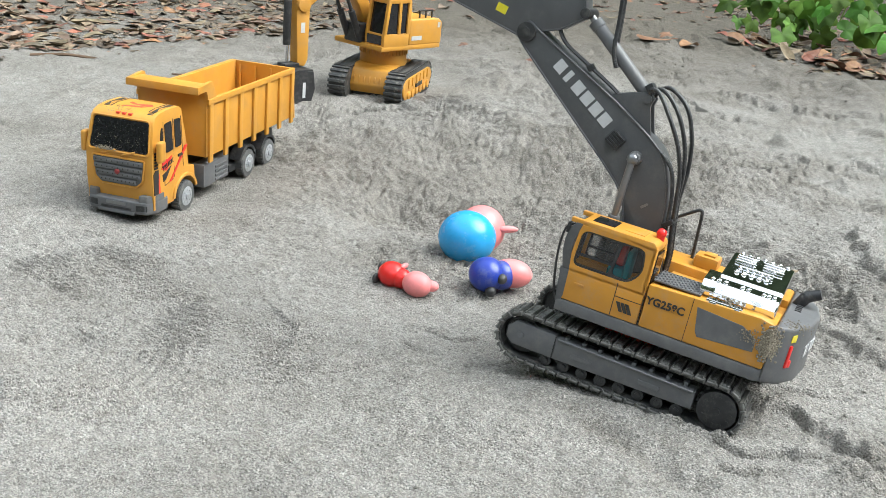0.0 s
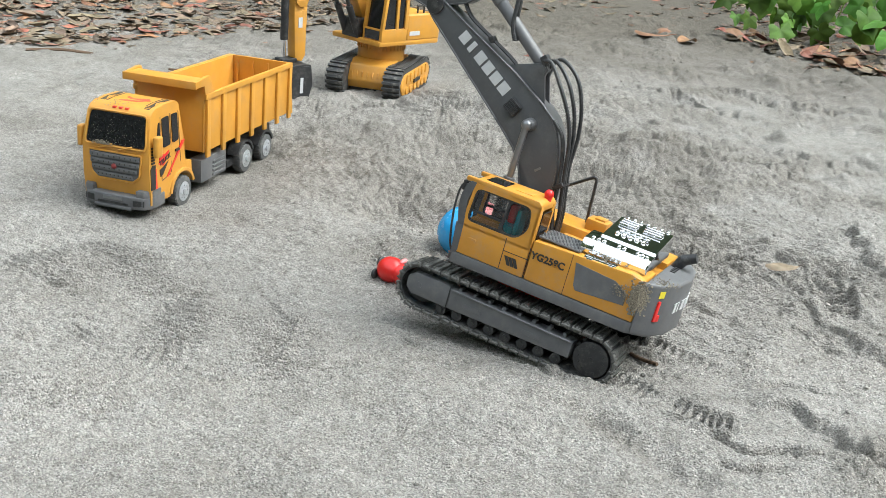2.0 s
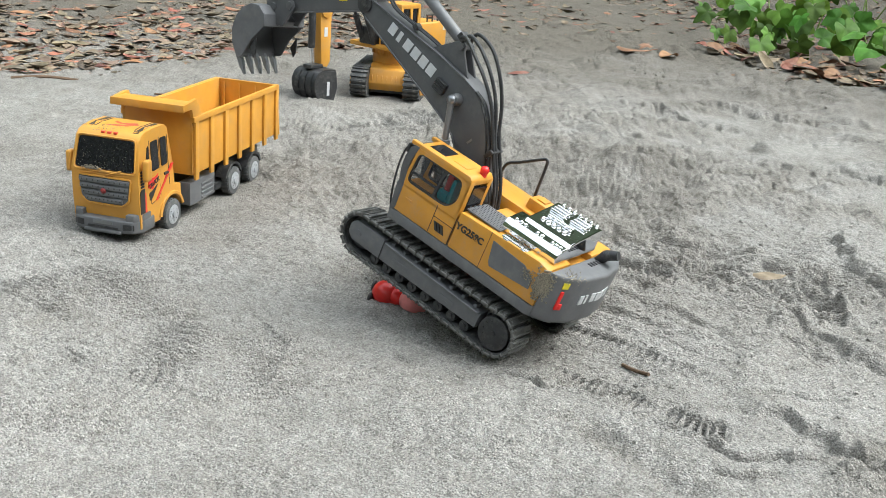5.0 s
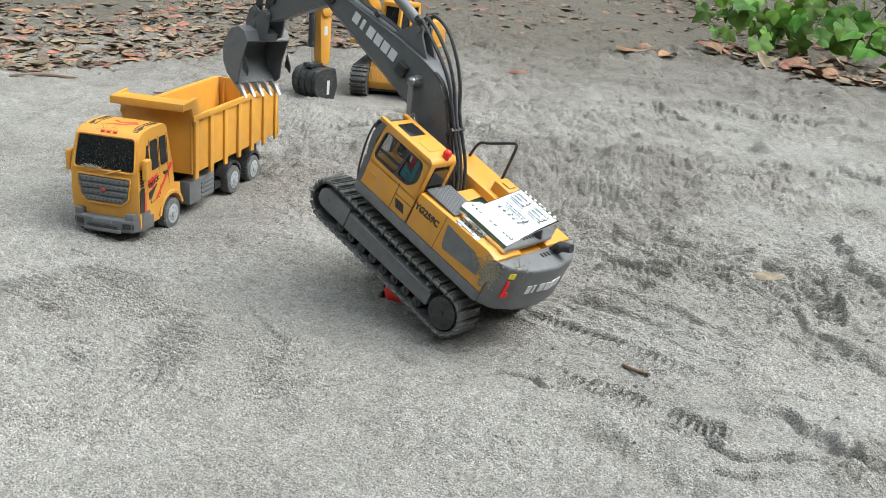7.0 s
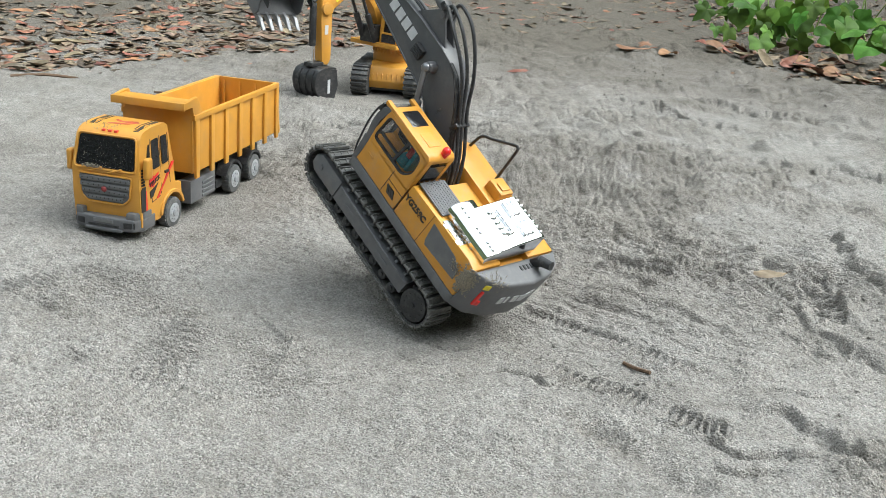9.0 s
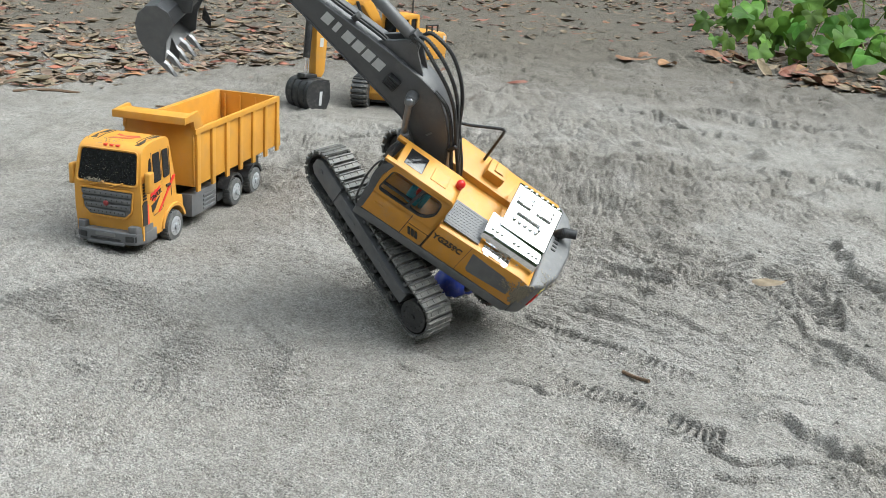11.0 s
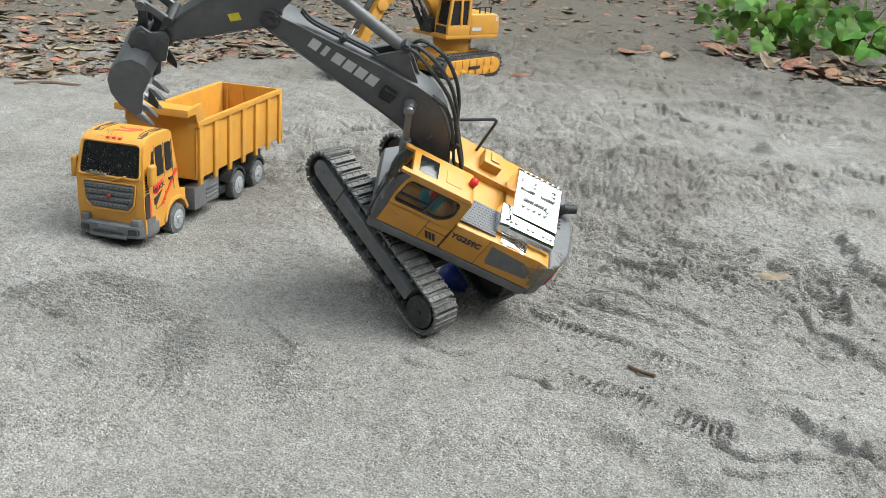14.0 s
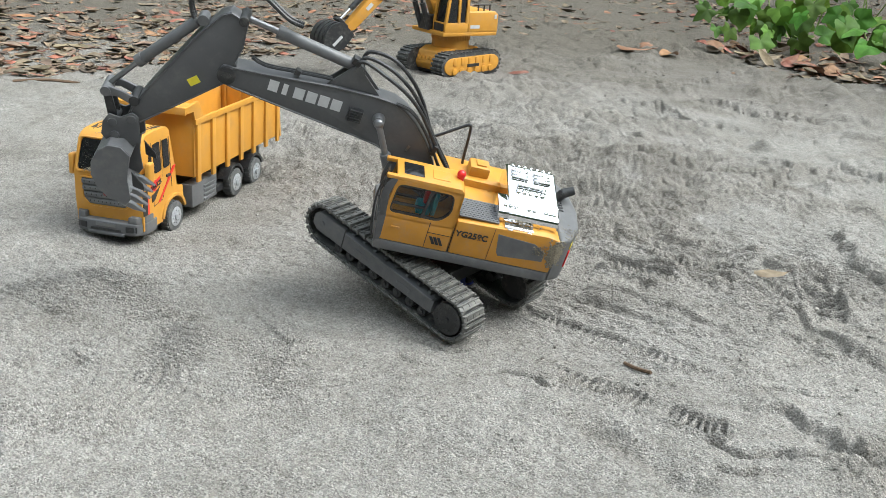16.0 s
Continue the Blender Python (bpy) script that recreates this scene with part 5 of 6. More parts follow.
    gp = rounded([(-0.043, 0.089), (0.043, 0.089), (0.039, 0.060), (0.029, 0.0520), (-0.029, 0.0520), (-0.039, 0.060)], 0.003)
    prism(gp, 0.080, 0.0846, into=gl, axis="x")
    grille = part("grille", gl, GREY, cab, "grey slatted radiator grille with rows of small holes", smooth=True)
    for k in range(4):
        w = (0.0405, 0.0395, 0.0370, 0.0300)[k]
        zc = 0.0835 - k * 0.0083
        sl = box(0.0842, 0.0872, -w, w, zc - 0.0030, zc + 0.0030, 0.0012, 2)
        slat = part("slat", sl, GREY, grille, smooth=True)
        for i in range(9):
            y = (i - 4) * w * 0.22
            part("slat_hole", rod((0.0869, y, zc), (0.0875, y, zc), 0.0011, n=8), DARK_PRINT, slat)
    part("emblem", ball((0.0882, 0, 0.071), 0.0046, (0.4, 1, 0.8), 12, 8), mat("dull_red_badge", (0.22, 0.03, 0.03), 0.4, grain=0.1), grille, smooth=True)
    rim = bmesh.new()
    for a, b in zip(gp, gp[1:] + gp[:1]):
        rod((0.0846, a[0], a[1]), (0.0846, b[0], b[1]), 0.0014, n=6, into=rim)
    part("grille_rim", rim, YELLOW_B, cab, smooth=True)
    # bumper: a swept bar with raised ends, lamp pockets and a lower lip
    sweep = [(-wc - 0.0015, 0.046), (-wc - 0.0015, 0.074), (-0.047, 0.0880), (-0.024, 0.0915), (0.024, 0.0915), (0.047, 0.0880), (wc + 0.0015, 0.074), (wc + 0.0015, 0.046)]
    bp = prism([(x, y) for y, x in sweep], 0.0165, 0.0345, 0.003, 3, axis="z")
    for s in (1, -1):
        prism([(0.0740, s * (wc + 0.0012)), (0.0870, s * 0.0480), (0.0890, s * 0.0350), (0.060, s * 0.0350), (0.055, s * (wc + 0.0012))], 0.032, 0.0425, 0.002, 2, into=bp, axis="z")
    box(0.0890, 0.0935, -0.030, 0.030, 0.0155, 0.0200, 0.0015, into=bp)
    bumper = part("bumper", bp, GREY, top, "dark grey moulded bumper", smooth=True)
    part("bumper_slot", box(0.0905, 0.0925, -0.025, 0.025, 0.0215, 0.0245, 0.0008), BLACK, bumper)
    part("number_plate", box(0.0905, 0.0928, -0.016, 0.016, 0.0270, 0.0315, 0.0006), STEEL, bumper, "small blank silver plate")
    for s in (1, -1):
        lamp = box(-0.0020, 0.0015, -0.0085, 0.0085, -0.0042, 0.0042, 0.0010)
        lamp.transform(pose(0.0880, s * 0.0400, 0.0255, 0, 0, s * 14))
        part("fog_light", lamp, BLACK, bumper, "dark grey square lamp pocket", smooth=True)
        y0, y1 = sorted((s * (wc - 0.001), s * (wc + 0.0006)))
        for q in ([(0.054, 0.094), (0.067, 0.094), (0.058, 0.128), (0.054, 0.130)], [(0.031, 0.095), (0.049, 0.094), (0.049, 0.133), (0.031, 0.134)], [(0.009, 0.097), (0.024, 0.0955), (0.024, 0.134), (0.009, 0.134)]):
            part("side_window", lean(prism(rounded(q, 0.003), y0, y1)), DARK_GLASS, cab, "dark side window")
        seam = bmesh.new()
        for a, b in (((0.052, 0.050), (0.0515, 0.136)), ((0.0275, 0.056), (0.0270, 0.136)), ((0.004, 0.066), (0.006, 0.136)), ((0.052, 0.050), (0.030, 0.054))):
            rod((a[0], s * (wc + 0.0001), a[1]), (b[0], s * (wc + 0.0001), b[1]), 0.0005, n=5, into=seam)
        part("door_seam", lean(seam), DARK_PRINT, cab)
        flare = []
        for r in (0.0285, 0.0335):
            flare.append([(r * math.cos(radians(a)), 0.0215 + r * math.sin(radians(a))) for a in range(8, 166, 12)])
        part("wheel_arch", prism(flare[1] + flare[0][::-1], min(s * (wc - .002), s * (wc + .0028)), max(s * (wc - .002), s * (wc + .0028)), 0.0006, 1), YELLOW_B, cab, smooth=True)
        m = box(0.066, 0.080, min(s * (wc + .003), s * (wc + .012)), max(s * (wc + .003), s * (wc + .012)), 0.088, 0.116, 0.0035, 3)
        box(0.064, 0.070, min(s * (wc - .002), s * (wc + .005)), max(s * (wc - .002), s * (wc + .005)), 0.100, 0.104, into=m)
        part("side_mirror", m, YELLOW_B, cab, smooth=True)
        part("door_handle", box(0.008, 0.018, y0, y1 + (0.001 if s > 0 else 0), 0.082, 0.0855, 0.0003), DARK_PRINT, cab)
        part("stripe", prism([(0.036, 0.052), (0.041, 0.052), (-0.001, 0.094), (-0.007, 0.094)], y0, y1), RED, cab, "red painted stripe")
        part("stripe", prism([(0.060, 0.074), (0.048, 0.070), (0.034, 0.088), (0.044, 0.085), (0.058, 0.088)], y0, y1), RED, cab, "red painted flash")
        part("stripe", prism([(0.056, 0.056), (0.050, 0.058), (0.036, 0.074), (0.050, 0.068), (0.058, 0.066)], y0, y1), DARK_PRINT, cab)
        for k in range(6):
            part("corner_mark", prism([(0.0700, 0.078 + k * 0.004), (0.0780, 0.078 + k * 0.004), (0.0780, 0.0805 + k * 0.004), (0.0700, 0.0805 + k * 0.004)], y0, y1 + (0.0002 if s > 0 else 0)), DARK_PRINT, cab)
        part("headlight", prism([(0.069, 0.043), (0.0795, 0.043), (0.0805, 0.072), (0.0760, 0.076), (0.069, 0.076)], y0, y1 + (0.0004 if s > 0 else 0)), DARK_PRINT, cab, "dark corner headlight")
        part("indicator", prism([(0.0640, 0.043), (0.0690, 0.043), (0.0690, 0.070), (0.0665, 0.070)], y0, y1 + (0.0003 if s > 0 else 0)), ORANGE_RED, cab)
    tx = lettering("TRUCK", 0.0085)
    tx.transform(Matrix.Translation((0.0585, wc + 0.0008, 0.0720)) @ Euler((radians(90), radians(-14), radians(180))).to_matrix().to_4x4())
    part("lettering", tx, DARK_PRINT, cab)

    def on_roof(pts):
        bm = prism(pts, -0.0006, 0.0003, axis="z")
        for v in bm.verts:
            x = v.co.x
            v.co.z += float(np.interp(x, (0.010, 0.040, 0.060, 0.069), (0.1495, 0.1500, 0.1480, 0.1445)))
        return bm
    for a, b in ((-0.043, -0.036), (-0.033, -0.031), (0.031, 0.033), (0.036, 0.043)):
        part("roof_stripe", on_roof([(0.056, a), (0.056, b), (0.040, b), (0.012, b), (0.012, a), (0.040, a)]), DARK_PRINT, cab)
    for k in range(3):
        part("roof_stripe", on_roof([(0.064 - k * 0.003, 0.034), (0.064 - k * 0.003, 0.043), (0.0625 - k * 0.003, 0.043), (0.0625 - k * 0.003, 0.034)]), DARK_PRINT, cab)
    part("roof_flash", on_roof([(0.050, -0.018), (0.046, 0.012), (0.036, 0.026), (0.026, 0.018), (0.034, -0.002), (0.026, -0.016)]), mat("worn_red_print", (0.42, 0.06, 0.03), 0.5, grain=0.2, dust=0.6, dust_size=70), cab, "worn red painted roof flash")
    rs = random.Random(12)
    grit = [((0.020 + 0.05 * rs.random(), rs.uniform(-0.050, 0.010), 0.1492 - 0.0035 * (k % 2)), rs.uniform(0.0003, 0.0008)) for k in range(260)]
    for k in range(190):
        q, y = rs.random() ** 1.6, rs.uniform(-0.047, 0.047)
        grit.append(((slope[0][0] + q * (slope[1][0] - slope[0][0]) + 0.0003, y, slope[0][1] + 0.0005 + q * 0.040), rs.uniform(0.00015, 0.00045)))
    for k in range(240):
        grit.append(((0.0862 + rs.gauss(0, .0006), -0.020 + rs.gauss(0, 0.007), 0.0978 + abs(rs.gauss(0, 0.0022))), rs.uniform(0.0004, 0.0009)))
    me = specks(grit)
    me.materials.append(SAND_CLUMP)
    dirt = new("stuck_sand", me)
    dirt.parent = cab
    tagged(dirt, "grains of sand stuck on the cab")
    return top


dump_truck()


# ---- small yellow excavator ----
def small_track(top, side):
    y0, y1 = sorted((side * 0.034, side * 0.063))
    xs, xi, zc, R = -0.068, 0.068, 0.031, 0.029
    pts = [(xs + R * math.cos(radians(a)), zc + R * math.sin(radians(a))) for a in range(90, 271, 15)]
    pts += [(xi + R * math.cos(radians(a)), zc + R * math.sin(radians(a))) for a in range(-90, 91, 15)]
    tk = part("track", prism(pts, y0, y1, 0.002), RUBBER, top, "black ribbed rubber crawler track", smooth=True)
    sh = box(-0.0028, 0.0028, y0 - 0.001, y1 + 0.001, -0.0005, 0.0028, 0.0006, 1)
    first = part("track_shoe", sh, RUBBER, tk)
    st, arc = xi - xs, math.pi * R
    for i in range(44):
        d = (2 * st + 2 * arc) * i / 44
        if d < st:
            m = pose(xs + d, 0, zc + R)
        elif d < st + arc:
            a = (d - st) / R
            m = pose(xi + R * math.sin(a), 0, zc + R * math.cos(a), 0, math.degrees(a), 0)
        elif d < 2 * st + arc:
            m = pose(xi - (d - st - arc), 0, zc - R, 0, 180, 0)
        else:
            a = (d - 2 * st - arc) / R
            m = pose(xs - R * math.sin(a), 0, zc - R * math.cos(a), 0, 180 + math.degrees(a), 0)
        ob = first if i == 0 else new("track_shoe", first.data)
        ob.parent, ob.matrix_basis = tk, m
    yo = y1 if side > 0 else y0
    sp = [(p[0] * 0.93, zc + (p[1] - zc) * 0.70) for p in pts]
    fr = prism(sp, min(yo - .004 * side, yo + .0022 * side), max(yo - .004 * side, yo + .0022 * side), 0.002)
    for k in range(6):
        x = -0.060 + k * 0.024
        rod((x, yo + 0.001 * side, zc - 0.012), (x, yo + 0.005 * side, zc - 0.012), 0.008, n=14, bev=0.001, into=fr)
        box(x - 0.004, x + 0.004, min(yo, yo + .004 * side), max(yo, yo + .004 * side), zc + 0.002, zc + 0.019, 0.001, into=fr)
    part("track_frame", fr, YELLOW_B, top, "yellow moulded track frame", smooth=True)
    part("sticker", box(-0.018, 0.018, min(yo, yo + .0048 * side), max(yo, yo + .0048 * side), zc - 0.004, zc + 0.003), DARK_PRINT, top)


def small_excavator():
    top = tagged(empty("small_excavator"), "smaller yellow plastic toy excavator with a black bucket", "toy excavator")
    ch = prism([(0.064, 0.014), (0.070, 0.030), (0.060, 0.058), (0.040, 0.066), (-0.050, 0.066), (-0.066, 0.040), (-0.066, 0.014)], -0.036, 0.036, 0.003)
    for k in range(7):
        box(0.060, 0.0690, -0.029 + k * 0.009, -0.0275 + k * 0.009, 0.030, 0.046, 0.0004, 1, into=ch)
    part("undercarriage", ch, YELLOW_B, top, "yellow undercarriage", smooth=True)
    part("belly", box(-0.055, 0.060, -0.034, 0.034, 0.008, 0.016, 0.002), BLACK, top)
    tr = rod((0, 0, 0.062), (0, 0, 0.100), 0.040, n=32, bev=0.002)
    for k in range(36):
        a = k * math.tau / 36
        rod((0.0405 * math.cos(a), 0.0405 * math.sin(a), 0.084), (0.0405 * math.cos(a), 0.0405 * math.sin(a), 0.096), 0.0011, n=4, into=tr)
    part("turntable", tr, YELLOW_B, top, smooth=True)
    for s in (1, -1):
        small_track(top, s)
    # upper body, x ahead
    dk = box(-0.078, 0.062, -0.058, 0.058, 0.098, 0.108, 0.003)
    up = part("upper_body", dk, YELLOW_B, top, "yellow upper body", smooth=True)
    hb = prism([(-0.080, 0.106), (0.000, 0.106), (0.000, 0.156), (-0.070, 0.156), (-0.080, 0.148)], -0.058, 0.058, 0.004, 3)
    part("engine_housing", hb, YELLOW_B, up, smooth=True)
    y0, y1 = 0.012, 0.058
    cb = prism([(0.000, 0.106), (0.058, 0.106), (0.058, 0.130), (0.000, 0.130)], y0, y1, 0.002)
    cab = part("cab", cb, YELLOW_B, up, "yellow cab frame", smooth=True)
    part("cab_roof", box(-0.002, 0.052, y0, y1, 0.186, 0.196, 0.003), YELLOW_B, cab, smooth=True)
    for x, xx, s in ((0.052, 0.058, 0.045), (0.020, 0.026, 0.020), (-0.002, 0.006, -0.002)):
        for y in (y0, y1 - 0.006):
            part("cab_post", prism([(x, 0.128), (xx, 0.128), (s + 0.006, 0.190), (s, 0.190)], y, y + 0.006, 0.001), YELLOW_B, cab, smooth=True)
    part("cab_back", box(-0.0028, 0.002, y0 + 0.001, y1 - 0.001, 0.128, 0.190, 0.001), YELLOW_B, cab, smooth=True)
    part("cab_glass", prism([(0.003, 0.130), (0.0535, 0.130), (0.0465, 0.188), (0.003, 0.188)], y0 + 0.004, y1 - 0.003), DARK_GLASS, up, "dark cab glass")
    part("cab_glass", box(0.0532, 0.0588, y0 + 0.006, y1 - 0.006, 0.110, 0.127), DARK_GLASS, up)
    part("sticker", box(-0.030, -0.006, 0.0578, 0.0586, 0.116, 0.124), WHITE, up)
    part("sticker", box(-0.074, -0.068, 0.0578, 0.0586, 0.138, 0.148), WHITE, up)
    rl = bmesh.new()
    for x in (-0.060, -0.045, -0.030):
        rod((x, 0.050, 0.154), (x, 0.050, 0.170), 0.0016, n=6, into=rl)
        rod((x, -0.050, 0.154), (x, -0.050, 0.170), 0.0016, n=6, into=rl)
    for y in (0.050, -0.050):
        rod((-0.062, y, 0.170), (-0.028, y, 0.170), 0.0016, n=6, into=rl)
    part("handrail", rl, BLACK, up)
    an = rod((-0.010, 0.03, 0.19), (-0.012, 0.03, 0.26), 0.0022, 0.0014, n=8)
    part("antenna", an, BLACK, up)
    mt = box(0.030, 0.066, -0.030, 0.008, 0.106, 0.142, 0.003)
    part("boom_mount", mt, BLACK, up, "black boom mount")
    return top, up


def small_boom(top):
    """Its own space: foot pin at the origin, x ahead."""
    out = [(0.80 * a, b) for a, b in [(-0.010, -0.008), (0.012, -0.008), (0.040, 0.040), (0.072, 0.074), (0.112, 0.074), (0.178, 0.036), (0.190, 0.034), (0.196, 0.044), (0.190, 0.054), (0.122, 0.102), (0.092, 0.110), (0.062, 0.104), (0.022, 0.060), (-0.010, 0.012)]]
    b = part("boom", prism(out, -0.011, 0.011, 0.003), YELLOW_B, top, "yellow bent boom", smooth=True)
    part("sticker", prism([(0.094, 0.080), (0.128, 0.056), (0.132, 0.064), (0.098, 0.092)], 0.0108, 0.0116), LABEL_Y, b, "yellow and white sticker")
    pn = rod((0.149, -0.013, 0.044), (0.149, 0.0135, 0.044), 0.0125, n=20, bev=0.001)
    part("pivot_pin", pn, YELLOW_B, b, smooth=True)
    cy = rod((0.028, 0.014, -0.028), (0.052, 0.014, 0.030), 0.0058, n=14)
    rod((0.052, 0.014, 0.030), (0.074, 0.014, 0.082), 0.0030, n=10, into=cy)
    rod((0.028, -0.014, -0.028), (0.052, -0.014, 0.030), 0.0058, n=14, into=cy)
    rod((0.052, -0.014, 0.030), (0.074, -0.014, 0.082), 0.0030, n=10, into=cy)
    part("lift_cylinder", cy, BLACK, b, smooth=True)
    cy = rod((0.050, 0, 0.116), (0.105, 0, 0.112), 0.0060, n=14)
    rod((0.105, 0, 0.112), (0.157, 0, 0.074), 0.0030, n=10, into=cy)
    part("stick_cylinder", cy, BLACK, b, smooth=True)
    return b


def small_arm(top):
    """Its own space: the boom's far pin at the origin, the arm hanging along -z."""
    out = [(-0.011, 0.030), (0.006, 0.034), (0.014, 0.012), (0.013, -0.100), (0.006, -0.112), (-0.008, -0.108), (-0.013, -0.020)]
    a = part("arm", prism([(-x, q) for x, q in out], -0.0095, 0.0095, 0.0025), YELLOW_B, top, "yellow stick arm", smooth=True)
    cy = rod((0.024, 0, 0.012), (0.024, 0, -0.072), 0.0062, n=14, bev=0.001)
    rod((0.012, 0, 0.026), (0.024, 0, 0.014), 0.004, n=8, into=cy)
    part("bucket_cylinder", cy, BLACK, a, smooth=True)
    part("piston_rod", rod((0.024, 0, -0.072), (0.024, 0, -0.104), 0.0034), CHROME, a, smooth=True)
    part("sticker", box(-0.004, 0.004, 0.0094, 0.0102, -0.050, -0.032), WHITE, a)
    lk = box(0.004, 0.034, -0.010, 0.010, -0.112, -0.104, 0.002)
    part("bucket_link", lk, BLACK, a)
    # bucket
    prof = [(0.020, -0.112), (0.034, -0.118), (0.042, -0.136), (0.038, -0.160), (0.022, -0.178), (-0.004, -0.184)]
    prof = [(q.x, q.z) for q in spline([(x, 0, q) for x, q in prof], 4)]
    inn = [(p[0] * 0.92 - 0.001, -0.146 + (p[1] + 0.146) * 0.92) for p in prof]
    bk = bmesh.new()
    prism(prof + inn[::-1], -0.027, 0.027, into=bk)
    prism([(0.020, -0.112), (0.020, -0.116), (-0.010, -0.120), (-0.010, -0.114)], -0.027, 0.027, into=bk)
    bo = part("bucket", bk, BLACK, a, "black toothed bucket with a rounded ribbed back", smooth=True)
    for y in (-0.029, 0.027):
        part("side_plate", prism(prof + [(-0.014, -0.150), (-0.010, -0.118)], y, y + 0.002, 0.0004, 1), BLACK, bo, smooth=True)
    for y in (-0.016, 0.0, 0.016):
        rib = [(p[0] + 0.0018 * (p[0] - 0.004) / 0.04, -0.146 + (p[1] + 0.146) * 1.03) for p in prof[4:]]
        part("bucket_rib", prism(rib + prof[4:][::-1], y - 0.0045, y + 0.0045), BLACK, bo, smooth=True)
    for k in range(5):
        y = -0.023 + k * 0.0115
        part("tooth", prism([(-0.002, -0.181), (-0.002, -0.186), (-0.014, -0.188)], y - 0.003, y + 0.003), BLACK, bo)
    part("sticker", box(0.006, 0.012, 0.0288, 0.0296, -0.164, -0.136), WHITE, bo)
    return a


SMALL = small_excavator()
SMALL[0].scale = (1.27, 1.27, 1.11)
SMALL_BOOM, SMALL_ARM = small_boom(SMALL[0]), small_arm(SMALL[0])


# ---- toy figures: plain rounded shapes ----
def figure(name, label, place, pieces, size=1.0):
    """One plain mesh of rounded lumps: (material index, centre, radius, scale, turn about z, tilt)."""
    bm = bmesh.new()
    mats = []
    for material, c, r, s, rz, ry in pieces:
        if material not in mats:
            mats.append(material)
        before = len(bm.faces)
        ball(c, r, s, 28, 18, into=bm, turn=Euler((0, radians(ry), radians(rz))).to_matrix().to_4x4())
        bm.faces.ensure_lookup_table()
        for f in bm.faces[before:]:
            f.material_index = mats.index(material)
    bm.transform(Matrix.Scale(size, 4))
    ob = part(name, bm, mats, smooth=True)
    ob.matrix_basis = place
    return tagged(ob, label, "toy figure", "vinyl toy figures lying on the sand")


FIG_RED = figure("toy_figure", "small red and pink vinyl toy figure lying on the sand", pose(-0.050, 1.160, -0.004), [
    (RED, (-0.010, 0.004, 0.017), 0.019, (1.1, 1.0, 0.95), -35, 0), (RED, (0.004, -0.006, 0.016), 0.014, (1, 1, 1), 0, 0),
    (PINK, (0.026, -0.024, 0.017), 0.0185, (1.15, 0.95, 0.95), -30, 0), (PINK, (0.046, -0.026, 0.017), 0.0085, (1.2, 0.9, 0.9), 0, 0),
    (PINK, (0.006, 0.004, 0.031), 0.0045, (1.8, 0.8, 0.8), 60, 0), (BLACK, (-0.026, 0.020, 0.020), 0.007, (0.6, 1.1, 1.3), -30, 0), (BLACK, (-0.032, 0.002, 0.010), 0.0065, (0.6, 1.1, 1.2), -30, 0)], 0.88)
FIG_BALL = figure("toy_figure", "large sky-blue and pink round vinyl toy figure tipped on its side", pose(0.030, 1.270, zat(0.030, 1.270) - 0.003), [
    (SKY_BLUE, (0, 0, 0.036), 0.036, (1.06, 1.0, 0.98), 0, 0), (PINK, (0.018, 0.026, 0.040), 0.032, (1, 1, 1), 0, 0),
    (PINK, (0.052, 0.012, 0.048), 0.006, (2.4, 0.8, 0.8), 10, 0), (BLACK, (0.030, -0.026, 0.012), 0.0085, (1.2, 1.2, 0.9), 0, 0), (BLACK, (0.006, -0.040, 0.008), 0.0085, (1, 1, 1), 0, 0)])
FIG_NAVY = figure("toy_figure", "small navy and pink vinyl toy figure dusted with sand", pose(0.056, 1.168, zat(0.056, 1.168) + 0.001), [
    (NAVY, (0, 0, 0.021), 0.0225, (1, 1, 0.95), 0, 0), (PINK, (0.030, 0.010, 0.021), 0.0195, (1.35, 0.92, 0.92), -5, 0),
    (NAVY, (0.018, 0.004, 0.020), 0.018, (1, 1, 1), 0, 0), (BLACK, (0.018, -0.014, 0.022), 0.0065, (1, 1, 1), 0, 0), (BLACK, (0.006, -0.018, 0.006), 0.0070, (1, 1, 1), 0, 0)])


# ---- leaves and plants ----
def dry_leaf_mesh(seed):
    rs = random.Random(seed)
    bm = bmesh.new()
    L, W, n = rs.uniform(0.055, 0.10), rs.uniform(0.010, 0.022), 7
    curl, roll, twist = rs.uniform(-0.5, 1.0), rs.uniform(-0.5, 0.9), rs.uniform(-0.5, 0.5)
    rows = []
    for i in range(n):
        t = i / (n - 1)
        w = W * (math.sin(math.pi * min(1, t * 0.93 + 0.06)) ** 0.8) + 0.0006
        x = (t - 0.5) * L
        z0 = curl * (t - 0.5) ** 2 * L * 0.8
        tw = twist * (t - 0.5)
        row = []
        for k in (-1, -0.5, 0, 0.5, 1):
            y, z = k * w, z0 + roll * abs(k) ** 1.6 * w * 0.75 + (0.0015 * math.sin(9 * t + k * 3))
            row.append(bm.verts.new((x, y * math.cos(tw) - z * math.sin(tw) * 0.3, z + y * math.sin(tw))))
        rows.append(row)
    for a, b in zip(rows, rows[1:]):
        for k in range(4):
            bm.faces.new((a[k], a[k + 1], b[k + 1], b[k]))
    rod((L * 0.48, 0, rows[-1][2].co.z), (L * 0.68, 0.003, rows[-1][2].co.z + 0.004), 0.0011, 0.0007, n=4, into=bm)
    for f in bm.faces:
        f.smooth = True
    return bm


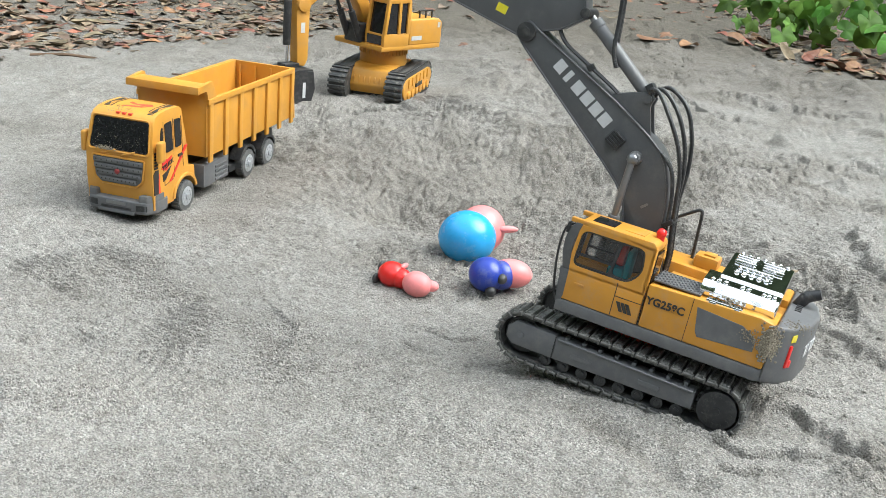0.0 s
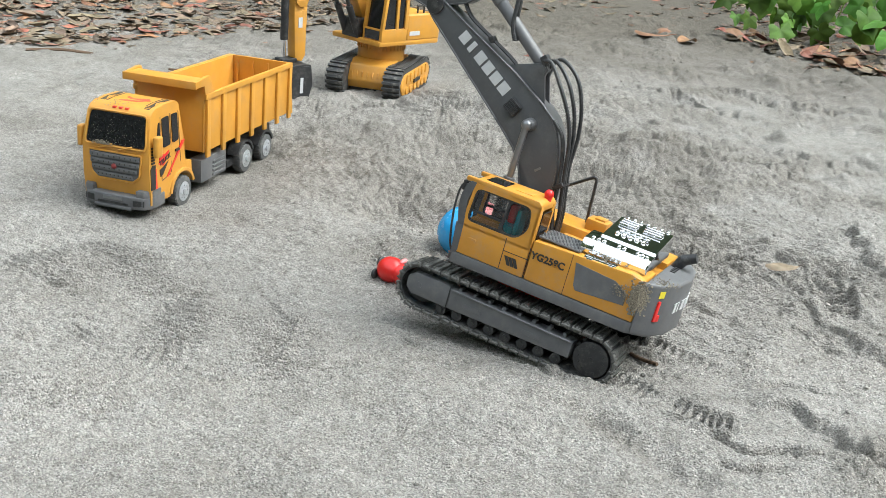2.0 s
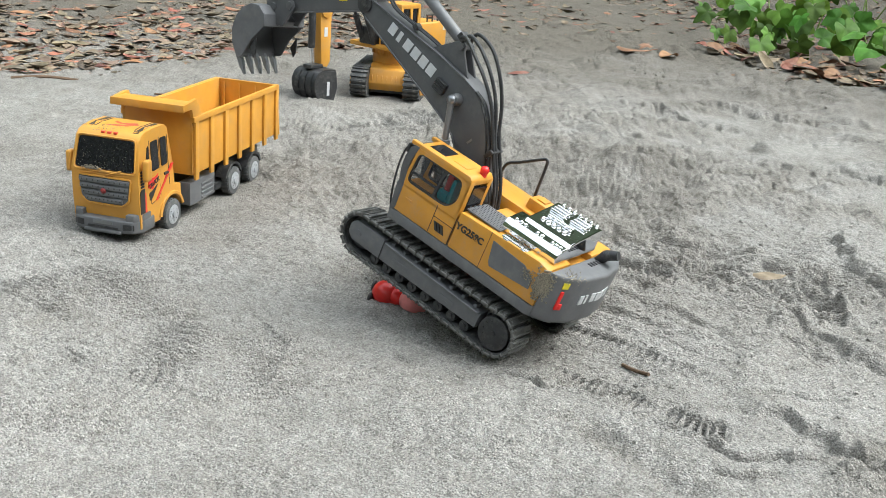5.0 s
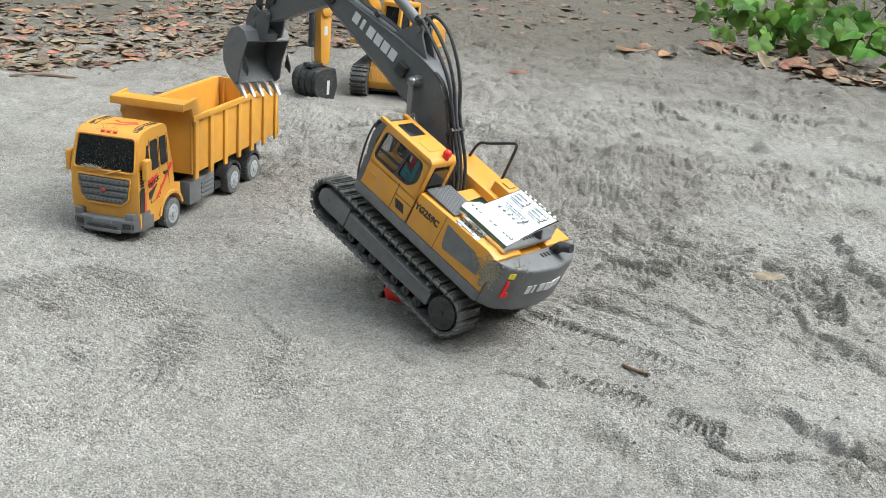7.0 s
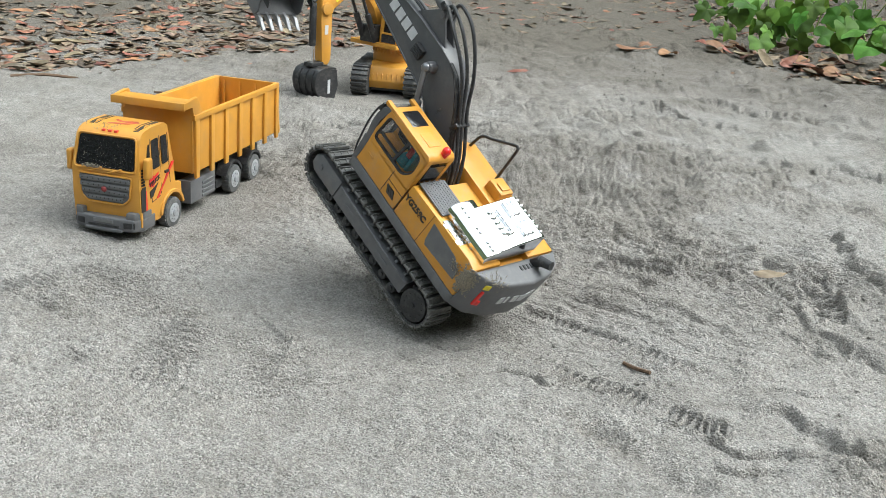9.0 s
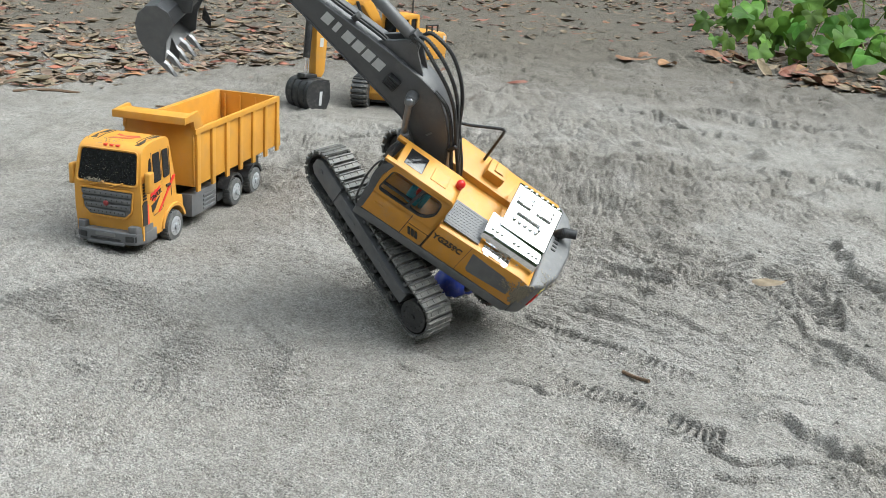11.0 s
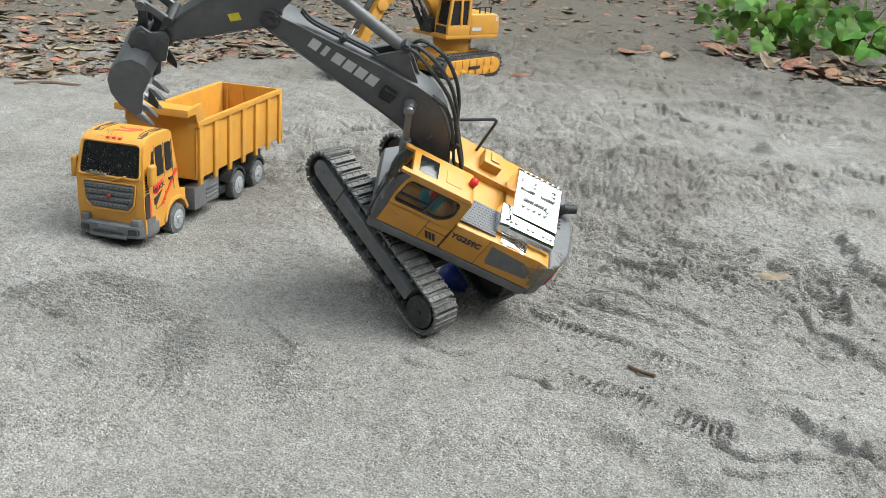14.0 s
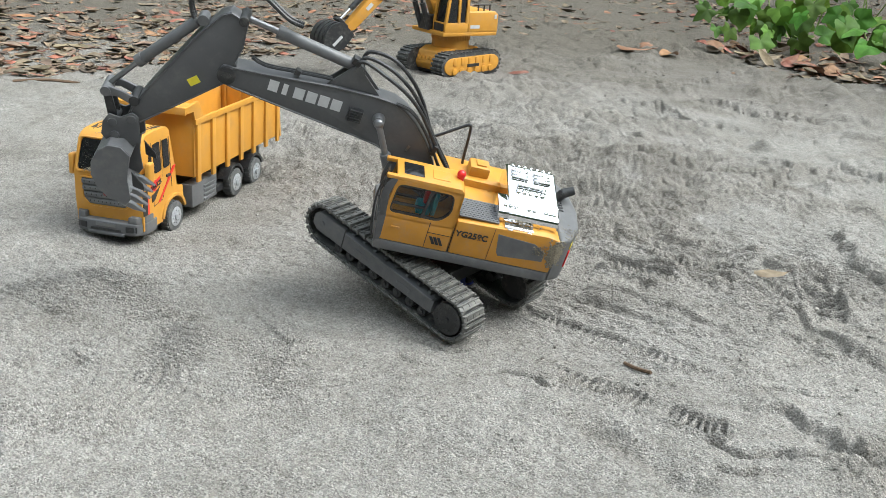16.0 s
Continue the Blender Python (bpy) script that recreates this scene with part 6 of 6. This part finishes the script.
def litter_edge(x):
    """How far back the leaf litter begins at x."""
    return float(np.interp(x, [-3, -1.2, -0.98, -0.80, -0.44, 0.0, 0.50, 0.62, 1.0, 1.3, 3], [1.9, 2.15, 2.28, 2.48, 2.86, 3.25, 3.62, 3.40, 3.14, 2.90, 2.4]))


def leaf_litter():
    rs = random.Random(11)
    meshes = [dry_leaf_mesh(s) for s in range(10)]
    data = []
    for k, bm in enumerate(meshes):
        me = bpy.data.meshes.new("dry_leaf")
        bm.to_mesh(me)
        bm.free()
        me.materials.append(LEAF_RUST if k in (2, 6, 8) else LEAF_DRY)
        data.append(me)
    sp = []
    for k in range(40000):
        y = 1.9 + 9.5 * rs.random() ** 1.7
        x = rs.uniform(-0.62, 0.62) * (y + 0.6)
        e = litter_edge(x)
        d = y - e
        if d < 0 and rs.random() > math.exp(d / 0.07) * 0.30:
            continue
        dens = 0.66 + 0.8 * noise.noise(Vector((x * 1.6, y * 1.1, 3.3)))
        if x > -0.15 and x < 0.95 and y < 4.6:
            dens -= 0.42
        if x > 0.95:
            dens += 0.1
        if rs.random() > dens + (0.25 if d < 0.8 and x < -0.2 else 0):
            continue
        sp.append((y, x, rs.uniform(-12, 12), rs.uniform(-10, 10), rs.uniform(0, 360), rs.randrange(10), (rs.uniform(0.40, 0.9) if rs.random() < 0.38 else rs.uniform(0.10, 0.4)), rs.random()))
    sp.sort()
    near, far = sp[:290], sp[290:14000]
    vs, fs, kinds, base = [], [], [], 0
    local = [np.array([v.co for v in me.vertices]) for me in data]
    faces = [[list(p.vertices) for p in me.polygons] for me in data]
    zs = zat(np.array([q[1] for q in far]), np.array([q[0] for q in far]))
    for (y, x, a, b, c, k, s, h), zz in zip(far, zs):
        m = np.array(pose(x, y, float(zz) + 0.001 + 0.007 * h * s, 0.7 * a, 0.7 * b, c))
        vs.append(local[k] * s @ m[:3, :3].T + m[:3, 3])
        fs += [[base + i for i in p] for p in faces[k]]
        kinds += [1 if k in (2, 6) else 0] * len(faces[k])
        base += len(local[k])
    me = bpy.data.meshes.new("leaf_litter")
    me.from_pydata(np.concatenate(vs).tolist(), [], fs)
    me.materials.append(LEAF_DRY)
    me.materials.append(LEAF_RUST)
    me.polygons.foreach_set("material_index", np.array(kinds, np.int32))
    holder = tagged(new("leaf_litter", me), "brown dry fallen leaves scattered over the far sand", "leaf litter", kind="stuff")
    for y, x, a, b, c, k, s, h in near:
        ob = new("dry_leaf", data[k])
        ob.parent = holder
        ob.matrix_basis = pose(x, y, zat(x, y) + 0.004 + 0.010 * h, a, b, c) @ Matrix.Diagonal((s, s, s, 1))
    return data


LEAVES = leaf_litter()


def single_leaf(name, label, x, y, turn, k, size, lift=0.004, tilt=(0, 0)):
    ob = tagged(new(name, LEAVES[k]), label, "leaf")
    ob.matrix_basis = pose(x, y, zat(x, y) + lift, tilt[0], tilt[1], turn) @ Matrix.Diagonal((size, size, size, 1))


single_leaf("fallen_leaf", "curled pale brown fallen leaf lying on the sand", 0.452, 1.292, 8, 4, 0.72, 0.013, (18, 0))
single_leaf("fallen_leaf", "rust-brown fallen leaf lying on the sand", 0.22, 2.86, 20, 2, 0.9)
single_leaf("fallen_leaf", "rust-brown fallen leaf lying on the sand", 0.60, 3.30, -15, 6, 1.2, 0.01)
single_leaf("fallen_leaf", "rust-brown fallen leaf lying on the sand", 0.72, 3.33, 35, 8, 1.2, 0.01)
single_leaf("fallen_leaf", "rust-brown fallen leaf lying on the sand", 0.66, 3.42, 70, 2, 1.1, 0.012)


def vine_leaf_mesh(seed, lobes):
    rs = random.Random(seed)
    bm = bmesh.new()
    R, n = 0.050, 40
    rim = []
    for i in range(n):
        a = math.tau * i / n
        # a heart or ivy outline, tip along +x, notch along -x
        b = min(a, math.tau - a)
        heart = np.interp(b, (0, 0.25, 0.7, 1.3, 1.9, 2.4, 2.8, 3.14), (1.15, 0.92, 0.80, 0.84, 0.92, 0.92, 0.78, 0.25))
        ivy = np.interp(b, (0, 0.25, 0.6, 0.9, 1.15, 1.4, 1.7, 2.2, 2.7, 3.14), (1.30, 0.92, 0.66, 0.80, 1.08, 0.84, 0.70, 0.92, 0.72, 0.22))
        r = float(heart * (1 - lobes) + ivy * lobes)
        r *= R * rs.uniform(0.96, 1.04)
        x, y = r * math.cos(a), r * math.sin(a)
        z = 0.12 * abs(y) - 1.8 * x * x + 0.0035 * math.sin(4 * a + seed)
        rim.append((x, y, z))
    c = bm.verts.new((-0.008, 0, 0.003))
    mid = [bm.verts.new((x * 0.5 - .004, y * 0.5, z * 0.35 + 0.003)) for x, y, z in rim]
    out = [bm.verts.new(p) for p in rim]
    for i in range(n):
        j = (i + 1) % n
        bm.faces.new((c, mid[i], mid[j]))
        bm.faces.new((mid[i], out[i], out[j], mid[j]))
    for f in bm.faces:
        f.smooth = True
    return bm


def vine():
    rs = random.Random(5)
    stems = bmesh.new()
    spots = []
    for k in range(46):
        x0, y0 = rs.uniform(1.25, 3.0), rs.uniform(3.4, 5.6)
        if x0 < 1.25 + (4.1 - y0) * 0.3:
            continue
        z0 = zat(x0, y0)
        h = rs.uniform(0.08, 0.42)
        ang = rs.uniform(0, math.tau)
        L = rs.uniform(0.2, 0.5)
        p = [(x0, y0, z0 - 0.01), (x0 + 0.3 * L * math.cos(ang), y0 + 0.3 * L * math.sin(ang), z0 + h),
             (x0 + 0.7 * L * math.cos(ang), y0 + 0.7 * L * math.sin(ang), z0 + h * 0.9), (x0 + L * math.cos(ang), y0 + L * math.sin(ang), z0 + h * 0.5)]
        tube(p, 0.0028, 6, 5, into=stems)
        for q in spline(p, 4)[3::2]:
            spots.append((q, rs.random()))
    root = part("vine_plant", stems, STEM, None, smooth=True)
    tagged(root, "green creeping vine with broad heart-shaped leaves at the sand's edge", "vine")
    data = []
    for s in range(6):
        bm = vine_leaf_mesh(s, (0.0, 0.5, 1.0)[s % 3])
        me = bpy.data.meshes.new("leaf")
        bm.to_mesh(me)
        bm.free()
        me.materials.append(LEAF_GREEN)
        data.append(me)
    # leaves set along the front edge of the patch and over the stems
    for k in range(210):
        if k < 85:
            t = rs.random()
            x = 1.00 + 0.60 * t + rs.gauss(0, 0.05)
            y = 3.50 - 0.75 * t + abs(rs.gauss(0, 0.25)) + 0.03
            z = zat(x, y) + rs.uniform(0.02, 0.14) + 0.10 * max(0, y - 3.3)
        else:
            q, _ = rs.choice(spots)
            x, y, z = q[0] + rs.gauss(0, 0.05), q[1] + rs.gauss(0, 0.05), max(q[2] + rs.gauss(0, 0.04), zat(q[0], q[1]) + 0.03)
        ob = new("leaf", data[rs.randrange(6)])
        ob.parent = root
        s = rs.uniform(0.55, 1.15)
        ob.matrix_basis = pose(x, y, z, rs.gauss(52, 22), rs.gauss(0, 20), rs.gauss(-8, 30)) @ pose(0, 0, 0, 0, 0, rs.gauss(-90, 40)) @ Matrix.Diagonal((s, s, s, 1))


vine()
_rl = random.Random(77)
for _k in range(120):
    # dry leaves gathered along the foot of the vine
    _t = _rl.random()
    single_leaf("fallen_leaf", "curled rust-brown dead leaf at the vine's foot", 0.92 + 0.55 * _t + _rl.gauss(0, 0.04),
                3.42 - 0.78 * _t + abs(_rl.gauss(0, 0.06)) + (0.35 * _rl.random() if _k % 2 == 0 else 0), _rl.gauss(-25, 50), _k % 9, _rl.uniform(0.55, 1.15), _rl.uniform(0.006, 0.02),
                (_rl.gauss(8, 16), _rl.gauss(0, 16)))


def twigs():
    rs = random.Random(8)
    for x, y, L, a in ((0.213, 1.013, 0.040, -57), (-0.95, 2.25, 0.14, 25), (-0.62, 2.2, 0.07, -15)):
        z = zat(x, y)
        c, s = math.cos(radians(a)), math.sin(radians(a))
        bm = tube([(x, y, z + 0.002), (x + 0.5 * L * c, y + 0.5 * L * s, z + 0.004), (x + L * c, y + L * s, zat(x + L * c, y + L * s) + 0.002)], 0.0016 + L * 0.012, 6, 4)
        tagged(part("twig", bm, BARK, None, smooth=True), "small dry brown twig lying on the sand", "twig", "twigs on the sand")


twigs()


def clods():
    rs = random.Random(21)
    spots = []
    for k in range(9000):
        pick = rs.random()
        if pick < 0.30:
            x, y = rs.gauss(0.10, 0.28), rs.gauss(1.48, 0.28)
        elif pick < 0.42:
            x, y = rs.uniform(-0.6, 0.75), rs.uniform(0.62, 2.3)
        elif pick < 0.72:
            x, y = rs.gauss(0.55, 0.20), rs.gauss(1.35, 0.35)
        else:
            y = rs.uniform(1.75, 3.3)
            x = rs.uniform(0.05, 0.52 * y)
        # crumbs gather in drifts
        if math.sin(x * 31 + 2 * math.sin(y * 17)) * math.sin(y * 27 + 2 * math.sin(x * 23)) < rs.gauss(-0.1, 0.4):
            continue
        if (x + 0.40) ** 2 / 0.012 + (y - 1.48) ** 2 / 0.06 < 1:
            continue
        r = (0.0006 + 0.0022 * rs.random() ** 5) * (1 + 0.35 * max(0, y - 1.7))
        spots.append(((x, y, float(zat(x, y)) + 0.3 * r), r))
    me = specks(spots)
    me.polygons.foreach_set("use_smooth", np.ones(len(me.polygons), bool))
    me.materials.append(SAND)
    tagged(new("sand_clods", me), "small crumbs and clods of damp grey sand", "sand clods", kind="stuff")


clods()

# ---- what moves ----
# t, place, turn, swing of the upper body, boom, arm, bucket
MACHINE = [
    (0, 0.202, 0.9745, 0.0032, 5.2, -5.3, 155.5, 0, 48.3, 13, 120),
    (0.5, 0.2079, 0.9797, -0.0031, 5.7, -7.8, 154.9, 0, 47.9, 13, 120),
    (1, 0.1857, 0.9941, -0.0102, 10.1, -7.3, 155.9, 0, 49, 13, 120),
    (1.5, 0.1398, 1.0296, -0.0021, 6.9, -8, 154.6, 0, 48.2, 13, 120),
    (2, 0.0937, 1.0622, -0.0002, 6.2, -7.3, 154.2, 0, 47.7, 13, 120),
    (2.5, 0.0586, 1.0989, 0.0185, 4.8, -15.8, 150.4, 0, 49.6, 13, 120),
    (3, 0.0467, 1.104, 0.0268, 5.7, -16.8, 145.8, 0, 50.8, 13, 115),
    (3.5, 0.0484, 1.0993, 0.0295, 6.1, -16, 143.3, 0, 48.2, 8, 95),
    (4, 0.046, 1.1048, 0.0264, 5.7, -16.1, 145, 0, 36, -8, 55),
    (4.2, 0.045, 1.0946, 0.0317, 5.6, -15.7, 144.7, 0, 33.5, -17, 42),
    (4.9, 0.027, 1.1221, 0.0334, 4.7478, -17.313, 143.848, 0, 29.5435, -24.913, 28.3043),
    (5.7, 0.0065, 1.1535, 0.0354, 3.7739, -19.1565, 142.874, 0, 25.0217, -33.9565, 12.6522),
    (6.5, -0.014, 1.1849, 0.0374, 2.8, -21, 141.9, 0, 20.5, -43, -3),
    (7, -0.0211, 1.1676, 0.0501, 2.6, -23.5, 140, 0, 19.3, -42, -3),
    (7.5, -0.0347, 1.1915, 0.0502, 2.8, -27.8, 141.8, 0, 21.2, -40, -5),
    (8, -0.042, 1.1879, 0.0591, 2.9, -31.9, 139.5, 0, 21.6, -38, -6),
    (8.5, -0.044, 1.1893, 0.0633, 2, -34, 138.9, 0, 21.1, -37, -7),
    (8.7, -0.044, 1.1787, 0.0702, 3.7, -35, 137.1, 0, 20.2, -37, -7),
    (9.6, -0.0444, 1.18, 0.071, 3.4, -36.3286, 136.929, 0, 20.4571, -37.8571, -5.7143),
    (10.4, -0.0448, 1.1812, 0.0717, 3.1333, -37.5095, 136.776, 1, 20.6857, -38.619, -4.5714),
    (10.8, -0.045, 1.1818, 0.0721, 3, -38.1, 136.7, 12.7, 20.8, -39, -4),
    (11, -0.0399, 1.173, 0.0892, -6.1, -40.6, 140.7, 31, 23.4, -41, -2),
    (11.5, -0.0431, 1.1872, 0.076, -2.8, -38.9, 141, 43, 20.1, -43.9, -2),
    (12, -0.0428, 1.1891, 0.0742, -3.5, -38.7, 141.5, 43, 20.4, -42.4, -2),
    (12.5, -0.0434, 1.1955, 0.0707, -0.9, -39.2, 139.6, 43, 18.5, -40.6, -2),
    (13, -0.044, 1.1915, 0.0744, -3.5, -39.4, 141.5, 43, 21, -41.4, -2),
    (13.5, -0.0445, 1.1916, 0.0739, -3.1, -39.2, 141.4, 43, 20.5, -41.7, -2),
    (14, -0.0443, 1.1858, 0.0759, -3.4, -38.4, 141.6, 43, 20.1, -43.4, -2),
    (14.5, -0.0428, 1.1869, 0.0756, -3.5, -38.3, 141.6, 43, 20.2, -43.4, -2),
    (15, -0.0444, 1.1899, 0.074, -3.1, -39.1, 141.4, 43, 20.7, -41.8, -2),
    (15.5, -0.0354, 1.1934, 0.0534, -3.8, -27.2, 141.1, 43, 20.3, -38.9, -2),
    (16, -0.0207, 1.1744, 0.0365, -3.3, -17.8, 143, 43, 19, -40.2, -2),
]


def between(a, b):
    """The pose of a bar from a towards b, along its own x."""
    d = (b - a).normalized()
    y = Vector((0, 0, 1)).cross(d).normalized()
    z = d.cross(y)
    m = Matrix((d, y, z)).transposed().to_4x4()
    return Matrix.Translation(a) @ m


def machine_rows():
    rows = {k: [] for k in ("top", "up", "boom", "arm", "bucket", "lb1", "lp1", "lb-1", "lp-1", "sb", "sp")}
    for t, x, y, z, rx, ry, rz, sw, bo, ar, bu in MACHINE:
        S = pose(0, 0, 0, 0, 0, sw)
        boom = Matrix.Translation(HINGE) @ pose(0, 0, 0, 0, -bo, 0)
        pin = boom @ Vector((BOOM_L, 0, 0))
        arm = Matrix.Translation(pin) @ pose(0, 0, 0, 0, -ar, 0)
        tip = arm @ Vector((ARM_L, 0, 0))
        rows["top"].append((t, pose(x, y, z, rx, ry, rz)))
        rows["up"].append((t, S))
        rows["boom"].append((t, S @ boom))
        rows["arm"].append((t, S @ arm))
        rows["bucket"].append((t, S @ Matrix.Translation(tip) @ pose(0, 0, 0, 0, -bu, 0)))
        for s in (1, -1):
            base = Vector((LIFT_BASE.x, s * LIFT_BASE.y, LIFT_BASE.z))
            head = boom @ Vector((LIFT_PIN[0], s * 0.026, LIFT_PIN[1]))
            rows["lb%d" % s].append((t, S @ between(base, head)))
            rows["lp%d" % s].append((t, S @ Matrix.Translation(head) @ between(base, head).to_3x3().to_4x4()))
        a, b = boom @ Vector((STICK_BASE[0], 0, STICK_BASE[1])), arm @ Vector((STICK_PIN[0], 0, STICK_PIN[1]))
        rows["sb"].append((t, S @ between(a, b)))
        rows["sp"].append((t, S @ Matrix.Translation(b) @ between(a, b).to_3x3().to_4x4()))
    return rows


# t, x, y, heading of the small excavator; heading of its upper body, boom and arm angles
SMALL_ROWS = [
    (0.0, -0.170, 2.245, 258, 229, 0, 0), (2.9, -0.170, 2.245, 258, 229, 0, 0), (3.4, -0.160, 2.30, 259, 229, 0, 2),
    (4.0, -0.122, 2.470, 264, 231, 0, 0), (4.2, -0.122, 2.475, 264, 231, 0, 0), (6.5, -0.120, 2.480, 264, 231, 0, 0), (8.7, -0.120, 2.480, 264, 231, 0, 0),
    (10.7, -0.120, 2.480, 264, 231, 0, 0), (11.0, -0.120, 2.480, 264, 228, 0, -4), (11.5, -0.105, 2.52, 258, 225, 6, -12), (12.0, -0.07, 2.62, 248, 222, 10, -20),
    (12.5, -0.02, 2.76, 236, 221, 2, -16), (13.0, 0.012, 2.81, 230, 219, -2, -24), (13.6, 0.012, 2.81, 230, 218, -4, -28), (15.0, 0.012, 2.81, 230, 218, -4, -30), (15.5, 0.012, 2.81, 230, 216, 2, -40), (16.0, 0.012, 2.81, 230, 216, 4, -44)]


def small_rows():
    top, up, boom, arm = [], [], [], []
    for t, x, y, h, u, b, a in SMALL_ROWS:
        top.append((t, pose(x, y, 0.0, 0, 0, h)))
        S = pose(0, 0, 0, 0, 0, u - h)
        B = Matrix.Translation((0.030, -0.012, 0.136)) @ pose(0, 0, 0, 0, -b, 0)
        up.append((t, S))
        boom.append((t, S @ B))
        p = B @ Vector((0.149, 0, 0.044))
        arm.append((t, S @ Matrix.Translation(p) @ pose(0, 0, 0, 0, a, 0)))
    return top, up, boom, arm


def motions():
    top, up, boom, arm, bucket, lift, sb, sp = EXCAVATOR
    r = machine_rows()
    walk(top, r["top"])
    walk(up, r["up"])
    walk(boom, r["boom"])
    walk(arm, r["arm"])
    walk(bucket, r["bucket"])
    for s, b, p in lift:
        walk(b, r["lb%d" % s])
        walk(p, r["lp%d" % s])
    walk(sb, r["sb"])
    walk(sp, r["sp"])
    st, su, sbm, sa = small_rows()
    walk(SMALL[0], st)
    walk(SMALL[1], su)
    walk(SMALL_BOOM, sbm)
    walk(SMALL_ARM, sa)
    # the machine shoves the round figure ahead of it and rolls the small one along
    walk(FIG_BALL, [(0.0, pose(0.030, 1.270, -0.006)), (2.0, pose(0.030, 1.270, -0.006)), (2.5, pose(0.012, 1.290, -0.004, 0, 0, 3)), (3.0, pose(-0.012, 1.345, -0.004, 0, 0, 6)),
                    (4.2, pose(-0.012, 1.345, -0.004, 0, 0, 6)), (6.5, pose(0.0, 1.395, -0.012, 0, 0, 0)), (16.0, pose(0.0, 1.395, -0.012, 0, 0, 0))])
    walk(FIG_RED, [(t, pose(x, y, z, 0, a, w)) for t, x, y, z, a, w in (
        (0.0, -0.050, 1.160, -0.004, 0, 0), (2.2, -0.050, 1.160, -0.004, 0, 0), (3.0, -0.048, 1.158, -0.010, 0, 6), (4.2, -0.046, 1.158, -0.010, 0, 6),
        (6.5, -0.036, 1.160, -0.010, 0, 6), (7.2, -0.028, 1.164, -0.013, 10, 0), (8.4, -0.005, 1.178, -0.018, 30, -20), (16.0, -0.005, 1.178, -0.018, 30, -20))])
    walk(FIG_NAVY, [(0.0, pose(0.056, 1.168, 0.0)), (1.6, pose(0.056, 1.168, 0.0)), (2.5, pose(0.030, 1.190, 0.0, 0, 0, 20)), (6.5, pose(0.022, 1.215, -0.008, 0, 0, 20)), (16.0, pose(0.022, 1.215, -0.008, 0, 0, 20))])


motions()
